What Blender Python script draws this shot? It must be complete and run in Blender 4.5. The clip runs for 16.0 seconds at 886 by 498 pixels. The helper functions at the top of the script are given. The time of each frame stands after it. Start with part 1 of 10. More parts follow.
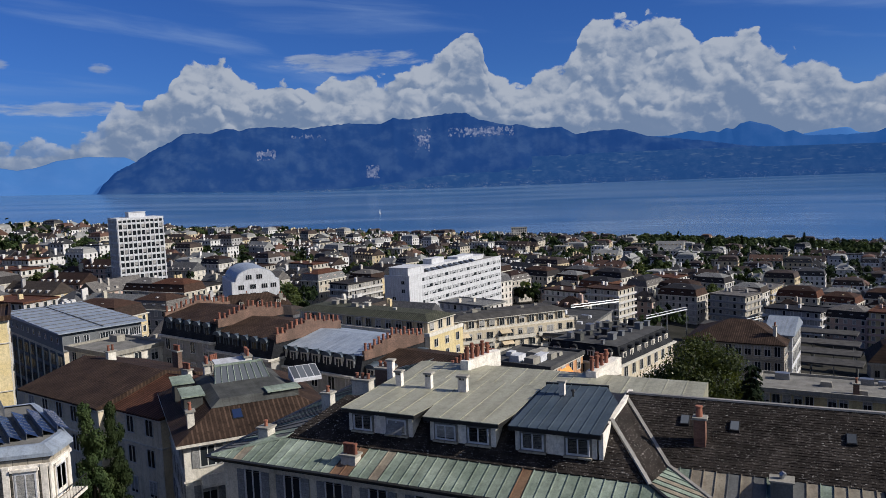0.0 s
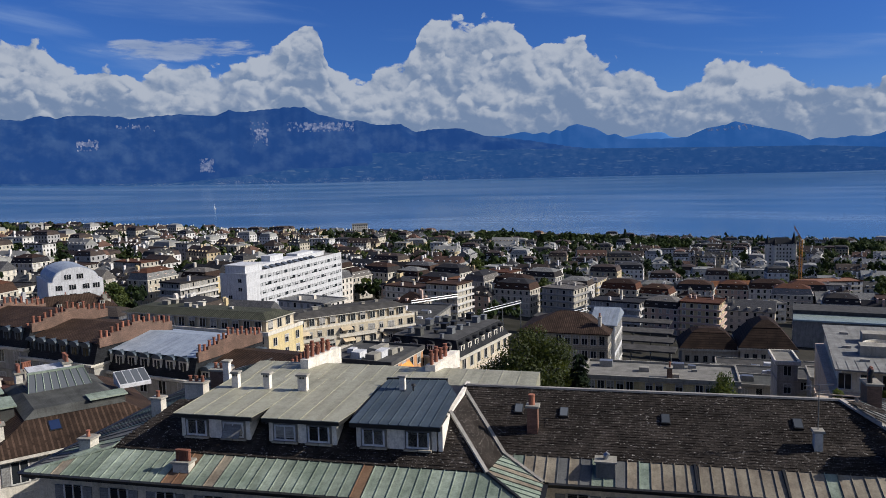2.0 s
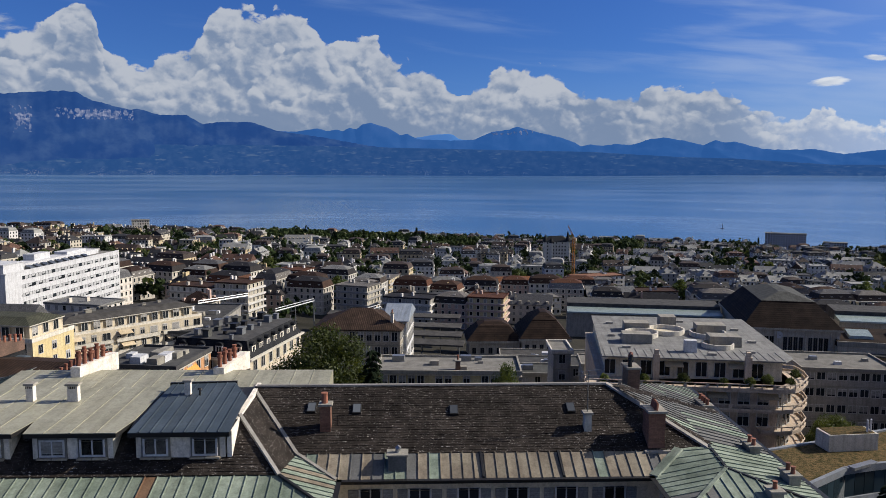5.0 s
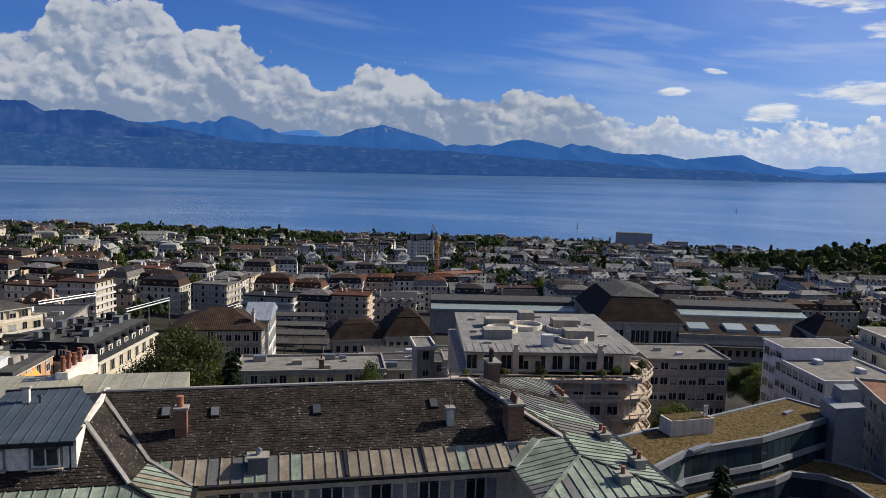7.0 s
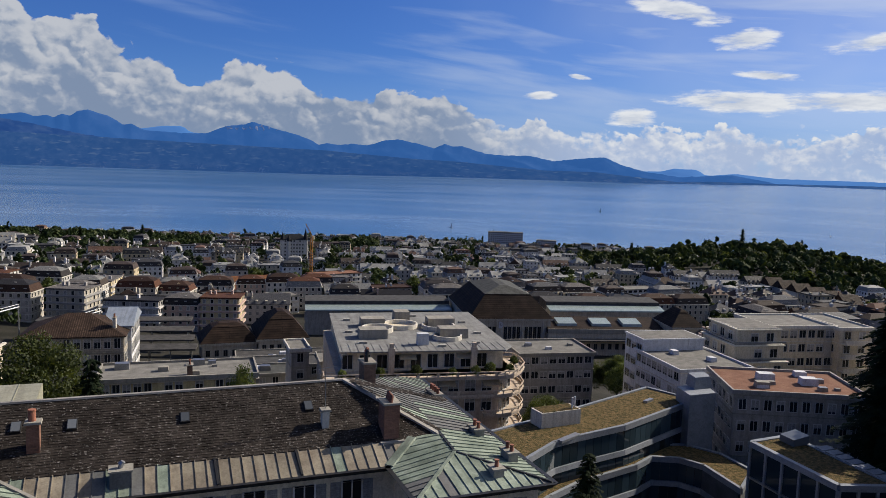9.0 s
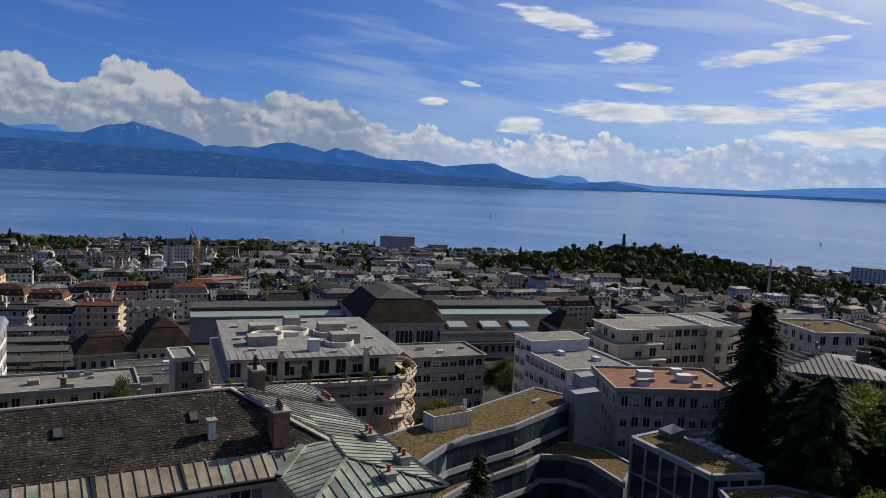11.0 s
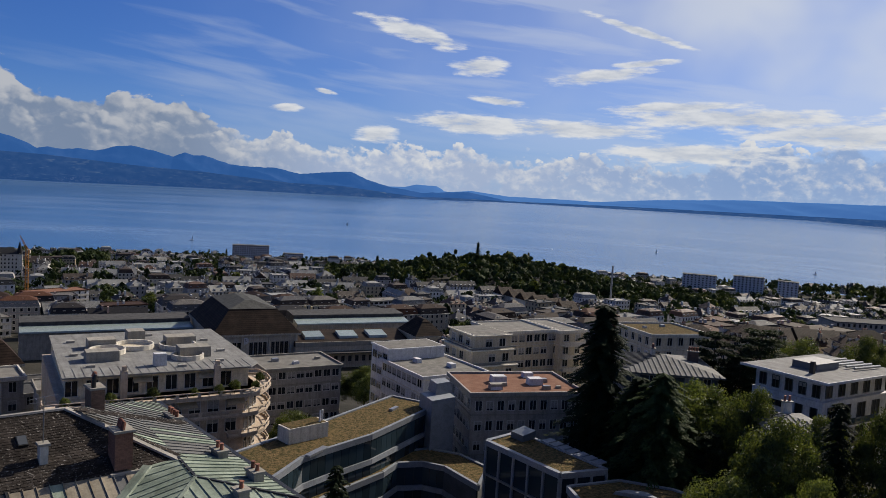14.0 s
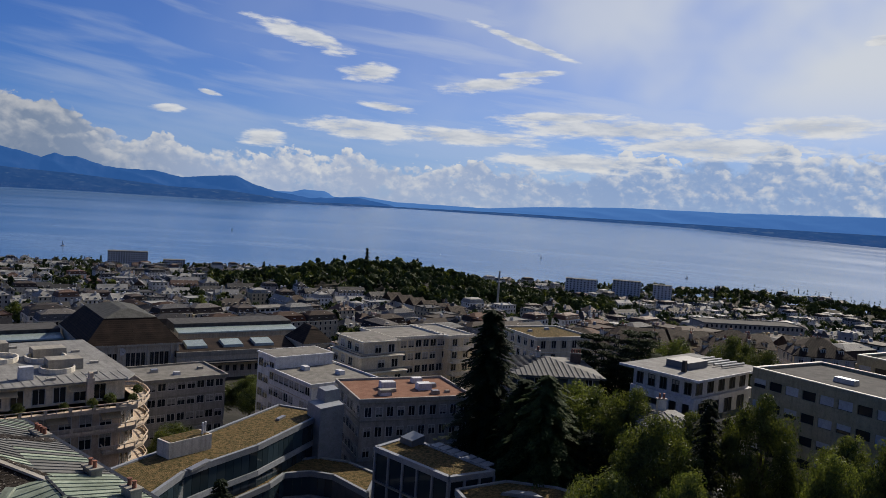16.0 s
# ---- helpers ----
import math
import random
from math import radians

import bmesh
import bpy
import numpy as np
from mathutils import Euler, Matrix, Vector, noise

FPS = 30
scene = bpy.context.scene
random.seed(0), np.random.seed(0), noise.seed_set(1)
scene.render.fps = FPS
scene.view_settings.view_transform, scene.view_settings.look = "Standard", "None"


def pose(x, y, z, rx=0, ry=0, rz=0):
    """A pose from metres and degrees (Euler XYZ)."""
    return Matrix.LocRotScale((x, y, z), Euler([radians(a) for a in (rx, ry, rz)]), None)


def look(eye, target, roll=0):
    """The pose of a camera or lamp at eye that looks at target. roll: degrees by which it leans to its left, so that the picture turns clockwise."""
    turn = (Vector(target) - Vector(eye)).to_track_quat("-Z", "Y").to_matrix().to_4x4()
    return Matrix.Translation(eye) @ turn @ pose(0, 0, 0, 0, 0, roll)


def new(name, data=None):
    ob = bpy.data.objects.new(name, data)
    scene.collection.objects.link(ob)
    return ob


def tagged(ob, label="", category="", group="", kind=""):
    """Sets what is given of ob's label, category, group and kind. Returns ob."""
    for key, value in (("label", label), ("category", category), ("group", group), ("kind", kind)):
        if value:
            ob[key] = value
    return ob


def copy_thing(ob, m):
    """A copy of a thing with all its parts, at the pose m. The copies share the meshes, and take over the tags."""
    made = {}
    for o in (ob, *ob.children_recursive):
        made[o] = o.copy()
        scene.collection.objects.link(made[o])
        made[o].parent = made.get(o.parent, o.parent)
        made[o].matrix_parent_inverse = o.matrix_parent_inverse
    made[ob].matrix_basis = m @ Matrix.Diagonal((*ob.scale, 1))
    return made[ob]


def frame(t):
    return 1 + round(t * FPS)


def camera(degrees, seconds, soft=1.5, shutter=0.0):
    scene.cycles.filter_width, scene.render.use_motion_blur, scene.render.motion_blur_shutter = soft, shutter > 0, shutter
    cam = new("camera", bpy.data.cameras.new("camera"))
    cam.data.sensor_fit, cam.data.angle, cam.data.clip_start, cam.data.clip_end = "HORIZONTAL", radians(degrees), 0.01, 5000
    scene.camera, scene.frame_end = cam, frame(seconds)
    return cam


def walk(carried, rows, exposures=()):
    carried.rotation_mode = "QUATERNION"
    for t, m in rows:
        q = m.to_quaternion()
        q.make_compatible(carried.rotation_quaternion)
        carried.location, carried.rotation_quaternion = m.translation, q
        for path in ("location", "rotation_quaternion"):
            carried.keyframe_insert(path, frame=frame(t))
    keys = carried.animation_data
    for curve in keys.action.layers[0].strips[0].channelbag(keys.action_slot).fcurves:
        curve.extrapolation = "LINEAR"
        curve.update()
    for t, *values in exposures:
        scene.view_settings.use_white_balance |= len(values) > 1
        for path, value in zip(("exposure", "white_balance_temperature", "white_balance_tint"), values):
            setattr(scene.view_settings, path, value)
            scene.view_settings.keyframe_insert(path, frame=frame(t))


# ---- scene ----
# camera: one lens, carried at the parapet of a high terrace, panning from south-east to south-west
EYE = 135.0
cam = camera(60.3, 16.0, soft=0.75)
PATH = [
    (0.0, -0.21, -5.193, 2.315), (0.5, -3.343, -5.326, 2.198), (1.0, -6.603, -5.559, 2.036), (1.5, -9.868, -5.745, 1.694),
    (2.0, -12.098, -5.843, 1.406), (2.5, -14.358, -5.841, 1.185), (3.0, -16.344, -5.954, 0.915), (3.5, -18.598, -6.034, 0.604),
    (4.0, -20.82, -6.137, 0.45), (4.5, -24.257, -6.185, 0.159), (7.0, -37.474, -6.217, -1.485), (7.5, -40.345, -6.269, -1.706),
    (8.0, -42.469, -6.207, -1.799), (8.5, -44.752, -6.1, -1.895), (9.0, -46.845, -5.953, -2.007), (11.5, -56.976, -5.143, -2.89),
    (12.0, -58.971, -5.003, -3.111), (12.5, -60.805, -4.829, -3.203), (13.0, -62.977, -4.623, -3.346), (13.5, -64.121, -4.402, -3.403),
    (14.0, -65.628, -4.076, -3.408), (14.5, -67.389, -3.833, -3.452), (15.0, -69.195, -3.604, -3.621), (15.5, -71.082, -3.4, -3.698),
    (16.0, -73.936, -3.12, -3.879),
]
ARM = 0.15  # it swings on a short arc about the body
walk(cam, [(t, pose(ARM * math.sin(radians(-yaw)), ARM * math.cos(radians(-yaw)), EYE, 90 + pitch, roll, yaw)) for t, yaw, pitch, roll in PATH],
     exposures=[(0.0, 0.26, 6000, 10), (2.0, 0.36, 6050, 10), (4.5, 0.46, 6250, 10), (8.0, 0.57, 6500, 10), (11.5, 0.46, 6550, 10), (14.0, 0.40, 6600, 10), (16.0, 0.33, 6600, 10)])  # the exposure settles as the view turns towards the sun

# ---- sky, sun ----
SKY_GAIN = (0.0275, 0.0495, 0.099, 1)  # strength and white balance of the sky
SKY_POWER = 0.63
SUN_AZ, SUN_EL = 107.0, 33.0  # clockwise from +y, and height, in degrees
sky_world = bpy.data.worlds.new("sky")
scene.world = sky_world
sky_world.use_nodes = True
WT = sky_world.node_tree
WT.nodes.clear()


def node(tree, kind, **sets):
    n = tree.nodes.new(kind)
    for key, value in sets.items():
        if key in ("operation", "blend_type", "data_type", "noise_dimensions", "feature", "normalize", "sky_type", "sun_disc", "interpolation_type", "clamp", "clamp_factor", "use_clamp", "wave_type", "distance", "voronoi_dimensions", "bands_direction", "wave_profile"):
            if key == "operation": n.operation = value
            elif key == "blend_type": n.blend_type = value
            elif key == "data_type": n.data_type = value
            elif key == "noise_dimensions": n.noise_dimensions = value
            elif key == "voronoi_dimensions": n.voronoi_dimensions = value
            elif key == "feature": n.feature = value
            elif key == "interpolation_type": n.interpolation_type = value
            elif key == "use_clamp": n.use_clamp = value
            elif key == "wave_type": n.wave_type = value
            elif key == "bands_direction": n.bands_direction = value
            elif key == "wave_profile": n.wave_profile = value
    return n


class Net:
    """Small arithmetic on the sockets of a node tree."""

    def __init__(self, tree, dims="3D"):
        self.t, self.dims = tree, dims

    def put(self, socket, value):
        if hasattr(value, "is_output"):
            self.t.links.new(value, socket)
        else:
            socket.default_value = value

    def op(self, kind, a, b=0.0, c=0.0, clamp=False):
        n = node(self.t, "ShaderNodeMath", operation=kind, use_clamp=clamp)
        self.put(n.inputs[0], a), self.put(n.inputs[1], b), self.put(n.inputs[2], c)
        return n.outputs[0]

    def step(self, x, lo, hi, a=0.0, b=1.0):
        n = node(self.t, "ShaderNodeMapRange", interpolation_type="SMOOTHSTEP")
        for s, v in zip(n.inputs[:5], (x, lo, hi, a, b)):
            self.put(s, v)
        return n.outputs[0]

    def xyz(self, x, y, z):
        n = node(self.t, "ShaderNodeCombineXYZ")
        self.put(n.inputs[0], x), self.put(n.inputs[1], y), self.put(n.inputs[2], z)
        return n.outputs[0]

    def noise(self, v, scale, detail=4, rough=0.5, lac=2.0):
        n = node(self.t, "ShaderNodeTexNoise", noise_dimensions=self.dims)
        self.put(n.inputs["Vector"], v)
        for k, q in (("Scale", scale), ("Detail", detail), ("Roughness", rough), ("Lacunarity", lac)):
            self.put(n.inputs[k], q)
        return n.outputs[0]

    def puffs(self, v, scale, detail=3, rough=0.5, smooth=0.35):
        n = node(self.t, "ShaderNodeTexVoronoi", feature="SMOOTH_F1", voronoi_dimensions="2D")
        self.put(n.inputs["Vector"], v)
        for k, q in (("Scale", scale), ("Detail", detail), ("Roughness", rough), ("Smoothness", smooth)):
            self.put(n.inputs[k], q)
        return n.outputs["Distance"]

    def mix(self, f, a, b, blend="MIX"):
        n = node(self.t, "ShaderNodeMix", data_type="RGBA", blend_type=blend)
        self.put(n.inputs[0], f), self.put(n.inputs[6], a), self.put(n.inputs[7], b)
        return n.outputs[2]

    def lerp(self, f, a, b):
        return self.op("ADD", self.op("MULTIPLY", self.op("SUBTRACT", 1.0, f), a), self.op("MULTIPLY", f, b))

    def curve(self, x, points, lo, hi, top):
        """A table (x, y) as a smooth curve; x from lo to hi, y from 0 to top."""
        n = self.t.nodes.new("ShaderNodeFloatCurve")
        c = n.mapping.curves[0]
        pts = [((a - lo) / (hi - lo), b / top) for a, b in points]
        c.points[0].location, c.points[-1].location = pts[0], pts[-1]
        for p in pts[1:-1]:
            c.points.new(*p)
        n.mapping.use_clip = False
        n.mapping.update()
        self.put(n.inputs["Value"], self.op("DIVIDE", self.op("SUBTRACT", x, lo), hi - lo))
        return self.op("MULTIPLY", n.outputs[0], top)


CLOUD_TOP = [(-34, 3.2), (-27.7, 3.2), (-24.5, 3.4), (-22.3, 6.0), (-20.8, 6.2), (-19.6, 6.9), (-18.6, 7.7), (-18, 8.7), (-16.8, 9.0), (-15.5, 8.6), (-14.7, 8.1), (-13.2, 7.1), (-11.7, 7.6), (-10.9, 7.2), (-9.7, 6.4),
             (-8, 7.2), (-6.1, 7.6), (-4.6, 7.2), (-3.3, 7.8), (-1.1, 8.7), (0.4, 9.0), (1.1, 10.0), (2.3, 10.4), (3.4, 9.6), (3.8, 8.0), (5.3, 6.8), (6.2, 6.9), (8, 7.2), (9.9, 7.7), (10.6, 10.1),
             (13, 10.4), (15.6, 10.4), (18.1, 9.7), (19.6, 8.9), (21.2, 9.0), (22.9, 8.1), (24.5, 7.1), (26.7, 6.4), (29, 5.5), (31.2, 6.4), (33.9, 6.9), (36.3, 6.2), (38.9, 4.9)]
CLOUD_TOP += [(42.1, 5.1), (45.7, 5.6), (47.5, 4.7), (50.4, 3.1), (52.2, 2.8), (53.3, 4.4), (54.3, 4.0), (55.5, 3.2), (58.1, 2.5), (61.5, 3.0), (65.1, 3.2), (69.8, 2.7), (76.5, 3.1), (83.7, 2.7), (87.6, 4.4), (90.7, 4.2), (94.5, 4.9), (103.7, 5.5), (125, 6)]


# single flat clouds and streaks: bearing, height, half width, half height, slope
DRIFTS = [(62.9, 11.6, 4.4, 0.8, -0.24), (67.8, 9.5, 2.6, 0.85, 0.03), (76.8, 9.2, 4.6, 0.6, 0.136), (79.8, 10.1, 2.9, 0.3, 0.1), (56.5, 7.0, 1.0, 0.24, -0.13), (53.7, 5.6, 1.4, 0.37, 0.07),
          (60.4, 4.1, 1.9, 0.8, 0.05), (67.4, 5.3, 5.6, 0.95, -0.04), (75.0, 5.3, 7.5, 0.75, 0.0), (86.0, 6.4, 10.0, 1.0, 0.0), (82.0, 7.1, 6.0, 0.5, 0.05), (83.5, 3.9, 7.5, 0.9, 0.02), (79.2, 12.3, 4.6, 0.35, -0.31),
          (69.4, 7.1, 2.4, 0.38, -0.1), (-6.3, 8.8, 5.6, 0.85, 0.05), (-23.4, 8.3, 0.9, 0.5, 0.0), (-25.6, 5.7, 5.5, 0.55, 0.02), (-9.0, 9.0, 2.6, 0.5, 0.05), (-29.5, 8.4, 1.0, 0.5, 0.0), (93.0, 5.4, 9.0, 1.1, 0.0), (99.5, 7.0, 5.5, 0.85, 0.03), (103.0, 12.5, 1.2, 0.5, 0.0)]


def make_sky():
    k = Net(WT, "2D")
    coord = node(WT, "ShaderNodeTexCoord").outputs["Generated"]
    split = node(WT, "ShaderNodeSeparateXYZ")
    WT.links.new(coord, split.inputs[0])
    x, y, z = split.outputs
    az = k.op("MULTIPLY", k.op("ARCTAN2", x, y), 57.2958)
    el = k.op("MULTIPLY", k.op("ARCSINE", z), 57.2958)
    sky = WT.nodes.new("ShaderNodeTexSky")
    sky.sky_type, sky.sun_disc = "NISHITA", False
    sky.sun_elevation, sky.sun_rotation = radians(SUN_EL), radians(SUN_AZ)
    sky.altitude, sky.air_density, sky.dust_density, sky.ozone_density = 500, 1.0, 0.5, 3.0
    base = k.mix(1.0, sky.outputs[0], SKY_GAIN, "MULTIPLY")
    low = k.step(el, -1.0, 9.0, 1.0, 0.0)
    base = k.mix(k.op("MULTIPLY", low, 0.75), base, k.mix(k.step(az, 10.0, 100.0), (0.09, 0.26, 0.70, 1), (0.50, 0.63, 0.85, 1)))

    far_ = k.step(az, 44.0, 60.0)
    back_lit = k.step(az, 66.0, 90.0)
    top = k.curve(az, CLOUD_TOP, -34, 125, 12)
    v0 = k.xyz(k.op("MULTIPLY", az, 0.10), k.op("MULTIPLY", el, 0.13), 0.0)

    def billow(da, de, seed, fine):
        """Rounded heaps, lobes on the heaps and a ragged rim, in degrees, at an offset towards the light."""
        a, e = k.op("MULTIPLY", k.op("ADD", az, da + seed), 0.10 * fine), k.op("MULTIPLY", k.op("ADD", el, de + seed * 0.37), 0.13 * fine)
        bend = k.op("MULTIPLY", k.op("SUBTRACT", k.noise(k.xyz(a, e, 0.0), 6.0, 4, 0.55), 0.5), 0.13)
        w = k.xyz(k.op("ADD", a, bend), k.op("SUBTRACT", e, bend), 0.0)
        heap = k.op("SUBTRACT", 0.5, k.puffs(w, 3.4, 0.0, 0.5, 0.6))
        lobe = k.op("SUBTRACT", 0.5, k.puffs(w, 8.5, 1.0, 0.4, 0.55))
        rag = k.op("SUBTRACT", k.noise(w, 15.0, 5, 0.6), 0.5)
        return k.op("ADD", k.op("MULTIPLY", heap, 1.9 / fine), k.op("ADD", k.op("MULTIPLY", lobe, k.lerp(far_, 0.70 / fine, 1.05 / fine)), k.op("MULTIPLY", rag, k.lerp(far_, 0.55 / fine, 0.9 / fine))))

    # banks of heaped cloud one behind the other; each is bright along its crest and sinks into blue-grey shade below
    out, cover = base, 0.0
    dim = k.mix(far_, (0.225, 0.30, 0.44, 1), k.mix(back_lit, (0.42, 0.52, 0.73, 1), (0.31, 0.45, 0.73, 1)))
    patch = k.op("MULTIPLY", k.op("SUBTRACT", k.noise(v0, 2.4, 4, 0.55), 0.5), k.lerp(far_, 1.6, 1.2))
    bright = k.mix(far_, (0.54, 0.572, 0.635, 1), (0.80, 0.825, 0.86, 1))
    for i, (share, swing, seed, fine) in enumerate(((1.0, 0.0, 0.0, 1.0), (0.74, 0.55, 31.0, 1.15), (0.42, 0.6, 57.0, 1.3))):
        puff = billow(0.0, 0.0, seed, fine)
        toward = billow(0.34, 0.36, seed, fine)
        lift = k.op("SUBTRACT", k.noise(k.xyz(k.op("ADD", az, seed), 0.0, 0.0), 0.16, 3, 0.6), 0.5)
        body_ = k.op("SUBTRACT", top, 2.6)
        crest = k.op("ADD", 2.6, k.op("MULTIPLY", body_, k.op("ADD", share, k.op("MULTIPLY", lift, swing * 2.0))))
        depth = k.op("SUBTRACT", k.op("ADD", k.op("MINIMUM", crest, top), puff), el)
        inside = k.step(depth, -0.02, 0.24 + 0.12 * i)
        rim = k.step(depth, 0.05, k.lerp(back_lit, k.lerp(far_, 1.7, 1.4), 0.8), 1.0 if i == 0 else 0.7, 0.0)
        relief = k.op("MULTIPLY", k.op("SUBTRACT", puff, toward), k.lerp(far_, 1.0, 0.75))
        lit = k.step(k.op("ADD", k.op("ADD", k.op("MULTIPLY", rim, 0.50), patch), k.op("ADD", relief, k.op("MULTIPLY", k.step(el, 2.8, 7.2), k.lerp(far_, 0.46, 0.24)))), k.lerp(far_, -0.08, -0.12), k.lerp(far_, 1.12, 1.0))
        thin = k.lerp(far_, 1.0, k.step(k.noise(v0, 6.0 + i, 5, 0.6), 0.40, 0.56, 0.1, 1.0)) if i else k.lerp(far_, 1.0, k.step(k.noise(v0, 3.2, 5, 0.6), 0.34, 0.50, 0.25, 1.0))
        low_air = k.lerp(far_, k.step(el, 1.0, 4.6, 0.72, 1.0), k.step(el, 0.0, 2.4, 0.5, 1.0))
        inside = k.op("MULTIPLY", k.op("MULTIPLY", inside, thin), k.op("MULTIPLY", low_air, k.step(az, -24.0, -20.0, 0.85, 1.0)))
        out = k.mix(inside, out, k.mix(lit, dim, bright))
        cover = k.op("MAXIMUM", cover, inside)

    # veils, drawn out along the wind, denser towards the sun
    sv = k.xyz(k.op("MULTIPLY", az, 0.030), k.op("ADD", k.op("MULTIPLY", el, 0.26), k.op("MULTIPLY", az, 0.028)), 0.0)
    wv = k.op("MULTIPLY", k.op("SUBTRACT", k.noise(sv, 1.2, 3), 0.5), 0.5)
    sw = k.xyz(k.op("ADD", k.op("MULTIPLY", az, 0.030), wv), k.op("ADD", k.op("MULTIPLY", el, 0.26), k.op("ADD", wv, k.op("MULTIPLY", az, 0.026))), 0.0)
    streak = k.noise(sw, 1.5, 7, 0.52)
    veil = k.step(k.op("ADD", streak, k.step(az, 12.0, 85.0, -0.05, 0.17)), 0.46, 0.82, 0.0, 0.55)
    haze = k.op("MULTIPLY", k.step(az, 38.0, 100.0, 0.0, 0.95), k.op("MULTIPLY", k.step(el, 2.0, 11.0, 0.35, 1.0), k.step(k.noise(v0, 0.5, 4), 0.3, 0.65, 0.45, 1.0)))
    veil = k.op("MULTIPLY", k.op("MAXIMUM", veil, haze), k.step(el, 2.0, 8.0, 0.3, 1.0))
    out = k.mix(k.op("MULTIPLY", veil, k.op("SUBTRACT", 1.0, k.op("MULTIPLY", cover, 0.9))), out, k.mix(k.step(az, 20.0, 90.0), (0.34, 0.47, 0.72, 1), (0.77, 0.82, 0.89, 1)))

    # the drifts
    fringe = k.op("SUBTRACT", k.noise(k.xyz(k.op("MULTIPLY", az, 0.16), k.op("MULTIPLY", el, 0.75), 0.0), 2.2, 7, 0.6), 0.5)
    total = None
    for a0, e0, wa, we, sl in DRIFTS:
        da = k.op("SUBTRACT", az, a0)
        de = k.op("SUBTRACT", k.op("SUBTRACT", el, e0), k.op("MULTIPLY", da, sl))
        u, v = k.op("DIVIDE", da, wa), k.op("DIVIDE", de, we)
        one = k.op("SUBTRACT", 1.0, k.op("ADD", k.op("MULTIPLY", u, u), k.op("MULTIPLY", v, v)))
        total = one if total is None else k.op("MAXIMUM", total, one)
    drift = k.step(k.op("ADD", total, k.op("MULTIPLY", fringe, 2.3)), 0.1, 0.9, 0.0, 0.92)
    shade = k.step(k.op("ADD", total, k.op("MULTIPLY", fringe, -2.2)), 0.2, 1.4, 1.0, 0.35)
    near_sun = k.step(az, 10.0, 55.0)
    out = k.mix(k.op("MULTIPLY", drift, k.step(az, 0.0, 50.0, 0.75, 1.0)), out, k.mix(shade, k.mix(near_sun, (0.27, 0.34, 0.48, 1), (0.44, 0.51, 0.64, 1)), k.mix(near_sun, (0.50, 0.55, 0.64, 1), (0.86, 0.88, 0.90, 1))))
    bg = WT.nodes.new("ShaderNodeBackground")
    WT.links.new(out, bg.inputs[0])
    bg.inputs[1].default_value = SKY_POWER
    end = WT.nodes.new("ShaderNodeOutputWorld")
    WT.links.new(bg.outputs[0], end.inputs[0])


make_sky()
sun = new("sun", bpy.data.lights.new("sun", "SUN"))
sun.data.energy, sun.data.angle, sun.data.color = 5.0, radians(0.55), (1.0, 0.90, 0.77)
a_, e_ = radians(SUN_AZ), radians(SUN_EL)
sun.matrix_world = look((0, 0, 400), (-math.sin(a_) * math.cos(e_), -math.cos(a_) * math.cos(e_), 400 - math.sin(e_)))


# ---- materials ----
BASE_DIM = 0.86  # dims every base colour alike, so that shade comes out deeper against the sky


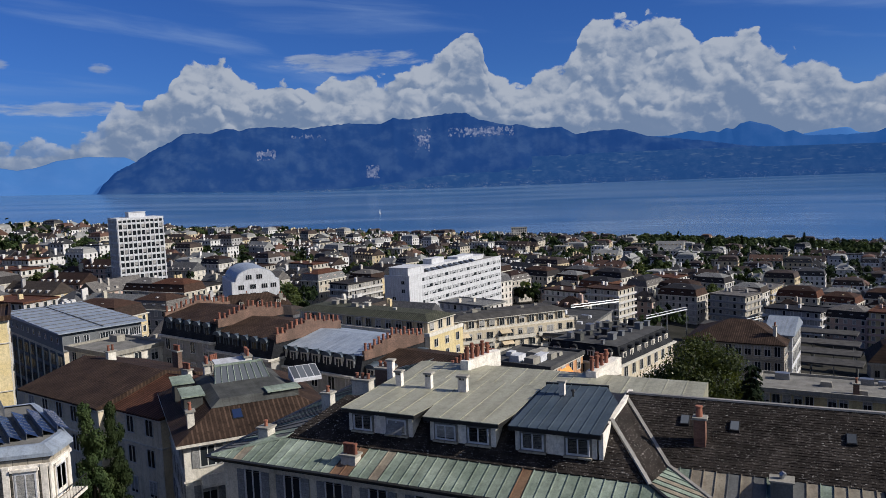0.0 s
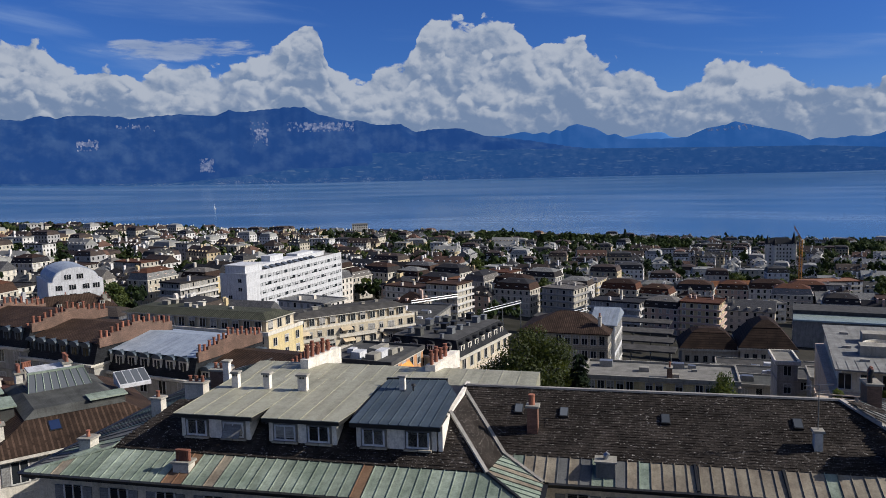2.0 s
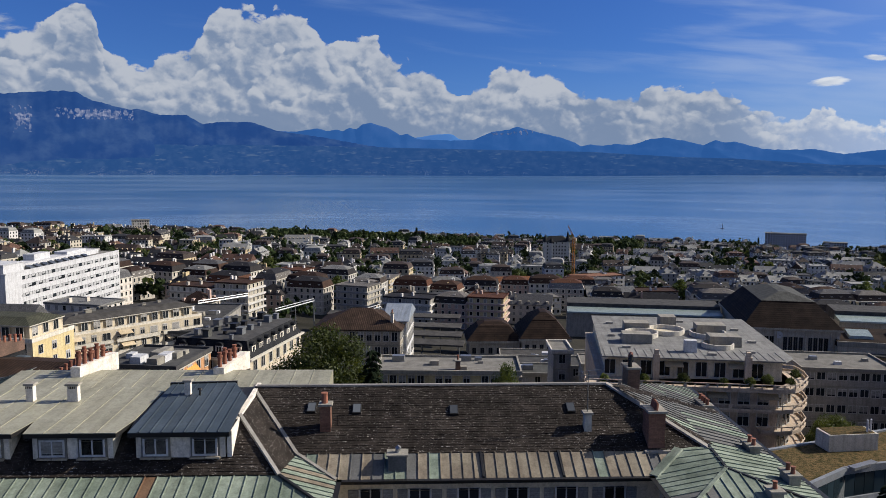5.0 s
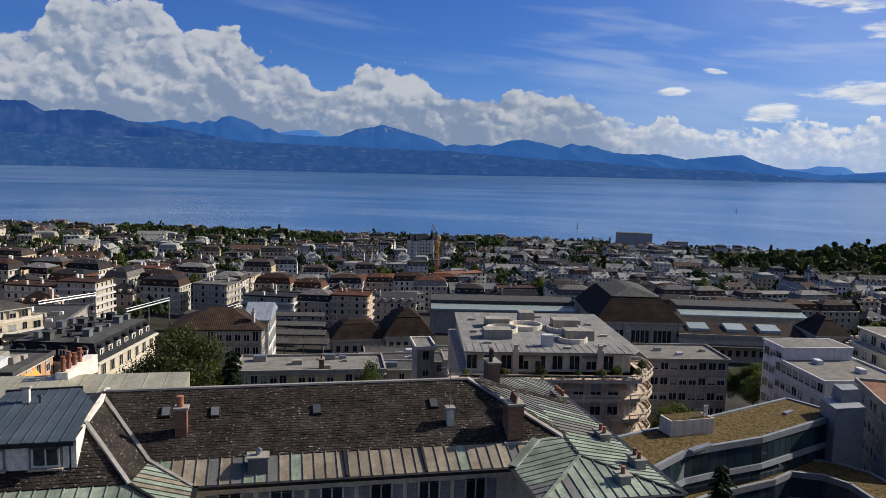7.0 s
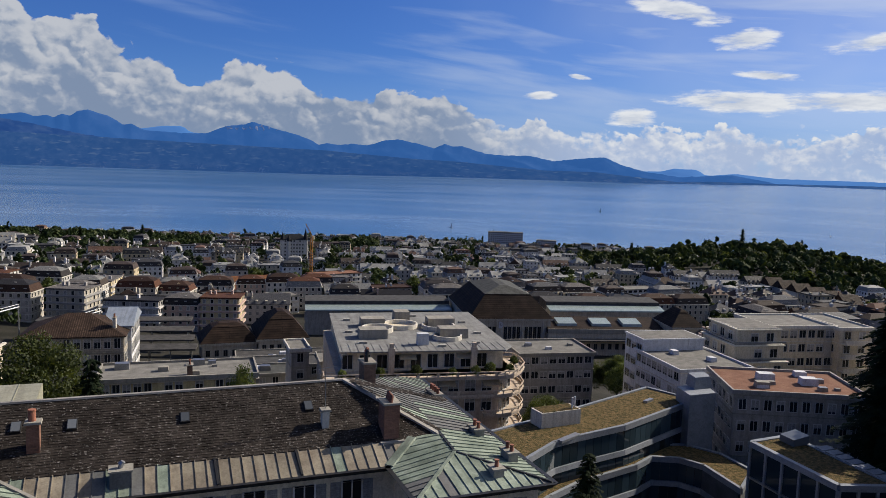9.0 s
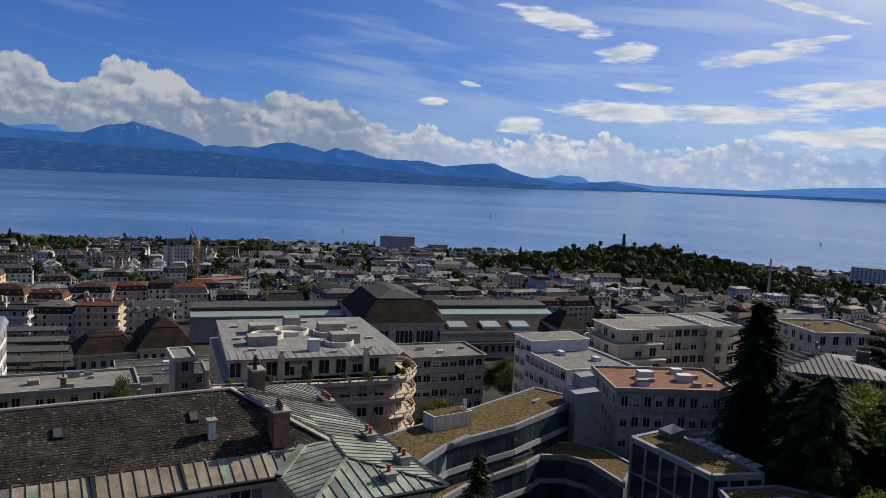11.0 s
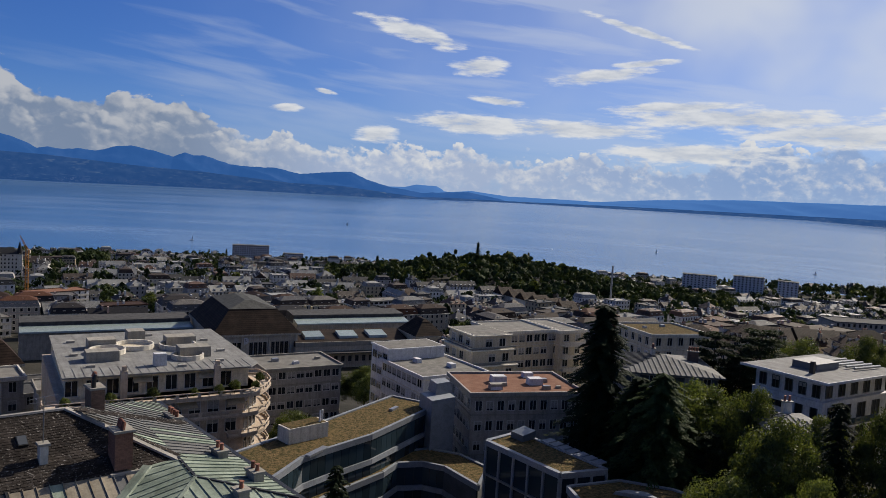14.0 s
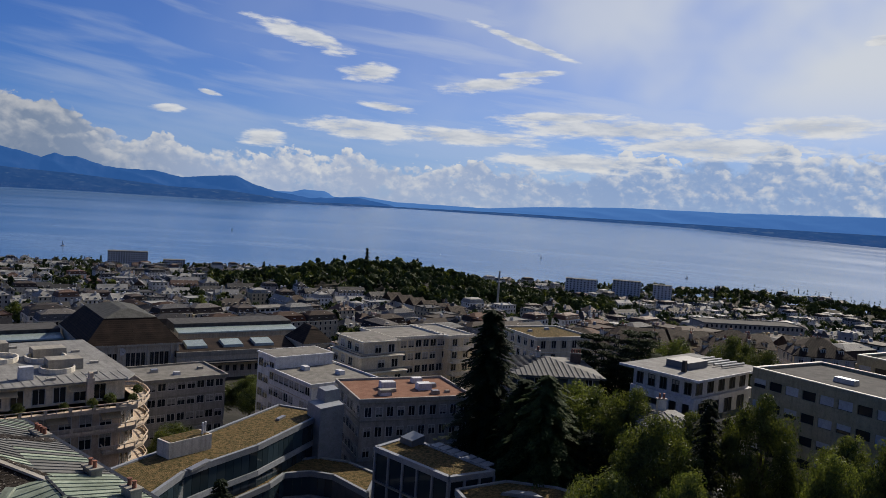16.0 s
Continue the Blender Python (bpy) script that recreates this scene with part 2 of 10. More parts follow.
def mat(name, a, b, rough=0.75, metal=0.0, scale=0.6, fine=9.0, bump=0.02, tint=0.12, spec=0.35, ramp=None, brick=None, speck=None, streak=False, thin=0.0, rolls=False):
    """A surface of two colours, broken up at two scales; tint: how far single objects differ; ramp: colours among which objects choose;
    brick: (width, height) of courses along the slope; speck: colour of lichen or dirt specks."""
    a, b = [c * BASE_DIM for c in a], [c * BASE_DIM for c in b]
    ramp = [[c * BASE_DIM for c in one] for one in ramp or []]
    m = bpy.data.materials.new(name)
    m.use_nodes = True
    t = m.node_tree
    k = Net(t)
    bsdf = t.nodes["Principled BSDF"]
    pos = node(t, "ShaderNodeNewGeometry").outputs["Position"]
    info = node(t, "ShaderNodeObjectInfo").outputs["Random"]
    large = k.step(k.noise(pos, scale, 5, 0.6), 0.3, 0.7)
    small = k.noise(pos, fine, 6, 0.65)
    if ramp:
        r = t.nodes.new("ShaderNodeValToRGB")
        r.color_ramp.interpolation = "CONSTANT"
        for i, c in enumerate(ramp):
            el = r.color_ramp.elements[i] if i < 2 else r.color_ramp.elements.new(i / len(ramp))
            el.position, el.color = i / len(ramp), (*c, 1)
        k.put(r.inputs[0], info)
        one = r.outputs[0]
        col = k.mix(large, k.mix(1.0, one, (0.78, 0.78, 0.8, 1), "MULTIPLY"), one)
    else:
        col = k.mix(large, (*a, 1), (*b, 1))
    mid = k.step(k.noise(pos, 2.4, 3, 0.75), 0.42, 0.64, 0.0, 0.42)
    col = k.mix(mid, col, k.mix(1.0, col, (0.5, 0.5, 0.5, 1), "MULTIPLY"))
    height = small
    if brick:
        uv = node(t, "ShaderNodeUVMap").outputs[0]
        bt = t.nodes.new("ShaderNodeTexBrick")
        if rolls:
            turned = t.nodes.new("ShaderNodeMapping")
            turned.inputs["Rotation"].default_value = (0, 0, math.pi / 2)
            k.put(turned.inputs[0], uv)
            uv = turned.outputs[0]
        k.put(bt.inputs["Vector"], uv)
        for key, v in (("Scale", 1.0), ("Brick Width", brick[0]), ("Row Height", brick[1]), ("Mortar Size", brick[1] * (0.34 if rolls else 0.14 if brick[0] > 2 else 0.07)), ("Color1", (1, 1, 1, 1)), ("Color2", (0.6, 0.6, 0.6, 1)), ("Mortar", (0.25, 0.25, 0.25, 1))):
            bt.inputs[key].default_value = v
        col = k.mix(0.75, col, bt.outputs[0], "MULTIPLY")
        height = k.op("ADD", k.op("MULTIPLY", small, 0.4), bt.outputs[1])
    if streak:
        uv = node(t, "ShaderNodeUVMap").outputs[0]
        mp = t.nodes.new("ShaderNodeMapping")
        mp.inputs["Scale"].default_value = (1.6, 0.12, 1)
        k.put(mp.inputs[0], uv)
        s = k.step(k.noise(mp.outputs[0], 1.0, 5, 0.65), 0.42, 0.7)
        col = k.mix(k.op("MULTIPLY", s, 0.45), col, k.mix(1.0, col, (0.45, 0.43, 0.4, 1), "MULTIPLY"))
    col = k.mix(k.op("MULTIPLY", k.step(small, 0.35, 0.72), 0.5), col, k.mix(1.0, col, (0.55, 0.54, 0.52, 1), "MULTIPLY"))
    if speck:
        uv = node(t, "ShaderNodeUVMap").outputs[0]
        mp = t.nodes.new("ShaderNodeMapping")
        mp.inputs["Scale"].default_value = (3.2, 8.5, 1)
        k.put(mp.inputs[0], uv)
        isl = node(t, "ShaderNodeNewGeometry").outputs["Random Per Island"]
        col = k.mix(k.step(isl, 0.0, 1.0, 0.0, 0.6), col, k.mix(1.0, col, (0.45, 0.43, 0.42, 1), "MULTIPLY"))
        col = k.mix(k.step(k.noise(mp.outputs[0], 1.0, 5, 0.85), 0.585, 0.64, 0.0, 0.95), col, (*speck, 1))
    shade = k.op("ADD", 1.0 - tint, k.op("MULTIPLY", info, 2 * tint))
    grey = node(t, "ShaderNodeCombineColor")
    for i in range(3):
        k.put(grey.inputs[i], shade)
    col = k.mix(1.0, col, grey.outputs[0], "MULTIPLY")
    k.put(bsdf.inputs["Base Color"], col)
    k.put(bsdf.inputs["Roughness"], k.op("ADD", rough - 0.08, k.op("MULTIPLY", small, 0.16)))
    bsdf.inputs["Metallic"].default_value = metal
    bsdf.inputs["Specular IOR Level"].default_value = spec
    if thin:
        through_leaf = t.nodes.new("ShaderNodeBsdfTranslucent")
        k.put(through_leaf.inputs[0], k.mix(1.0, col, (1.6, 1.5, 0.7, 1), "MULTIPLY"))
        both = t.nodes.new("ShaderNodeMixShader")
        both.inputs[0].default_value = thin
        t.links.new(bsdf.outputs[0], both.inputs[1]), t.links.new(through_leaf.outputs[0], both.inputs[2])
        t.links.new(both.outputs[0], t.nodes["Material Output"].inputs[0])
    if bump:
        b_ = t.nodes.new("ShaderNodeBump")
        b_.inputs["Strength"].default_value, b_.inputs["Distance"].default_value = 0.6, bump
        k.put(b_.inputs["Height"], height)
        k.put(bsdf.inputs["Normal"], b_.outputs[0])
    return m


def glass_mat(name, col, rough=0.08, spec=0.32):
    m = bpy.data.materials.new(name)
    m.use_nodes = True
    t = m.node_tree
    k = Net(t)
    b = t.nodes["Principled BSDF"]
    info = node(t, "ShaderNodeObjectInfo").outputs["Random"]
    k.put(b.inputs["Base Color"], k.mix(info, (*col, 1), (col[0] * 2.2, col[1] * 2.2, col[2] * 2.2, 1)))
    b.inputs["Roughness"].default_value, b.inputs["Specular IOR Level"].default_value = rough, spec
    return m


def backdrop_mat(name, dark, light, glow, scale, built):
    """Far land seen through miles of air: woods, clearings, and villages low down (built); the blue haze is painted in,
    by tinted base colours and an even glow for airlight.
    """
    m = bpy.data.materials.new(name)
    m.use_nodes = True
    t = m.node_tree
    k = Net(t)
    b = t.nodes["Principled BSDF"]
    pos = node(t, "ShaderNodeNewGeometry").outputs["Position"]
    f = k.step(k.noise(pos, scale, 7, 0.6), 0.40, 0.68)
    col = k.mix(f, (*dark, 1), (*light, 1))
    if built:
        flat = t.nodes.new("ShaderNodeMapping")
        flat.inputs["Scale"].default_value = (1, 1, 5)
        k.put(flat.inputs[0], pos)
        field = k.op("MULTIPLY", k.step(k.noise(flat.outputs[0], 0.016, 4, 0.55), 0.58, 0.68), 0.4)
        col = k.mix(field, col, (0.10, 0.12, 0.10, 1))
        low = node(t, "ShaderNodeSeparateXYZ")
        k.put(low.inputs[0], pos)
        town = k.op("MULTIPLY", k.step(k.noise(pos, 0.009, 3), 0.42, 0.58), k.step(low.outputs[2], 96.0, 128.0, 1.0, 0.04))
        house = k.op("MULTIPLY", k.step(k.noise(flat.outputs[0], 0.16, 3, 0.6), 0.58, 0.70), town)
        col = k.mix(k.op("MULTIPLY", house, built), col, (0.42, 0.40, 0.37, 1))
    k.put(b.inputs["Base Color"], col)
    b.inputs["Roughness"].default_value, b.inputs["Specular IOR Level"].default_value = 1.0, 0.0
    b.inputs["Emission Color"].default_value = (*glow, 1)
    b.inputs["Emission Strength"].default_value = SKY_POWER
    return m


M = {}
M["cream"] = mat("cream_render", (0.66, 0.57, 0.41), (0.76, 0.67, 0.51), streak=True)
M["pale"] = mat("pale_render", (0.64, 0.60, 0.51), (0.74, 0.70, 0.61), streak=True)
M["white"] = mat("white_paint", (0.60, 0.61, 0.64), (0.70, 0.71, 0.73), tint=0.05, streak=True)
M["yellow"] = mat("yellow_render", (0.68, 0.55, 0.28), (0.74, 0.62, 0.36), streak=True)
M["orange"] = mat("orange_render", (0.62, 0.33, 0.16), (0.68, 0.38, 0.2), streak=True)
M["grey"] = mat("grey_render", (0.33, 0.315, 0.28), (0.43, 0.41, 0.37), streak=True)
M["dark"] = mat("dark_cladding", (0.07, 0.075, 0.08), (0.11, 0.115, 0.12))
M["stone"] = mat("molasse_stone", (0.44, 0.39, 0.30), (0.55, 0.49, 0.39), streak=True, brick=(0.9, 0.45), bump=0.01)
M["ashlar"] = mat("pale_sandstone_ashlar", (0.52, 0.46, 0.36), (0.64, 0.57, 0.46), streak=True)
M["concrete"] = mat("concrete", (0.28, 0.265, 0.225), (0.38, 0.355, 0.30), streak=True)
M["town_wall"] = mat("town_walls", (0, 0, 0), (0, 0, 0), ramp=[(0.60, 0.55, 0.44), (0.78, 0.76, 0.72), (0.42, 0.41, 0.39), (0.72, 0.58, 0.33), (0.56, 0.52, 0.45), (0.60, 0.44, 0.36), (0.50, 0.49, 0.48), (0.68, 0.63, 0.53), (0.34, 0.33, 0.31), (0.78, 0.74, 0.66)], tint=0.1)
M["town_roof"] = mat("town_roofs", (0, 0, 0), (0, 0, 0), ramp=[(0.075, 0.048, 0.038), (0.11, 0.066, 0.048), (0.17, 0.08, 0.05), (0.06, 0.055, 0.055), (0.10, 0.082, 0.07), (0.22, 0.205, 0.19), (0.06, 0.042, 0.034), (0.14, 0.14, 0.145), (0.045, 0.045, 0.05), (0.26, 0.26, 0.25)], brick=(0.6, 0.5), tint=0.2, spec=0.08)
M["tile_brown"] = mat("brown_clay_tiles", (0.060, 0.040, 0.030), (0.120, 0.078, 0.056), brick=(7.0, 0.42), bump=0.10, scale=0.5, spec=0.08, rolls=True)
M["tile_red"] = mat("red_clay_tiles", (0.10, 0.048, 0.032), (0.17, 0.080, 0.050), brick=(7.0, 0.42), bump=0.10, spec=0.08, rolls=True)
M["slate"] = mat("weathered_slate", (0.027, 0.022, 0.019), (0.068, 0.057, 0.049), rough=0.9, bump=0.03, scale=0.8, tint=0.2, spec=0.1, speck=(0.50, 0.47, 0.43))
M["slate_dark"] = mat("dark_slate", (0.022, 0.024, 0.028), (0.045, 0.047, 0.052), rough=0.75, brick=(0.4, 0.25), bump=0.01, spec=0.08)
M["zinc"] = mat("zinc_sheet", (0.12, 0.122, 0.12), (0.19, 0.19, 0.185), rough=0.75, spec=0.15, metal=0.0, bump=0.004, streak=True)
M["zinc_dark"] = mat("old_dark_zinc", (0.060, 0.061, 0.058), (0.105, 0.108, 0.10), rough=0.75, spec=0.1, bump=0.004, streak=True)
M["zinc_blue"] = mat("blue_grey_zinc", (0.050, 0.070, 0.090), (0.085, 0.11, 0.135), rough=0.6, metal=0.1, bump=0.004)
M["zinc_cream"] = mat("pale_painted_sheet", (0.37, 0.36, 0.265), (0.44, 0.425, 0.325), rough=0.5, metal=0.1, bump=0.004, streak=True, tint=0.06)
M["zinc_light"] = mat("pale_blue_sheet", (0.30, 0.35, 0.42), (0.42, 0.47, 0.54), rough=0.5, metal=0.1, bump=0.004, streak=True)
M["copper"] = mat("green_copper", (0.18, 0.225, 0.175), (0.335, 0.39, 0.315), rough=0.7, spec=0.2, metal=0.0, bump=0.004, scale=0.5, streak=True, tint=0.14)
M["copper_brown"] = mat("half_turned_copper", (0.20, 0.165, 0.125), (0.34, 0.30, 0.225), rough=0.7, spec=0.2, metal=0.0, bump=0.004, scale=0.5, streak=True, tint=0.16)
M["copper_rust"] = mat("rust_brown_sheet", (0.20, 0.11, 0.065), (0.26, 0.17, 0.10), rough=0.65, metal=0.15, bump=0.004, scale=0.5, streak=True)
M["dormer_wall"] = mat("pale_dormer_render", (0.88, 0.81, 0.70), (0.95, 0.89, 0.79), scale=0.9, streak=True, tint=0.04)
M["stone_frame"] = mat("grey_stone_surround", (0.17, 0.165, 0.15), (0.23, 0.22, 0.20), bump=0.005)
M["glass_roof"] = glass_mat("rooflight_glass", (0.05, 0.055, 0.06), 0.1)
M["lead"] = mat("lead_flashing", (0.25, 0.235, 0.21), (0.35, 0.33, 0.30), rough=0.7)
M["gravel"] = mat("roof_gravel", (0.17, 0.165, 0.15), (0.26, 0.25, 0.23), rough=0.95, fine=14, bump=0.03, spec=0.08)
M["felt"] = mat("dark_roof_felt", (0.06, 0.06, 0.062), (0.10, 0.10, 0.10), rough=0.9, spec=0.08)
M["red_gravel"] = mat("red_roof_gravel", (0.21, 0.105, 0.07), (0.29, 0.16, 0.11), rough=0.95, bump=0.03, spec=0.08)
M["sedum"] = mat("sedum_roof", (0.050, 0.050, 0.020), (0.20, 0.135, 0.065), rough=0.95, scale=2.6, fine=6.0, bump=0.3, spec=0.05, tint=0.05)
M["beige_panel"] = mat("olive_beige_panels", (0.33, 0.28, 0.165), (0.40, 0.345, 0.215), streak=True, tint=0.05)
M["blind_pale"] = mat("pale_roller_blinds", (0.40, 0.41, 0.42), (0.50, 0.51, 0.52), bump=0)
M["grey_clad"] = mat("grey_sheet_cladding", (0.13, 0.14, 0.15), (0.18, 0.19, 0.20), rough=0.6, bump=0.004, tint=0.05)
M["olive_sheet"] = mat("olive_green_sheet", (0.095, 0.10, 0.068), (0.145, 0.148, 0.105), rough=0.75, spec=0.15, streak=True, brick=(7.0, 0.55), rolls=True, bump=0.02)
M["pink_render"] = mat("rosy_beige_render", (0.56, 0.45, 0.34), (0.66, 0.54, 0.42), streak=True)
M["terracotta"] = mat("terracotta", (0.22, 0.085, 0.055), (0.31, 0.125, 0.075), tint=0.35, fine=14)
M["brick"] = mat("chimney_brick", (0.15, 0.095, 0.07), (0.27, 0.165, 0.12), brick=(0.22, 0.075), bump=0.01)
M["brick_red"] = mat("red_chimney_brick", (0.25, 0.12, 0.08), (0.38, 0.20, 0.135), brick=(0.22, 0.075), bump=0.01)
M["black"] = mat("black_paint", (0.012, 0.012, 0.013), (0.02, 0.02, 0.02), rough=0.5)
M["frame"] = mat("window_frames", (0.55, 0.54, 0.51), (0.62, 0.61, 0.58), bump=0)
M["blind"] = mat("roller_blinds", (0.42, 0.41, 0.39), (0.5, 0.49, 0.46), brick=(4, 0.07), bump=0.005)
M["shutter"] = mat("grey_shutters", (0.30, 0.30, 0.29), (0.36, 0.36, 0.35), brick=(3, 0.06), bump=0.01)
M["shutter_green"] = mat("green_shutters", (0.10, 0.14, 0.11), (0.13, 0.17, 0.13), brick=(3, 0.06), bump=0.01)
M["glass"] = glass_mat("window_glass", (0.010, 0.012, 0.014), 0.12, 0.16)
M["glass_blue"] = glass_mat("curtain_wall_glass", (0.015, 0.025, 0.032), 0.05)
M["solar"] = glass_mat("solar_glass", (0.012, 0.02, 0.05), 0.12)
M["zinc_pale"] = mat("pale_grey_sheet", (0.20, 0.20, 0.195), (0.29, 0.29, 0.28), rough=0.85, spec=0.1, metal=0.0, bump=0.004, streak=True, tint=0.05)
M["white_metal"] = mat("pale_blue_grey_panels", (0.20, 0.225, 0.255), (0.27, 0.29, 0.32), rough=0.6, metal=0.1, bump=0)
M["tile_dark"] = mat("dark_brown_tiles", (0.028, 0.018, 0.014), (0.062, 0.040, 0.029), brick=(80.0, 0.9), bump=0.05, scale=0.3, spec=0.08)
M["canopy"] = mat("canopy_roof", (0.055, 0.053, 0.05), (0.10, 0.095, 0.09), rough=0.85, spec=0.1)
M["glass_pale"] = mat("pale_wired_glass", (0.26, 0.32, 0.30), (0.34, 0.40, 0.38), rough=0.25, spec=0.6, bump=0)
M["tile_orange"] = mat("orange_clay_tiles", (0.24, 0.10, 0.05), (0.34, 0.16, 0.08), brick=(80.0, 0.5), bump=0.05, spec=0.08)
M["crane"] = mat("orange_crane_paint", (0.45, 0.19, 0.03), (0.5, 0.22, 0.04), bump=0)
M["car_dark"] = mat("dark_car_paint", (0.02, 0.02, 0.022), (0.03, 0.03, 0.033), rough=0.25, spec=0.6, bump=0)
M["parapet"] = mat("worn_brown_stone", (0.13, 0.11, 0.09), (0.20, 0.17, 0.14), rough=0.9, scale=3, fine=30, bump=0.01)
M["metal"] = mat("galvanised_steel", (0.30, 0.31, 0.32), (0.40, 0.41, 0.42), rough=0.4, metal=0.7, bump=0)
M["awning"] = mat("orange_awning", (0.85, 0.30, 0.05), (0.9, 0.36, 0.08), bump=0)
M["awning_beige"] = mat("beige_awning", (0.62, 0.50, 0.32), (0.68, 0.56, 0.38), bump=0)
M["leaf"] = mat("leaves", (0.018, 0.036, 0.011), (0.135, 0.165, 0.052), spec=0.2, rough=0.6, scale=0.7, tint=0.35, bump=0, thin=0.38)
M["leaf_dark"] = mat("needles", (0.010, 0.020, 0.010), (0.026, 0.042, 0.017), rough=0.8, spec=0.1, scale=0.9, tint=0.2, bump=0, thin=0.2)
M["leaf_mid"] = mat("dark_leaves", (0.025, 0.045, 0.017), (0.060, 0.084, 0.029), rough=0.75, spec=0.1, scale=0.4, tint=0.35, bump=0, thin=0.15)
M["leaf_larch"] = mat("larch_needles", (0.020, 0.042, 0.014), (0.085, 0.125, 0.045), rough=0.75, spec=0.1, scale=0.8, tint=0.25, bump=0, thin=0.3)
M["bark"] = mat("bark", (0.06, 0.045, 0.03), (0.10, 0.08, 0.06), rough=0.95, bump=0.05)
M["asphalt"] = mat("asphalt", (0.045, 0.045, 0.047), (0.06, 0.06, 0.06), rough=0.9, tint=0, spec=0.08)
M["soil"] = mat("ground_between_houses", (0.028, 0.028, 0.022), (0.060, 0.056, 0.047), rough=0.95, scale=0.05, fine=0.8, bump=0.1, tint=0, spec=0.08)
# the far land's blue is painted haze, in base colour and glow
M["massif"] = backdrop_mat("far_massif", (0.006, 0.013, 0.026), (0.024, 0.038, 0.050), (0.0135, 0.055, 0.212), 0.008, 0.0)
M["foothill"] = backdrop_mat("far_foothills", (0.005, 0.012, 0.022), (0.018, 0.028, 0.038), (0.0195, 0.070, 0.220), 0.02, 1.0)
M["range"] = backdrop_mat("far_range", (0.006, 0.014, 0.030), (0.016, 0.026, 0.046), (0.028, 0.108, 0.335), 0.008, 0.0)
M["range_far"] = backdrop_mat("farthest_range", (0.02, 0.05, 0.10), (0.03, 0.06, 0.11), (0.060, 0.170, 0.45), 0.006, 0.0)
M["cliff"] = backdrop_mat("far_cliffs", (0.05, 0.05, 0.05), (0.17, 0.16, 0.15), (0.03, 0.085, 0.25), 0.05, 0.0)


def water_mat():
    m = bpy.data.materials.new("lake_water")
    m.use_nodes = True
    t = m.node_tree
    k = Net(t)
    b = t.nodes["Principled BSDF"]
    pos = node(t, "ShaderNodeNewGeometry").outputs["Position"]
    sp = node(t, "ShaderNodeSeparateXYZ")
    k.put(sp.inputs[0], pos)
    x, y, z = sp.outputs
    r = k.op("SQRT", k.op("ADD", k.op("MULTIPLY", x, x), k.op("MULTIPLY", y, y)))
    ang = k.op("ARCTAN2", x, y)
    wide = k.xyz(k.op("MULTIPLY", ang, 2.6), k.op("ADD", k.op("MULTIPLY", r, 0.0042), k.op("MULTIPLY", ang, 1.1)), 0.0)
    thin = k.xyz(k.op("MULTIPLY", ang, 16.0), k.op("ADD", k.op("MULTIPLY", r, 0.030), k.op("MULTIPLY", ang, 3.0)), 4.0)
    band = k.step(k.noise(wide, 1.0, 6, 0.58), 0.36, 0.66)
    line = k.step(k.noise(thin, 1.0, 5, 0.6), 0.55, 0.74)
    # streaks and pale bands of reflected sky are mixed into the water's colour
    mixed = k.op("ADD", k.op("MULTIPLY", band, 0.55), k.op("MULTIPLY", line, 0.30), clamp=True)
    k.put(b.inputs["Base Color"], k.mix(mixed, (0.050, 0.118, 0.240, 1), (0.160, 0.235, 0.352, 1)))
    k.put(b.inputs["Roughness"], k.op("ADD", 0.15, k.op("MULTIPLY", mixed, 0.06)))
    b.inputs["Specular IOR Level"].default_value = 0.12
    b.inputs["IOR"].default_value = 1.33
    bump = t.nodes.new("ShaderNodeBump")
    bump.inputs["Strength"].default_value, bump.inputs["Distance"].default_value = 0.3, 1.0
    k.put(bump.inputs["Height"], k.noise(pos, 0.11, 4, 0.6))
    k.put(b.inputs["Normal"], bump.outputs[0])
    return m


M["water"] = water_mat()


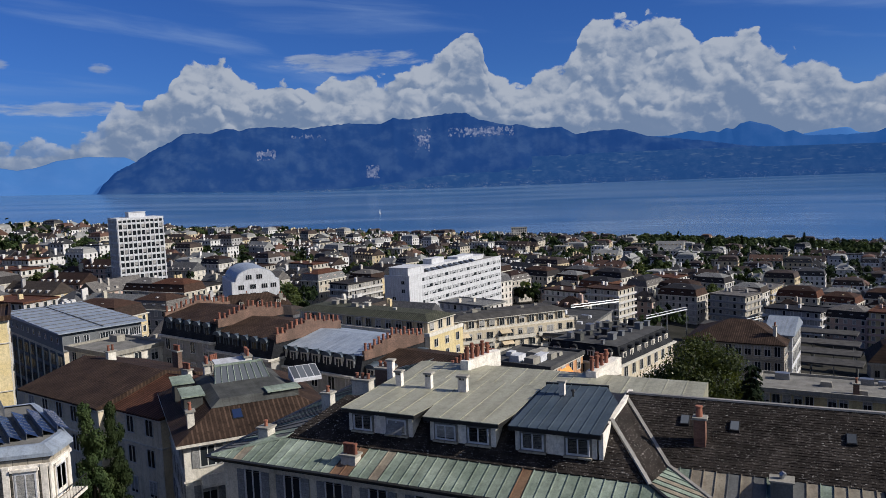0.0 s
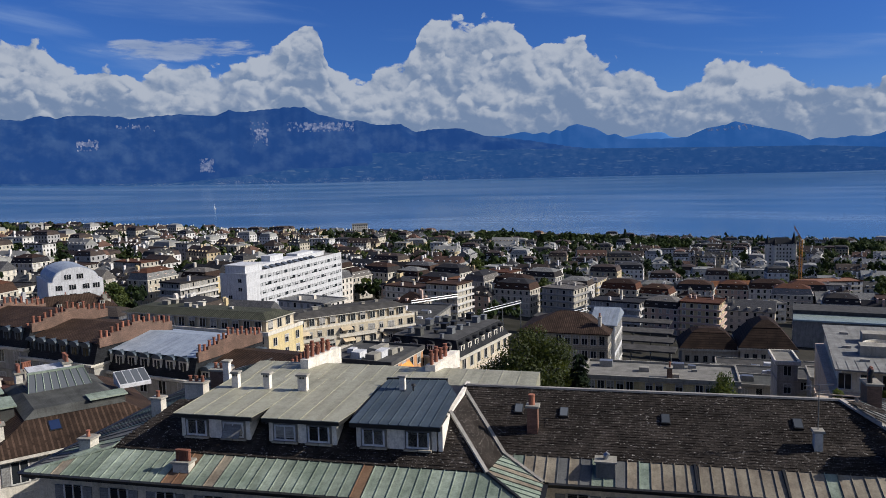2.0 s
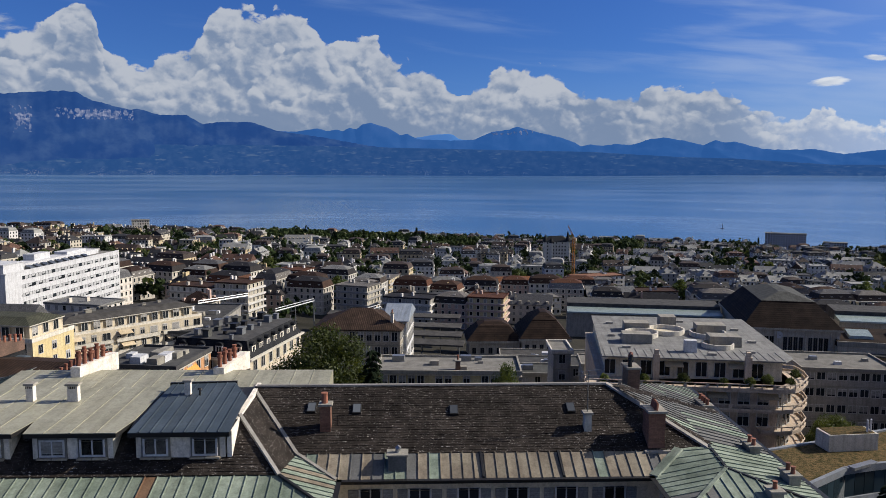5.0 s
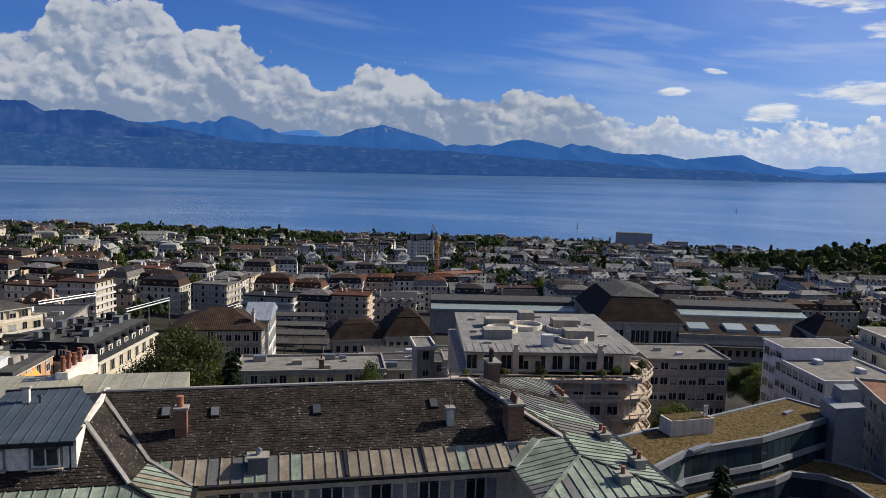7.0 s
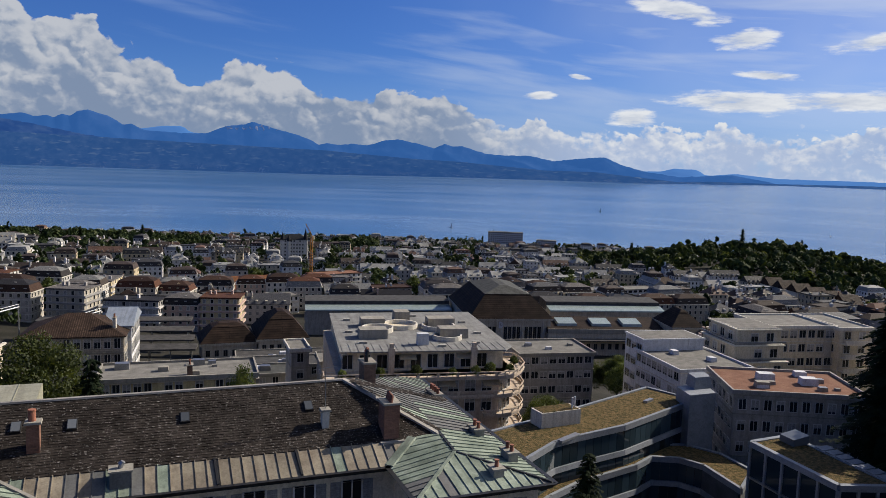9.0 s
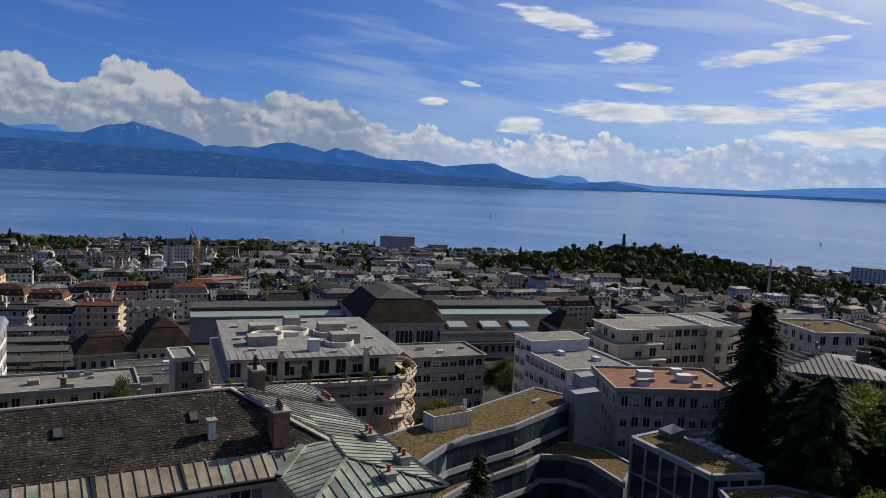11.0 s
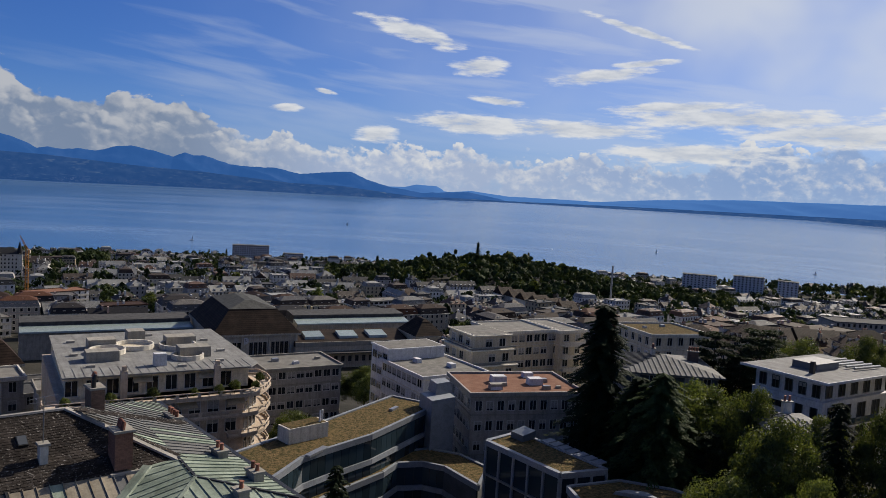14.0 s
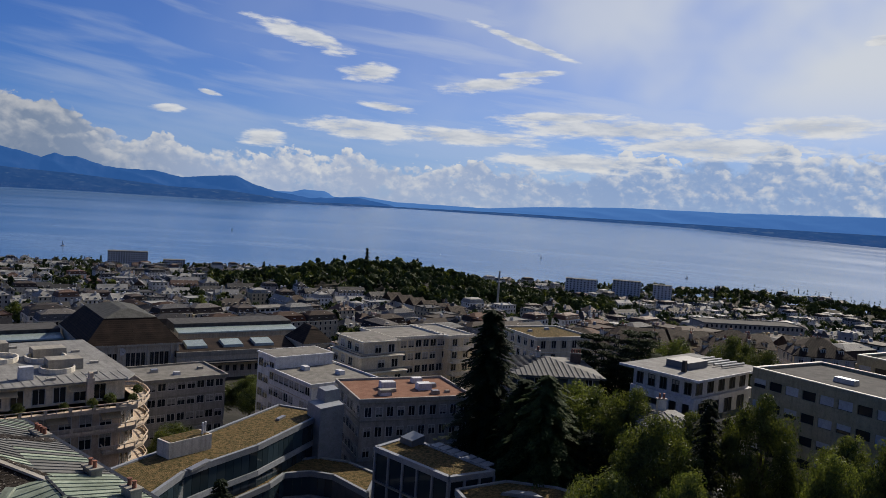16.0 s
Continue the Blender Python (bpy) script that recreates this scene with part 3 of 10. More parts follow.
# ---- building tools ----
class G:
    """Loose geometry of one part: corners, faces, and a material number per face."""

    def __init__(self):
        self.v, self.f, self.m = [], [], []

    def face(self, pts, m=0):
        i = len(self.v)
        self.v += [tuple(p) for p in pts]
        self.f.append(tuple(range(i, i + len(pts))))
        self.m.append(m)
        return self

    def hull(self, low, high, m=0, cap=True, base=True):
        """A closed body between two rings of as many corners."""
        n, i = len(low), len(self.v)
        self.v += [tuple(p) for p in low] + [tuple(p) for p in high]
        for j in range(n):
            q = (j + 1) % n
            self.f.append((i + j, i + q, i + n + q, i + n + j)), self.m.append(m)
        if base:
            self.f.append(tuple(range(i + n - 1, i - 1, -1))), self.m.append(m)
        if cap:
            self.f.append(tuple(range(i + n, i + 2 * n))), self.m.append(m)
        return self

    def box(self, x0, x1, y0, y1, z0, z1, m=0, top=None):
        """A box; top: how much its upper face draws in."""
        t = top or 0.0
        return self.hull([(x0, y0, z0), (x1, y0, z0), (x1, y1, z0), (x0, y1, z0)], [(x0 + t, y0 + t, z1), (x1 - t, y0 + t, z1), (x1 - t, y1 - t, z1), (x0 + t, y1 - t, z1)], m)

    def prism(self, ring, z0, z1, m=0):
        return self.hull([(x, y, z0) for x, y in ring], [(x, y, z1) for x, y in ring], m)

    def tube(self, a, b, r0, r1, n=7, m=0):
        a, b = Vector(a), Vector(b)
        q = (b - a).to_track_quat("Z", "Y")
        ring = [Vector((math.cos(6.2832 * i / n), math.sin(6.2832 * i / n), 0)) for i in range(n)]
        return self.hull([a + q @ (p * r0) for p in ring], [b + q @ (p * r1) for p in ring], m)

    def mesh(self, name, mats):
        me = bpy.data.meshes.new(name)
        me.from_pydata(self.v, [], self.f)
        me.polygons.foreach_set("material_index", self.m)
        uv = me.uv_layers.new(name="UVMap")
        up = Vector((0, 0, 1))
        data = np.empty((len(me.loops), 2), dtype=np.float32)
        for p in me.polygons:
            n = p.normal
            if abs(n.z) > 0.985:
                u, w = Vector((1, 0, 0)), Vector((0, 1, 0))
            else:
                u = up.cross(n).normalized()
                w = n.cross(u)
            for li in p.loop_indices:
                c = me.vertices[me.loops[li].vertex_index].co
                data[li] = (c.dot(u), c.dot(w))
        uv.data.foreach_set("uv", data.ravel())
        for q in (mats if isinstance(mats, (list, tuple)) else [mats]):
            me.materials.append(q)
        me.validate()
        return me


def part(name, g, mats, parent, label="", at=None):
    """Links geometry, or a mesh that parts share, as one part under a thing."""
    me = g.mesh(name, mats) if isinstance(g, G) else g
    ob = new(name, me)
    ob.parent = parent
    if at is not None:
        ob.matrix_basis = at
    if label:
        tagged(ob, label)
    return ob


def thing(name, label, category, m, group="", kind=""):
    """The empty at the base of a thing."""
    ob = new(name)
    ob.empty_display_size = 0.5
    ob.matrix_basis = m
    return tagged(ob, label, category, group, kind)


# height of the land, by bearing (clockwise from +y) and distance
T_AZ = (-60, -32, -18, 0, 30, 60, 80, 100, 140)
T_D = (0, 45, 110, 165, 210, 300, 400, 600, 900, 1150, 1390, 1600)
T_Z = ((98, 97, 95, 93, 92, 91, 91, 96, 101, 80, 40, -12), (98, 97, 95, 93, 92, 91, 91, 96, 101, 80, 40, -12),
       (98, 96, 92, 88, 86, 83, 80, 80, 82, 70, 30, -12), (98, 97, 90, 84, 80, 76, 72, 65, 58, 44, 12, -12),
       (98, 97, 90, 85, 78, 64, 58, 47, 33, 16, 1, -12), (98, 97, 89, 84, 76, 63, 57, 44, 27, 12, 0.5, -12),
       (100, 99, 96, 88, 80, 70, 62, 46, 27, 12, 0.5, -12), (104, 103, 100, 95, 90, 80, 70, 48, 29, 13, 0.5, -12),
       (104, 103, 101, 98, 94, 85, 76, 52, 32, 14, 0.5, -12))


def land(x, y):
    a, d = math.degrees(math.atan2(x, y)), math.hypot(x, y)
    a, d = max(-59.9, min(139.9, a)), min(d, 1599.0)
    i = max(j for j in range(len(T_AZ) - 1) if T_AZ[j] <= a)
    j = max(q for q in range(len(T_D) - 1) if T_D[q] <= d)
    u, v = (a - T_AZ[i]) / (T_AZ[i + 1] - T_AZ[i]), (d - T_D[j]) / (T_D[j + 1] - T_D[j])
    hill = 30 * math.exp(-((a - 70) / 9) ** 2 - ((d - 840) / 130) ** 2) + 20 * math.exp(-((a - 98) / 14) ** 2 - ((d - 1310) / 110) ** 2)
    return hill + (T_Z[i][j] * (1 - u) + T_Z[i + 1][j] * u) * (1 - v) + (T_Z[i][j + 1] * (1 - u) + T_Z[i + 1][j + 1] * u) * v


def table(points, x):
    """Straight lines through a table of (x, y)."""
    if x <= points[0][0]:
        return points[0][1]
    for (a, b), (c, d) in zip(points, points[1:]):
        if x <= c:
            return b + (d - b) * (x - a) / (c - a)
    return points[-1][1]


# ---- land, lake, far mountains ----
def polar_sheet(name, azimuths, radii, height, material, label, kind="structure", category="ground"):
    vs, fs = [], []
    for a in azimuths:
        for r in radii:
            vs.append((r * math.sin(radians(a)), r * math.cos(radians(a)), height(a, r)))
    n = len(radii)
    for i in range(len(azimuths) - 1):
        for j in range(n - 1):
            fs.append((i * n + j, (i + 1) * n + j, (i + 1) * n + j + 1, i * n + j + 1))
    me = bpy.data.meshes.new(name)
    me.from_pydata(vs, [], fs)
    me.materials.append(material)
    me.polygons.foreach_set("use_smooth", [True] * len(fs))
    return tagged(new(name, me), label, category, kind=kind)


SHORE = [(-60, 0.2), (-29.9, 0.1), (-23.2, -0.1), (-11.7, -0.46), (0.9, -0.65), (13.3, -0.68), (28, -0.7), (38.2, -0.68), (47.1, -0.55), (61.9, -0.5), (70.4, -0.33), (91.1, -0.27), (96, -0.44), (104.2, -0.7), (140, -1.0)]
FAR = 4250.0


def shore_z(a):
    return EYE + FAR * math.tan(radians(table(SHORE, a)))


polar_sheet("ground", [a for a in range(-180, 181, 3)], [0.5, 20, 45, 75, 110, 165, 210, 255, 300, 350, 400, 500, 600, 750, 900, 1020, 1150, 1270, 1390, 1450, 1600],
            lambda a, r: land(r * math.sin(radians(a)), r * math.cos(radians(a))) - 0.3, M["soil"], "sloping town ground of earth, grass and worn asphalt")


def lake_z(a, r):
    f = max(0.0, (r - 1500) / (FAR - 1500))
    return shore_z(a) * f if a > -62 and a < 142 else 0.0


polar_sheet("water", [a * 1.5 for a in range(-120, 121)], [1300, 1400, 1500, 1800, 2200, 2700, 3200, 3700, 4100, FAR + 30], lake_z, M["water"], "wide blue lake with wind streaks and paler bands of painted sky sheen", category="lake")

RIDGE = [(-24.2, -0.1), (-23.8, 0.49), (-23.0, 1.33), (-21.6, 2.06), (-20.6, 2.72), (-19.2, 3.37), (-18.3, 3.94), (-17.5, 3.98), (-16.5, 3.9), (-15.3, 4.27), (-14.4, 4.06), (-13.8, 4.24), (-12.2, 4.3), (-10.4, 4.22), (-9.9, 4.08),
         (-8.1, 4.3), (-6.7, 4.4), (-4.3, 4.28), (-3.3, 4.7), (-2.5, 4.52), (-0.4, 4.75), (1.2, 4.89), (2.1, 4.85), (2.9, 4.37), (5.3, 3.78), (5.9, 3.86), (7.3, 3.49), (9.0, 3.54), (10.1, 2.93), (11.3, 3.08),
         (12.4, 3.13), (13.5, 3.1), (15.3, 2.52), (17, 2.3), (19, 2.0), (22, 1.5), (26, 1.0)]
RANGE = [(5, 1.5), (10, 2.3), (13.4, 2.5), (16.7, 2.49), (18.2, 2.74), (18.8, 2.53), (19.6, 2.66), (20.0, 2.54), (20.5, 2.8), (21.0, 2.69), (21.4, 3.04), (22.0, 3.19), (23.5, 2.76), (24.2, 2.3), (24.8, 2.36), (25.6, 2.0),
         (28.0, 1.9), (29.7, 1.97), (31.1, 2.57), (32.3, 2.71), (32.9, 2.95), (34.6, 2.48), (36.1, 2.16), (37.2, 1.75), (37.6, 1.48), (38.2, 1.62), (39.2, 1.52), (40.0, 1.68), (41.2, 1.58), (42.3, 1.95), (43.4, 2.12), (45.0, 1.82),
         (46.1, 1.52), (46.9, 1.9), (47.5, 1.72), (48.2, 1.76), (50.1, 1.25), (51.3, 1.2), (53.2, 1.22), (55.1, 0.89), (56.6, 1.12), (58.7, 1.3), (59.9, 0.78), (61.7, 0.32), (64.1, 0.05), (66, 0.2), (67.5, 0.3), (69.1, 0.06), (71, -0.3)]
FARTHEST = [(-60, 2.2), (-34, 2.1), (-29.8, 1.9), (-28.8, 1.7), (-27.7, 1.86), (-26.4, 2.29), (-24.7, 2.5), (-22.1, 2.4), (-20, 1.2), (10, 1.2), (24, 1.9), (26.0, 2.2), (26.8, 2.34), (28.1, 2.4), (28.6, 2.0), (30, 1.9), (36, 1.2), (50, 0.5),
            (60, 0.35), (62.8, 0.4), (63.5, 0.65), (65.2, 0.6), (65.8, 0.2), (67.8, 0.4), (70.4, 0.15), (77.2, 0.15), (80.9, 0.5), (87.1, 0.86), (94.8, 0.97), (104, 1.27), (140, 1.6)]
FOOT = [(-24, -0.2), (-19.5, 0.2), (-7.5, 0.1), (-3, 0.9), (0.9, 1.5), (7.2, 1.45), (13.4, 1.5), (21, 1.42), (30, 1.25), (38.1, 1.1), (44.8, 0.7), (48, 0.62), (54.3, 0.2), (58, 0.2), (63.8, -0.3), (66, -0.2), (70.4, -0.2), (78, -0.1), (91.1, 0.0), (104.2, 0.1), (140, 0.1)]


class FarRidge:
    """A mountain chain as a height sheet: its foot at r0, its crest at r1, with wooded spurs that run down askew."""

    def __init__(self, profile, r0, r1, rough, bend):
        self.profile, self.r0, self.r1, self.rough, self.bend = profile, r0, r1, rough, bend

    def height(self, a, r):
        f = (r - self.r0) / (self.r1 - self.r0)
        foot = EYE + self.r0 * math.tan(radians(table(SHORE, a))) - 3
        crest = EYE + self.r1 * math.tan(radians(table(self.profile, a)))
        crest += self.rough * 0.10 * noise.fractal(Vector((a * 2.6, 0.3, 9.0)), 0.9, 2.1, 5)
        if f > 1.0:
            return crest - (f - 1) * 600
        spur = 1 - 2 * abs(noise.fractal(Vector((a * 0.17 + 0.75 * f, f * 0.5, 7.7)), 1.1, 2.2, 3))
        small = noise.fractal(Vector((a * 0.5 - 0.9 * f, f * 2.4, 2.2)), 1.0, 2.1, 5)
        swell = math.sin(math.pi * min(1, f)) ** 0.8 * min(1.0, max(0.0, crest - foot) / 120)
        return foot + (crest - foot) * f ** self.bend + self.rough * (0.75 * (spur - 0.3) + 0.30 * small) * swell

    def sheet(self, name, a0, a1, da, material, label):
        rows = [i / 30 for i in range(31)] + [1.06]
        n = int((a1 - a0) / da)
        return polar_sheet(name, [a0 + da * i for i in range(n + 1)], [self.r0 + (self.r1 - self.r0) * f for f in rows], self.height, material, label, category="mountain")

    def patches(self, g, a0, a1, lo, hi, bare, seed):
        """Bare rock: small cells of the slope, 2 m proud of the woods."""
        da, dr = 0.04, 2.0
        for i in range(int((a1 - a0) / da)):
            a = a0 + da * i
            for j in range(int((self.r1 - self.r0) / dr)):
                r = self.r0 + dr * j
                z = self.height(a, r)
                e = math.degrees(math.atan2(z - EYE, r))
                rim = min((a - a0) / (a1 - a0), (a1 - a) / (a1 - a0), (e - lo) / (hi - lo), (hi - e) / (hi - lo)) * 1.6
                if rim <= 0 or noise.fractal(Vector((a * 4.6, e * 3.6, seed)), 0.8, 2.1, 4) + rim < bare:
                    continue
                top = []
                for q, s in ((a, r), (a + da, r), (a + da, r + dr), (a, r + dr)):
                    top.append((s * math.sin(radians(q)), s * math.cos(radians(q)), self.height(q, s) + 2.0))
                g.hull([(x, y, z - 3) for x, y, z in top], top)


MASSIF = FarRidge(RIDGE, 4270, 4560, 46, 0.85)
CHAIN = FarRidge(RANGE, 4440, 4680, 30, 0.9)
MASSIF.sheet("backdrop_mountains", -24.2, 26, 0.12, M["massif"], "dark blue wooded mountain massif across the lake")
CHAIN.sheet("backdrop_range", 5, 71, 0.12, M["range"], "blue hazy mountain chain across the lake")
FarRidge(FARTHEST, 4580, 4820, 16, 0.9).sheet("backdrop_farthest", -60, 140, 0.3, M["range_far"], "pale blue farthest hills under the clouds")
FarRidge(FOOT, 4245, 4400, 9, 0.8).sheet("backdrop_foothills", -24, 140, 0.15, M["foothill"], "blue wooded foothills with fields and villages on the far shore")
cl = G()
MASSIF.patches(cl, 0.7, 5.6, 3.05, 3.75, 0.30, 5.0)
MASSIF.patches(cl, -1.9, -0.4, 2.1, 3.95, 0.6, 6.0)
MASSIF.patches(cl, -13.4, -11.9, 1.9, 2.65, 0.25, 7.0)
MASSIF.patches(cl, -5.5, -4.5, 0.3, 1.25, 0.10, 8.0)
MASSIF.patches(cl, -11.5, -8.0, 3.2, 3.9, 0.9, 3.0)
CHAIN.patches(cl, 30.2, 35.2, 2.2, 2.8, 0.8, 9.0)
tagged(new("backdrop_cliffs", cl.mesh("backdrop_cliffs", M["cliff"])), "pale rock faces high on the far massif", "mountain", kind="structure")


# ---- houses ----
SHARED = {}


def window_mesh(w, h, frame_mat, shutter=None, blind=0.0, bars=1):
    """A framed casement in one piece: frame proud of the wall, panes set back in it, a blind drawn part of the way."""
    key = ("win", w, h, frame_mat, blind, bars)
    if key not in SHARED:
        g, f, y0, y1 = G(), 0.10, -0.09, -0.03
        W = w / 2 + f
        xs = [-W] + [q for i in range(bars + 1) for q in (-w / 2 + (w + 0.07) * i / (bars + 1), -w / 2 + (w + 0.07) * (i + 1) / (bars + 1) - 0.07)] + [W]
        zs = [-f, 0.0] + ([h * (1 - blind)] if blind else []) + [h, h + f]
        nx, nz = len(xs), len(zs)
        for z in zs:
            for x in xs:
                g.v.append((x, y0, z))
        for i in range(nz - 1):
            for j in range(nx - 1):
                c = [i * nx + j, i * nx + j + 1, (i + 1) * nx + j + 1, (i + 1) * nx + j]
                hole = j % 2 == 1 and 0 < i < nz - 2 + (0 if blind else 1) and i < nz - 2 + 1 and 1 <= i <= nz - 2
                if not hole:
                    g.f.append(tuple(c)), g.m.append(0)
                    continue
                k = len(g.v)
                lid = blind and i == nz - 3
                g.v += [(g.v[q][0], y1 if not lid else y0 + 0.03, g.v[q][2]) for q in c]
                for q in range(4):
                    r = (q + 1) % 4
                    g.f.append((c[q], c[r], k + r, k + q)), g.m.append(0)
                g.f.append((k, k + 1, k + 2, k + 3)), g.m.append(2 if lid else 1)
        ring = [0, nx - 1, nz * nx - 1, (nz - 1) * nx]
        k = len(g.v)
        g.v += [(g.v[q][0], 0.05, g.v[q][2]) for q in ring]
        edge = list(range(nx)) + [nx - 1 + nx * i for i in range(1, nz)] + [nz * nx - 1 - i for i in range(1, nx)] + [nx * i for i in range(nz - 2, 0, -1)]
        g.f.append((*edge[:nx], k + 1, k)), g.m.append(0)
        g.f.append((*edge[nx - 1:nx + nz - 1], k + 2, k + 1)), g.m.append(0)
        g.f.append((*edge[nx + nz - 2:2 * nx + nz - 2], k + 3, k + 2)), g.m.append(0)
        g.f.append((*edge[2 * nx + nz - 3:], edge[0], k, k + 3)), g.m.append(0)
        SHARED[key] = g.mesh("window", [M[frame_mat], M["glass"], M["blind"]])
    return SHARED[key]


def shutter_mesh(w, h, material):
    key = ("shutter", w, h, material)
    if key not in SHARED:
        SHARED[key] = G().box(-w / 2, w / 2, -0.07, 0.0, 0, h, 0, 0.0).mesh("shutter", M[material])
    return SHARED[key]


def sides(w, d):
    """Front, right, back, left: the wall's middle, its length, and the turn that makes its outside the -y side."""
    return {"f": ((0, -d / 2), w, 0), "r": ((w / 2, 0), d, 90), "b": ((0, d / 2), w, 180), "l": ((-w / 2, 0), d, -90)}


def put_windows(root, w, d, H, floors, fh, which, pitch=2.5, win=(1.1, 1.6), frame_mat="frame", shutter=None, skip=0.0, seed=0, first=0.55, bars=1, z_low=2.0, wide_blinds=False):
    rnd = random.Random(seed)
    kinds = [window_mesh(*win, frame_mat, shutter, b, bars) for b in ((0.0, 0.35, 0.8, 0.8) if wide_blinds else (0.0, 0.0, 0.35, 0.8))]
    distant = G() if root.location.xy.length > 400 else None
    for s, ((cx, cy), length, turn) in sides(w, d).items():
        if s not in which:
            continue
        n = max(1, int((length - 0.8) / pitch))
        for i in range(floors):
            z = H - first - fh * i - win[1]
            if z < z_low:
                break
            for j in range(n):
                if rnd.random() < skip:
                    continue
                off = (j - (n - 1) / 2) * (length - 0.6) / n
                R = pose(cx, cy, z, 0, 0, turn)
                if distant:
                    distant.hull([R @ Vector((off + dx, 0.02, dz)) for dx, dz in ((-win[0] / 2, 0), (win[0] / 2, 0), (win[0] / 2, win[1]), (-win[0] / 2, win[1]))], [R @ Vector((off + dx, -0.05, dz)) for dx, dz in ((-win[0] / 2, 0), (win[0] / 2, 0), (win[0] / 2, win[1]), (-win[0] / 2, win[1]))])
                    continue
                part("window", kinds[rnd.randrange(4)], None, root, at=R @ pose(off, 0, 0))
                if shutter:
                    for e in (-1, 1):
                        part("shutter", shutter_mesh(win[0] * 0.5, win[1] + 0.1, shutter), None, root, at=R @ pose(off + e * (win[0] * 0.75 + 0.13), 0, -0.05))
    if distant and distant.v:
        tagged(part("glazing", distant, M["glass"], root), kind="stuff")


def roof_geo(kind, w, d, h, over=0.5, inset=None):
    """Roof bodies on a plan of w by d, eaves at z = 0."""
    g = G()
    W, D = w / 2 + over, d / 2 + over
    if kind == "hip":
        i = inset if inset is not None else min(W, D)
        if W >= D:
            a, b = (-(W - i), 0, h), (W - i, 0, h)
        else:
            a, b = (0, -(D - i), h), (0, D - i, h)
        c = [(-W, -D, 0), (W, -D, 0), (W, D, 0), (-W, D, 0)]
        if W >= D:
            g.face([c[0], c[1], b, a]).face([c[1], c[2], b]).face([c[2], c[3], a, b]).face([c[3], c[0], a])
        else:
            g.face([c[0], c[1], a]).face([c[1], c[2], b, a]).face([c[2], c[3], b]).face([c[3], c[0], a, b])
        g.hull([(x, y, -0.22) for x, y, _ in c], c, cap=False)
    elif kind == "gable":
        c = [(-W, -D, 0), (W, -D, 0), (W, D, 0), (-W, D, 0)]
        a, b = (-W, 0, h), (W, 0, h)
        g.face([c[0], c[1], b, a]).face([c[2], c[3], a, b]).face([c[1], c[2], b]).face([c[3], c[0], a])
        g.hull([(x, y, -0.2) for x, y, _ in c], c, cap=False)
    else:
        # a flat deck inside one connected upstand
        p, t = 0.28, 0.4
        o = [(-W, -D), (W, -D), (W, D), (-W, D)]
        n = [(-W + p, -D + p), (W - p, -D + p), (W - p, D - p), (-W + p, D - p)]
        k = len(g.v)
        g.v += [(x, y, -0.25) for x, y in o] + [(x, y, t) for x, y in o] + [(x, y, t) for x, y in n] + [(x, y, 0.05) for x, y in n]
        for lo, hi, m in ((0, 4, 1), (4, 8, 1), (8, 12, 1)):
            for q in range(4):
                r = (q + 1) % 4
                g.f.append((k + lo + q, k + lo + r, k + hi + r, k + hi + q)), g.m.append(m)
        g.f.append((k + 12, k + 13, k + 14, k + 15)), g.m.append(0)
        g.f.append((k + 3, k + 2, k + 1, k)), g.m.append(1)
    return g


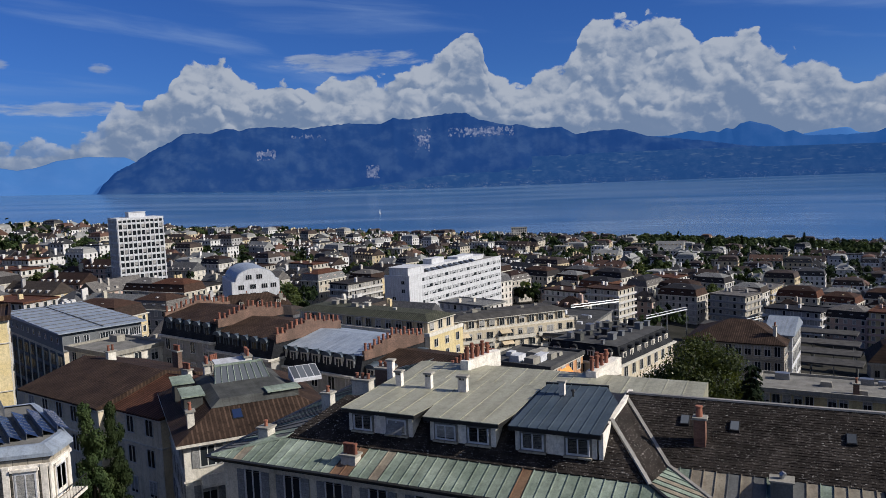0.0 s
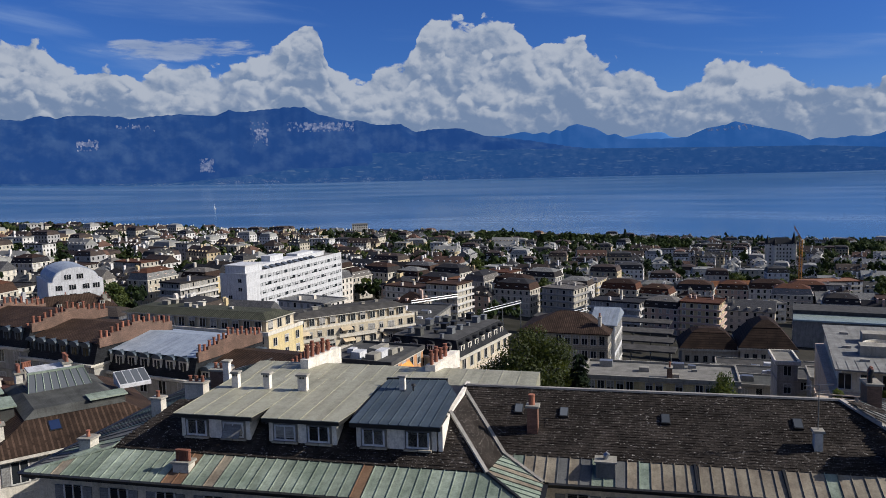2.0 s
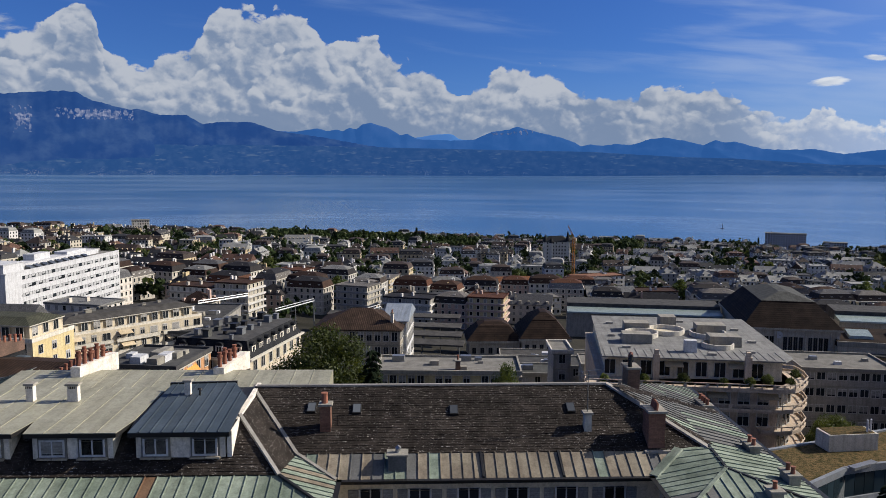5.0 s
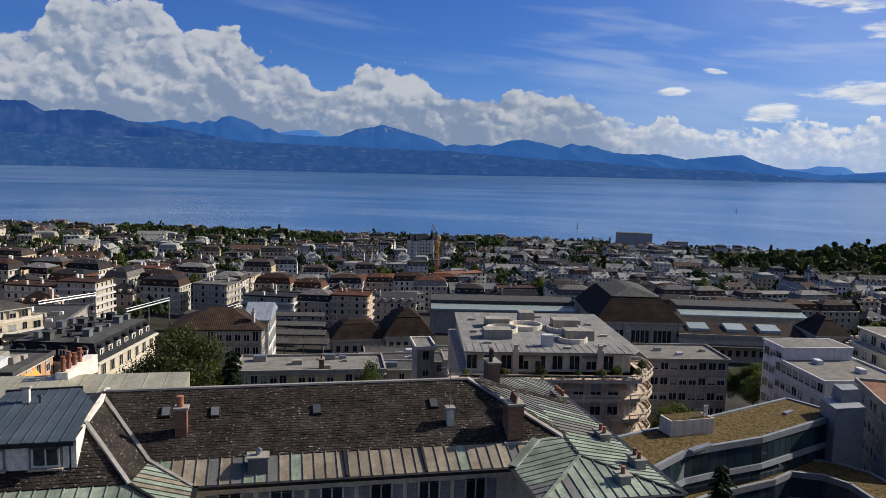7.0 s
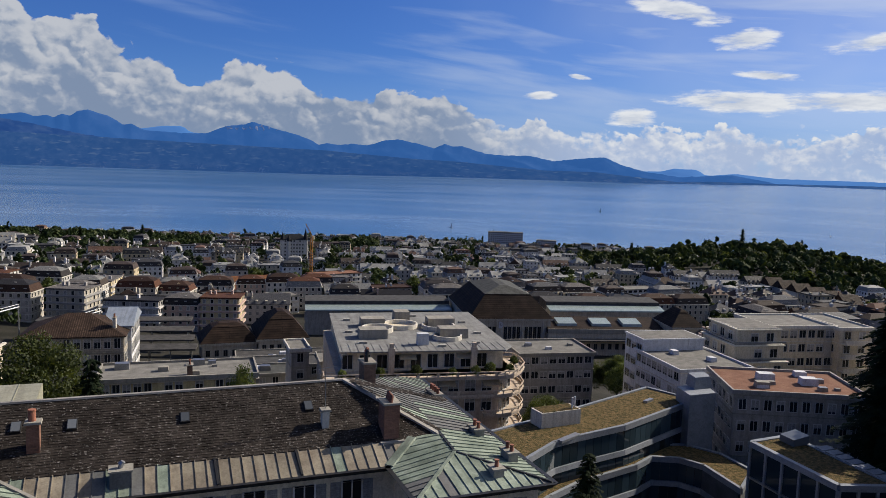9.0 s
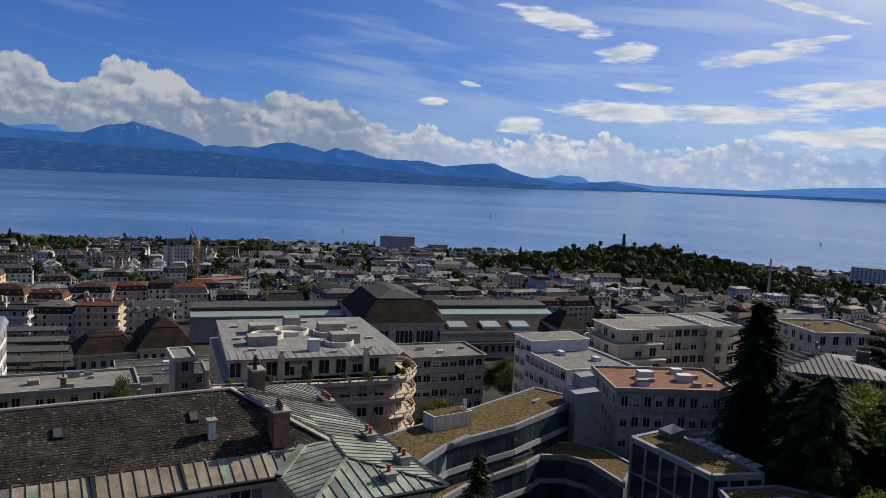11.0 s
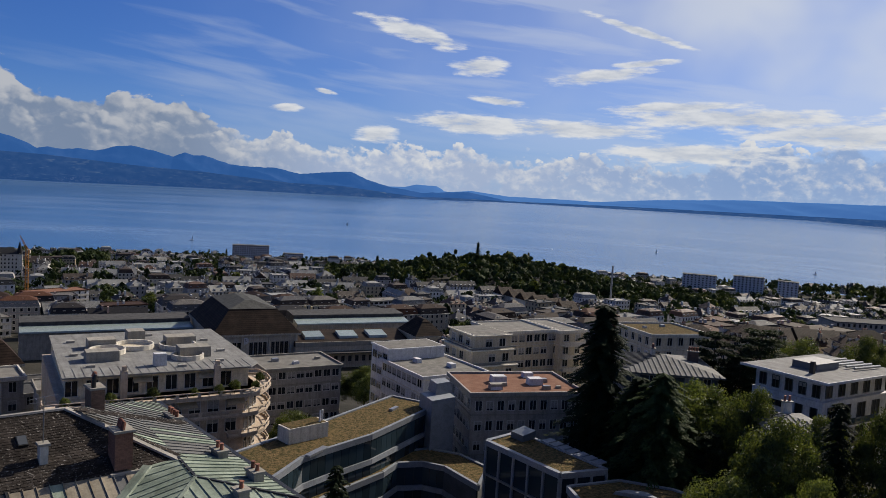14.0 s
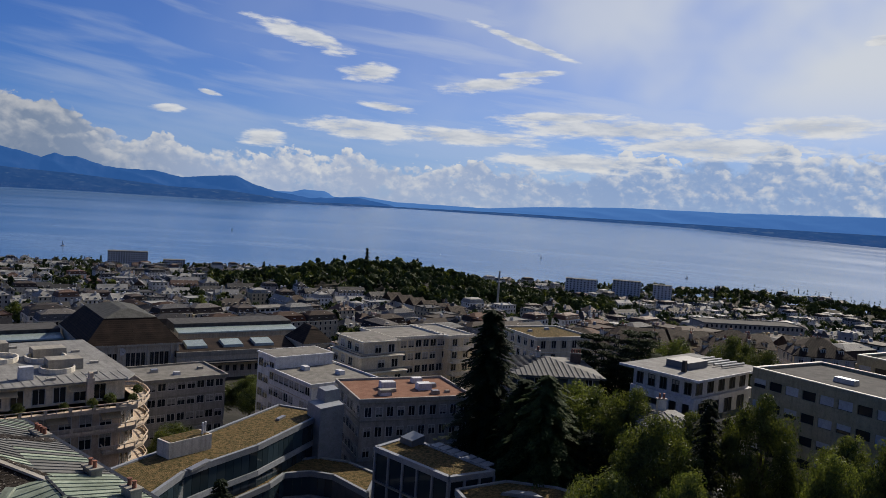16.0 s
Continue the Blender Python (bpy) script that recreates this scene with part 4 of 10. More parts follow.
def put_roof(root, kind, w, d, h, z, over, mats):
    """The roof as parts: a mansard has its eaves board, steep slope and low top."""
    if kind == "deck":
        W, D, t = w / 2 + over, d / 2 + over, 3.4
        part("eaves_board", G().box(-W, W, -D, D, -0.25, -0.02), M["pale"], root, at=pose(0, 0, z))
        part("tiled_slope", G().box(-W, W, -D, D, 0, h, 0, t), M[mats[0]], root, at=pose(0, 0, z))
        return part("roof", G().box(-W + t - 0.1, W - t + 0.1, -D + t - 0.1, D - t + 0.1, h + 0.005, h + 0.5, 0, 0.9), M[mats[-1]], root, at=pose(0, 0, z))
    if kind == "row":
        # party walls of brick stand up between the roofs, crowded with pots
        D, t, r = d / 2, 0.9, 1.25
        part("eaves_board", G().box(-w / 2, w / 2, -D - over, D + over, -0.3, 0), M["pale"], root, at=pose(0, 0, z))
        part("mansard_slope", G().hull([(-w / 2, y, q) for y, q in ((-D, 0), (D, 0), (D - t, h), (-D + t, h))], [(w / 2, y, q) for y, q in ((-D, 0), (D, 0), (D - t, h), (-D + t, h))]), M[mats[0]], root, at=pose(0, 0, z))
        prof = ((-D + t - 0.3, h), (D - t + 0.3, h), (0, h + r))
        part("roof", G().hull([(-w / 2, y, q + 0.01) for y, q in prof], [(w / 2, y, q + 0.01) for y, q in prof]), M[mats[-1]], root, at=pose(0, 0, z))
        for e in (-1, 1):
            x0, x1 = (e * w / 2 - 0.2, e * w / 2 + 0.2)
            prof = [(-D + t, h - 0.6)]
            for i in range(7):
                y0, y1 = -D + t + (D - t) * 2 * i / 7, -D + t + (D - t) * 2 * (i + 1) / 7
                mid = h + r * (1 - abs((y0 + y1) / 2) / (D - t)) + 0.42
                prof += [(y0, mid), (y1, mid)]
            prof = [(D - t, h - 0.6)] + prof[::-1][:-1] + prof[:1]
            pw = part("party_wall", G().hull([(x0, y, q) for y, q in prof], [(x1, y, q) for y, q in prof]), M["brick"], root, "stepped brick wall between two roofs")
            pw.matrix_basis = pose(0, 0, z)
            for i in range(14):
                y = -D + t + (D - t) * 2 * (i + 0.5) / 14
                j = int((y + D - t) / ((D - t) * 2 / 7))
                base_z = h + r * (1 - abs(-D + t + (D - t) * 2 * (j + 0.5) / 7) / (D - t)) + 0.42
                part("chimney_pot", pot_mesh("terracotta"), None, pw, at=pose(e * w / 2, y, base_z) @ Matrix.Diagonal((1.25, 1.25, 1.15 + 0.3 * (i % 3 == 0), 1)))
        return root
    if kind != "mansard":
        return part("roof", roof_geo(kind, w, d, h, over), [M[mats[0]], M[mats[-1]]], root, at=pose(0, 0, z))
    t = 1.1
    part("eaves_board", G().box(-w / 2 - over, w / 2 + over, -d / 2 - over, d / 2 + over, -0.3, 0), M["pale"], root, at=pose(0, 0, z))
    part("mansard_slope", G().box(-w / 2, w / 2, -d / 2, d / 2, 0, h, 0, t), M[mats[0]], root, at=pose(0, 0, z))
    A, B = w / 2 - t + 0.15, d / 2 - t + 0.15
    i = 0.8 * min(A, B)
    u = (0.08 if mats[-1] == "felt" else 0.4) * i
    return part("roof", G().hull([(-A, -B, 0), (A, -B, 0), (A, B, 0), (-A, B, 0)], [(-A + i, -B + i, u), (A - i, -B + i, u), (A - i, B - i, u), (-A + i, B - i, u)]), M[mats[-1]], root, at=pose(0, 0, z + h + 0.01))


def chimney(root, x, y, z, w=0.7, d=1.2, h=1.6, pots=3, material="pale", pot="terracotta", turn=0):
    g = G().box(-w / 2, w / 2, -d / 2, d / 2, -1.5, h, 0, 0.02).box(-w / 2 - 0.1, w / 2 + 0.1, -d / 2 - 0.1, d / 2 + 0.1, h, h + 0.14, 1)
    ch = part("chimney", g, [M[material], M["concrete"]], root, at=pose(x, y, z, 0, 0, turn))
    for i in range(pots):
        q = -d / 2 + d * (i + 0.5) / pots
        part("chimney_pot", pot_mesh(pot), None, ch, at=pose(0, q, h + 0.14))
    return ch


def pot_mesh(m):
    key = ("pot", m)
    if key not in SHARED:
        SHARED[key] = G().tube((0, 0, 0), (0, 0, 0.55), 0.15, 0.12, 9).tube((0, 0, 0.55), (0, 0, 0.66), 0.16, 0.16, 9).mesh("chimney_pot", M[m])
    return SHARED[key]


def dormer_mesh(w, h, d, wall, roof, arched=False):
    key = ("dormer", w, h, d, wall, roof, arched)
    if key not in SHARED:
        g = G().box(-w / 2, w / 2, 0, d, 0, h, 0)
        g.box(-w * 0.3, w * 0.3, -0.03, 0.02, 0.2, h - 0.25, 2)
        g.box(-0.04, 0.04, -0.06, 0.0, 0.2, h - 0.25, 0)
        if arched:
            ring = [(w / 2 * 1.15 * math.cos(math.pi * i / 6), 0, h + 0.55 * math.sin(math.pi * i / 6)) for i in range(7)]
            g.hull([(x, -0.2, z) for x, _, z in ring], [(x, d, z) for x, _, z in ring], 1)
        else:
            a = w / 2 + 0.15
            g.hull([(-a, -0.2, h), (a, -0.2, h), (0, -0.2, h + 0.5)], [(-a, d, h), (a, d, h), (0, d, h + 0.5)], 1)
        SHARED[key] = g.mesh("dormer", [M[wall], M[roof], M["glass"]])
    return SHARED[key]


def block(name, label, x, y, yaw, w, d, top, floors, fh=3.0, roof="flat", rh=3.0, over=0.45, wall="cream", roofs=("gravel", "concrete"), category="apartment building",
          which="fl", pitch=2.6, win=(1.1, 1.6), shutter=None, frame_mat="frame", chimneys=0, dormers=0, seed=1, first=0.55, group="", boxes=0, bars=1, arched=False, dwall="pale", balconies="", awnings=0):
    """A house: walls with a cornice and string courses, roof, windows one by one, chimneys, dormers."""
    z0 = min(land(x, y), top - floors * fh) - 1.0
    root = thing(name, label, category, pose(x, y, z0, 0, 0, yaw), group)
    H = top - z0
    rnd = random.Random(seed)
    g = G().box(-w / 2, w / 2, -d / 2, d / 2, 0, H - 0.26)
    part("wall", g, M[wall], root)
    e = 0.14
    for z, t in [(H - 0.5, 0.2)] + [(H - fh * i - 0.12, 0.12) for i in range(1, min(floors, 6), 2)]:
        part("cornice", G().box(-w / 2 - e, w / 2 + e, -d / 2 - e, d / 2 + e, z, z + t), M["concrete" if wall in ("grey", "concrete", "stone", "dark") else "pale"], root)
    put_roof(root, roof, w, d, rh, H, over, roofs)
    put_windows(root, w, d, H, floors, fh, which, pitch, win, frame_mat, shutter, 0.03, seed, first, bars, 2.0, wall == "white")
    for s, ((cx, cy), length, turn) in sides(w, d).items():
        if s not in balconies:
            continue
        for i in range(min(floors - 1, 5)):
            R = pose(cx, cy, H - fh * (i + 1) - 0.15, 0, 0, turn)
            n = max(1, int(length / 9))
            for j in range(n):
                L = length / n * 0.82
                x0 = (j - (n - 1) / 2) * length / n
                sl = part("balcony", G().box(x0 - L / 2, x0 + L / 2, -1.35, 0, -0.2, 0), M["pale"], root, at=R)
                part("balustrade", G().box(x0 - L / 2, x0 + L / 2, -1.35, -1.25, 0, 0.85), M["pale"], sl)
                if rnd.random() < awnings:
                    part("awning", G().hull([(x0 - 1.6, -1.5, 1.75), (x0 + 1.6, -1.5, 1.75), (x0 + 1.6, -1.45, 1.7), (x0 - 1.6, -1.45, 1.7)], [(x0 - 1.6, -0.05, 2.45), (x0 + 1.6, -0.05, 2.45), (x0 + 1.6, 0, 2.4), (x0 - 1.6, 0, 2.4)]), M["awning_beige"], sl)
    if dormers:
        for s, ((cx, cy), length, turn) in sides(w, d).items():
            if s not in which:
                continue
            n = max(1, int(dormers * length / max(w, d)))
            for j in range(n):
                off = (j - (n - 1) / 2) * (length - 1.5) / n
                part("dormer", dormer_mesh(1.25 if roof != "row" else 1.45, 1.55 if roof != "row" else 1.9, 2.0, dwall, roofs[0] if roof != "row" else "zinc_blue", arched), None, root, at=pose(cx, cy, H + 0.25, 0, 0, turn) @ pose(off, 0.35 if roof in ("mansard", "row") else 1.1, 0.0 if roof in ("mansard", "row") else 0.15))
    for j in range(chimneys):
        cx, cy = rnd.uniform(-w * 0.42, w * 0.42), rnd.choice((-0.3, 0.05, 0.3)) * d
        zz = H + (rh * 0.55 if roof in ("hip", "gable") else rh if roof == "mansard" else 0)
        chimney(root, cx, cy, zz, 0.6, rnd.uniform(0.9, 1.8), rnd.uniform(1.2, 1.9), rnd.choice((2, 3, 4)), rnd.choice(("pale", "brick", "concrete")), turn=rnd.choice((0, 90)))
    for j in range(boxes):
        bx, by = rnd.uniform(-w * 0.38, w * 0.38), rnd.uniform(-d * 0.35, d * 0.35)
        s = rnd.uniform(0.4, 1.3)
        part("roof_unit", G().box(-s, s, -s * 0.7, s * 0.7, 0, s * 0.9, 0, 0.06), M[rnd.choice(("metal", "concrete", "white"))], root, at=pose(bx, by, H + 0.05))
    return root



# the larger buildings between the near roofs and the lake
TOWER = thing("office_tower", "white high-rise office tower with a grid of dark windows between piers", "tower", pose(-151.2, 377.4, 79.6, 0, 0, 37.3))
part("wall", G().box(-10.6, 10.6, -7.6, 7.6, 0, 42.8), M["glass"], TOWER, "dark glazed walls behind the grid")
for k in range(14):
    part("floor_band", G().box(-11.05, 11.05, -8.0, 8.0, 43.0 - 3.05 * k - (0.9 if k == 0 else 0), 43.0 - 3.05 * k + (0.2 if k == 0 else 0.95)), M["white"], TOWER)
for (cx, cy), length, turn, n in (((0, -8), 22.1, 0, 11), ((-11.05, 0), 16.0, -90, 6)):
    for i in range(n):
        o = (i / (n - 1) - 0.5) * (length - 0.9)
        part("pier", G().box(o - 0.24, o + 0.24, -0.14, 0.5, 0, 43.0), M["white"], TOWER, at=pose(cx, cy, 0, 0, 0, turn))
    for k in range(13):
        for i in range(n - 1):
            if (i * 7 + k * 5 + turn) % 4 == 0:
                o = ((i + 0.5) / (n - 1) - 0.5) * (length - 0.9)
                part("blind", G().box(o - 0.62, o + 0.62, 0.28, 0.38, 43.0 - 3.05 * k - 1.3 - 0.4 * (i % 2), 43.0 - 3.05 * k), M["blind"], TOWER, at=pose(cx, cy, 0, 0, 0, turn))
part("lift_house", G().box(-4, 4, -3, 3, 0, 2.6, 0, 0.1).box(-4.2, 4.2, -3.2, 3.2, 2.6, 2.8), M["white"], TOWER, at=pose(0, 0, 43.0))
LH = thing("long_hotel", "long white slab building with grey ribbon windows and stepped penthouses", "hotel", pose(1.7, 335.9, 76.0, 0, 0, 57.8))
lh = 97.1 - 76.0
part("wall", G().box(-38.9, 38.9, -6.0, 6.0, 0, lh), M["white"], LH)
part("roof", G().box(-38.4, 38.4, -5.5, 5.5, lh, lh + 0.08), M["gravel"], LH)
part("roof_edge", G().box(-39.0, 39.0, -6.1, -5.6, lh - 0.15, lh + 0.45).box(-39.0, -38.5, -6.1, 6.1, lh - 0.15, lh + 0.45), M["white"], LH)
for k in range(6):
    rb = part("ribbon_window", G().box(-29.5, 37.8, -6.05, -5.95, lh - 2.75 - 3.1 * k, lh - 1.45 - 3.1 * k), M["glass"], LH, "long grey ribbon of windows")
    for i in range(33):
        x = -29.2 + 2.05 * i
        if (i * 5 + k * 3) % 9:
            part("blind", G().box(x - 0.85, x + 0.85, -6.09, -6.04, lh - 2.7 - 3.1 * k + (0.5 if (i + k) % 3 == 0 else 0), lh - 1.5 - 3.1 * k), M["blind_pale"], rb)
for x, z in ((-6.02, lh - 3.0), (-6.02, lh - 6.4), (3.0, lh - 9.5)):
    part("window", window_mesh(1.6, 1.3, "white", None, 0.0, 1), None, LH, at=pose(-38.9, x * 0.5, z, 0, 0, -90))
tf = part("top_floor", G().box(-37.5, -26, -4.6, 4.6, 0, 3.3).box(-37.8, -25.7, -4.9, 4.9, 3.3, 3.5).box(-26, 30, -1.5, 5.2, 0, 1.9).box(-12, -2, 0.5, 5.0, 1.9, 4.2).box(8, 22, -0.5, 5.0, 1.9, 3.0), M["white"], LH, "set-back white penthouses", at=pose(0, 0, lh))
for i in range(9):
    part("rooflight", G().hull([(-22 + 4.6 * i, -4.4, 0.1), (-19.4 + 4.6 * i, -4.4, 0.1), (-19.4 + 4.6 * i, -2.2, 0.1), (-22 + 4.6 * i, -2.2, 0.1)], [(-22 + 4.6 * i, -4.4, 0.5), (-19.4 + 4.6 * i, -4.4, 0.5), (-19.4 + 4.6 * i, -2.2, 1.3), (-22 + 4.6 * i, -2.2, 1.3)]), M["glass_roof"], LH, "sloped rooflight", at=pose(0, 0, lh))
OB = thing("office_building", "modern office block with grey top storey and pale metal roof", "office building", pose(-74.6, 150.7, 88.0, 0, 0, 43.6))
ob_h = 110.9 - 88.0
part("wall", G().box(-6.9, 6.9, -16.6, 16.6, 0, ob_h - 3.7), M["cream"], OB, "yellow-beige rendered lower storeys")
part("top_storey", G().box(-7.1, 7.1, -16.85, 16.85, ob_h - 3.7, ob_h - 0.35), M["grey_clad"], OB, "flush grey sheet cladding")
obr = part("roof", G().hull([(-7.9, -17.6, ob_h - 0.35), (7.9, -17.6, ob_h - 0.35), (7.9, 17.6, ob_h - 0.35), (-7.9, 17.6, ob_h - 0.35)], [(-7.9, -17.6, ob_h - 0.15), (7.9, -17.6, ob_h - 0.15), (7.9, 17.6, ob_h + 0.35), (-7.9, 17.6, ob_h + 0.35)]), M["zinc_light"], OB, "pale blue metal roof")
for i in range(9):
    y = -15.5 + 3.9 * i
    part("roof_seam", G().hull([(-7.8, y - 0.05, ob_h - 0.1 + 0.014 * (y + 17)), (7.8, y - 0.05, ob_h - 0.1 + 0.014 * (y + 17)), (7.8, y + 0.05, ob_h - 0.1 + 0.014 * (y + 17)), (-7.8, y + 0.05, ob_h - 0.1 + 0.014 * (y + 17))], [(-7.8, y - 0.05, ob_h + 0.0 + 0.014 * (y + 17)), (7.8, y - 0.05, ob_h + 0.0 + 0.014 * (y + 17)), (7.8, y + 0.05, ob_h + 0.0 + 0.014 * (y + 17)), (-7.8, y + 0.05, ob_h + 0.0 + 0.014 * (y + 17))]), M["zinc"], obr)
part("roof_seam", G().hull([(-0.06, -17.4, ob_h - 0.1), (0.06, -17.4, ob_h - 0.1), (0.06, 17.4, ob_h + 0.38), (-0.06, 17.4, ob_h + 0.38)], [(-0.06, -17.4, ob_h + 0.02), (0.06, -17.4, ob_h + 0.02), (0.06, 17.4, ob_h + 0.5), (-0.06, 17.4, ob_h + 0.5)]), M["zinc"], obr)
for x, w in ((-4.6, 0.8), (-3.0, 0.8), (0.6, 2.3), (3.3, 2.3), (5.8, 2.0)):
    part("window", window_mesh(w, 1.25, "white", None, 0.0, 1 if w < 1 else 4), None, OB, at=pose(x, -16.85, ob_h - 2.6))
for i in range(9):
    part("window", window_mesh(0.8, 0.9, "white", None, 0.0, 0), None, OB, at=pose(-7.1, -14.5 + 3.6 * i, ob_h - 2.4, 0, 0, -90))
for i in range(8):
    bay = part("window_bay", G().box(-1.35, 1.35, -0.12, 0.02, ob_h - 15.5, ob_h - 4.3), M["dark"], OB, "tall dark bronze window bay", at=pose(-6.9, -14.6 + 4.1 * i, 0, 0, 0, -90))
    for k in range(4):
        for e in (-0.68, 0.68):
            part("pane", G().box(e - 0.52, e + 0.52, -0.17, -0.1, ob_h - 6.7 - 2.75 * k, ob_h - 4.7 - 2.75 * k), M["glass"], bay)
for i in range(4):
    for k in range(4):
        part("window", window_mesh(1.3, 1.7, "frame", None, 0.35 * (i % 2), 1), None, OB, at=pose(-5.0 + 3.3 * i, -16.6, ob_h - 6.4 - 3.1 * k))
block("annex", "low pale annex with a flat gravel roof", -51.4, 117.1, -35.6, 11.4, 9, 111.4, 5, 3.2, "flat", wall="pale", which="frl", pitch=2.3, boxes=1)
ROWN = "mansard houses in a row"
block("town_house", "town house with brown tiled roof and slate mansard", -34.8, 118.7, -38, 13.5, 14, 112.9, 5, 3.1, "row", 2.6, wall="grey", roofs=("slate_dark", "tile_brown"), category="town house", dormers=6, boxes=5, arched=True, group=ROWN, seed=3, dwall="zinc_blue")
block("town_house", "town house with brown tiled roof and brick chimney walls", -25.0, 111.2, -38, 14.0, 14, 111.8, 5, 3.1, "row", 2.6, wall="grey", roofs=("slate_dark", "tile_brown"), category="town house", dormers=6, boxes=5, arched=True, group=ROWN, seed=4, dwall="zinc_blue")
block("town_house", "town house with blue-grey sheet roof and slate mansard", -13.5, 105.0, -37, 16.4, 14, 110.6, 5, 3.1, "row", 2.6, wall="grey", roofs=("slate_dark", "zinc_light"), category="town house", dormers=7, boxes=4, arched=True, group=ROWN, seed=5, dwall="pale")
block("town_house", "lower town house with a striped brown tiled roof", -2.4, 97.2, -37, 13.0, 13, 109.4, 5, 3.1, "row", 2.2, wall="grey", roofs=("slate_dark", "tile_brown"), category="town house", dormers=5, boxes=2, arched=True, group=ROWN, seed=6, dwall="pale")
H6 = block("town_house", "pale corner town house with brown tiled roof and glazed lantern", -19.3, 70.7, 24.6, 13, 17, 114.6, 6, 3.2, "deck", 1.75, wall="pale", roofs=("tile_brown", "zinc_dark"), category="town house", which="fl", shutter="shutter", pitch=2.6, seed=6, over=0.6, balconies="f")
h6 = 114.6 - H6.location.z
for x, y in ((-1.8, -6.7), (0.6, -6.2)):
    v = part("roof_window", G().box(-0.5, 0.5, -0.65, 0.65, -0.05, 0.12, 0, 0.04), M["black"], H6, "tilted roof window", at=pose(x, y, h6 + 1.15, 27))
    part("pane", G().box(-0.38, 0.38, -0.52, 0.52, 0.11, 0.15), M["solar"], v)
for x, y, w, d in ((-4.9, -1.5, 1.6, 3.2), (-5.2, 3.5, 1.6, 3.0), (2.6, -4.6, 2.6, 1.5)):
    dm = part("dormer", G().box(x - w / 2, x + w / 2, y - d / 2, y + d / 2, h6 + 0.2, h6 + 2.3, 0, 0.0), M["zinc_dark"], H6, "flat zinc-clad dormer")
    part("dormer_roof", G().box(x - w / 2 - 0.2, x + w / 2 + 0.2, y - d / 2 - 0.2, y + d / 2 + 0.2, h6 + 2.3, h6 + 2.42), M["copper"], dm)
lan = part("lantern", G().hull([(-2.6, 0.2, h6 + 2.0), (2.6, 0.2, h6 + 2.0), (2.6, 4.6, h6 + 2.0), (-2.6, 4.6, h6 + 2.0)], [(-2.2, 2.3, h6 + 3.5), (2.2, 2.3, h6 + 3.5), (2.2, 2.5, h6 + 3.5), (-2.2, 2.5, h6 + 3.5)]), M["glass_roof"], H6, "glazed roof lantern with pale bars")
for i in range(9):
    x = -2.6 + 5.2 * i / 8
    part("glazing_bar", G().tube((x, 0.2, h6 + 2.03), (x * 0.85, 2.3, h6 + 3.53), 0.05, 0.05, 4), M["copper"], lan)
part("ridge_cap", G().box(-2.3, 2.3, 2.2, 2.6, h6 + 3.46, h6 + 3.6), M["copper"], lan)
bx = part("lift_house", G().box(-1.6, 1.6, 5.0, 7.4, h6 + 1.7, h6 + 2.9), M["zinc_dark"], H6)
part("lift_roof", G().box(-1.8, 1.8, 4.8, 7.6, h6 + 2.9, h6 + 3.05), M["white"], bx, "white painted flat roof")
wg = part("glazed_roof", G().hull([(4.3, -2.0, h6 + 1.9), (7.0, -2.0, h6 + 1.9), (7.0, 0.2, h6 + 1.9), (4.3, 0.2, h6 + 1.9)], [(4.3, -2.0, h6 + 2.2), (7.0, -2.0, h6 + 2.2), (7.0, 0.2, h6 + 3.0), (4.3, 0.2, h6 + 3.0)]), M["white"], H6, "small white-framed glazed roof")
for i in range(4):
    x = 4.4 + 0.66 * i
    part("pane", G().hull([(x, -1.85, h6 + 2.23), (x + 0.56, -1.85, h6 + 2.23), (x + 0.56, 0.05, h6 + 2.95), (x, 0.05, h6 + 2.95)], [(x, -1.85, h6 + 2.28), (x + 0.56, -1.85, h6 + 2.28), (x + 0.56, 0.05, h6 + 3.0), (x, 0.05, h6 + 3.0)]), M["glass_roof"], wg)
chimney(H6, -5.6, -6.6, h6 + 0.9, 0.6, 0.7, 1.1, 1)
chimney(H6, 1.5, 6.2, h6 + 1.8, 0.7, 1.8, 1.5, 4)
chimney(H6, -2.6, 5.4, h6 + 1.8, 0.6, 1.2, 1.3, 3)
RING7 = [(-32.7, 59.8), (-43.0, 56.0), (-36.5, 46.2), (-29.1, 47.9), (-26.0, 48.6), (-26.0, 51.4)]
H7 = thing("town_house", "pale stone corner house with solar panels on the roof", "town house", pose(-33, 52, land(-33, 52) - 1))
z7 = 118.4 - H7.location.z


def ring7(f):
    return [((x + 33) * f, (y - 52) * f) for x, y in RING7]


part("wall", G().prism(ring7(0.955), 0, z7 - 0.3), M["stone"], H7)
for z, f in ((z7 - 1.0, 0.975), (z7 - 4.3, 0.98), (z7 - 4.6, 0.97)):
    part("cornice", G().prism(ring7(f), z, z + 0.22), M["dormer_wall"], H7)
part("roof_edge", G().prism(ring7(1.0), z7 - 0.3, z7 - 0.05).hull([(x, y, z7 - 0.05) for x, y in ring7(1.0)], [(x, y, z7 + 0.42) for x, y in ring7(0.90)], cap=False, base=False).hull([(x, y, z7 + 0.42) for x, y in ring7(0.90)], [(x, y, z7 + 0.42) for x, y in ring7(0.85)], cap=False, base=False), M["zinc_light"], H7, "blue-grey sheet edge of the roof")
part("roof", G().prism(ring7(0.86), z7 - 0.1, z7 + 0.30), M["gravel"], H7)
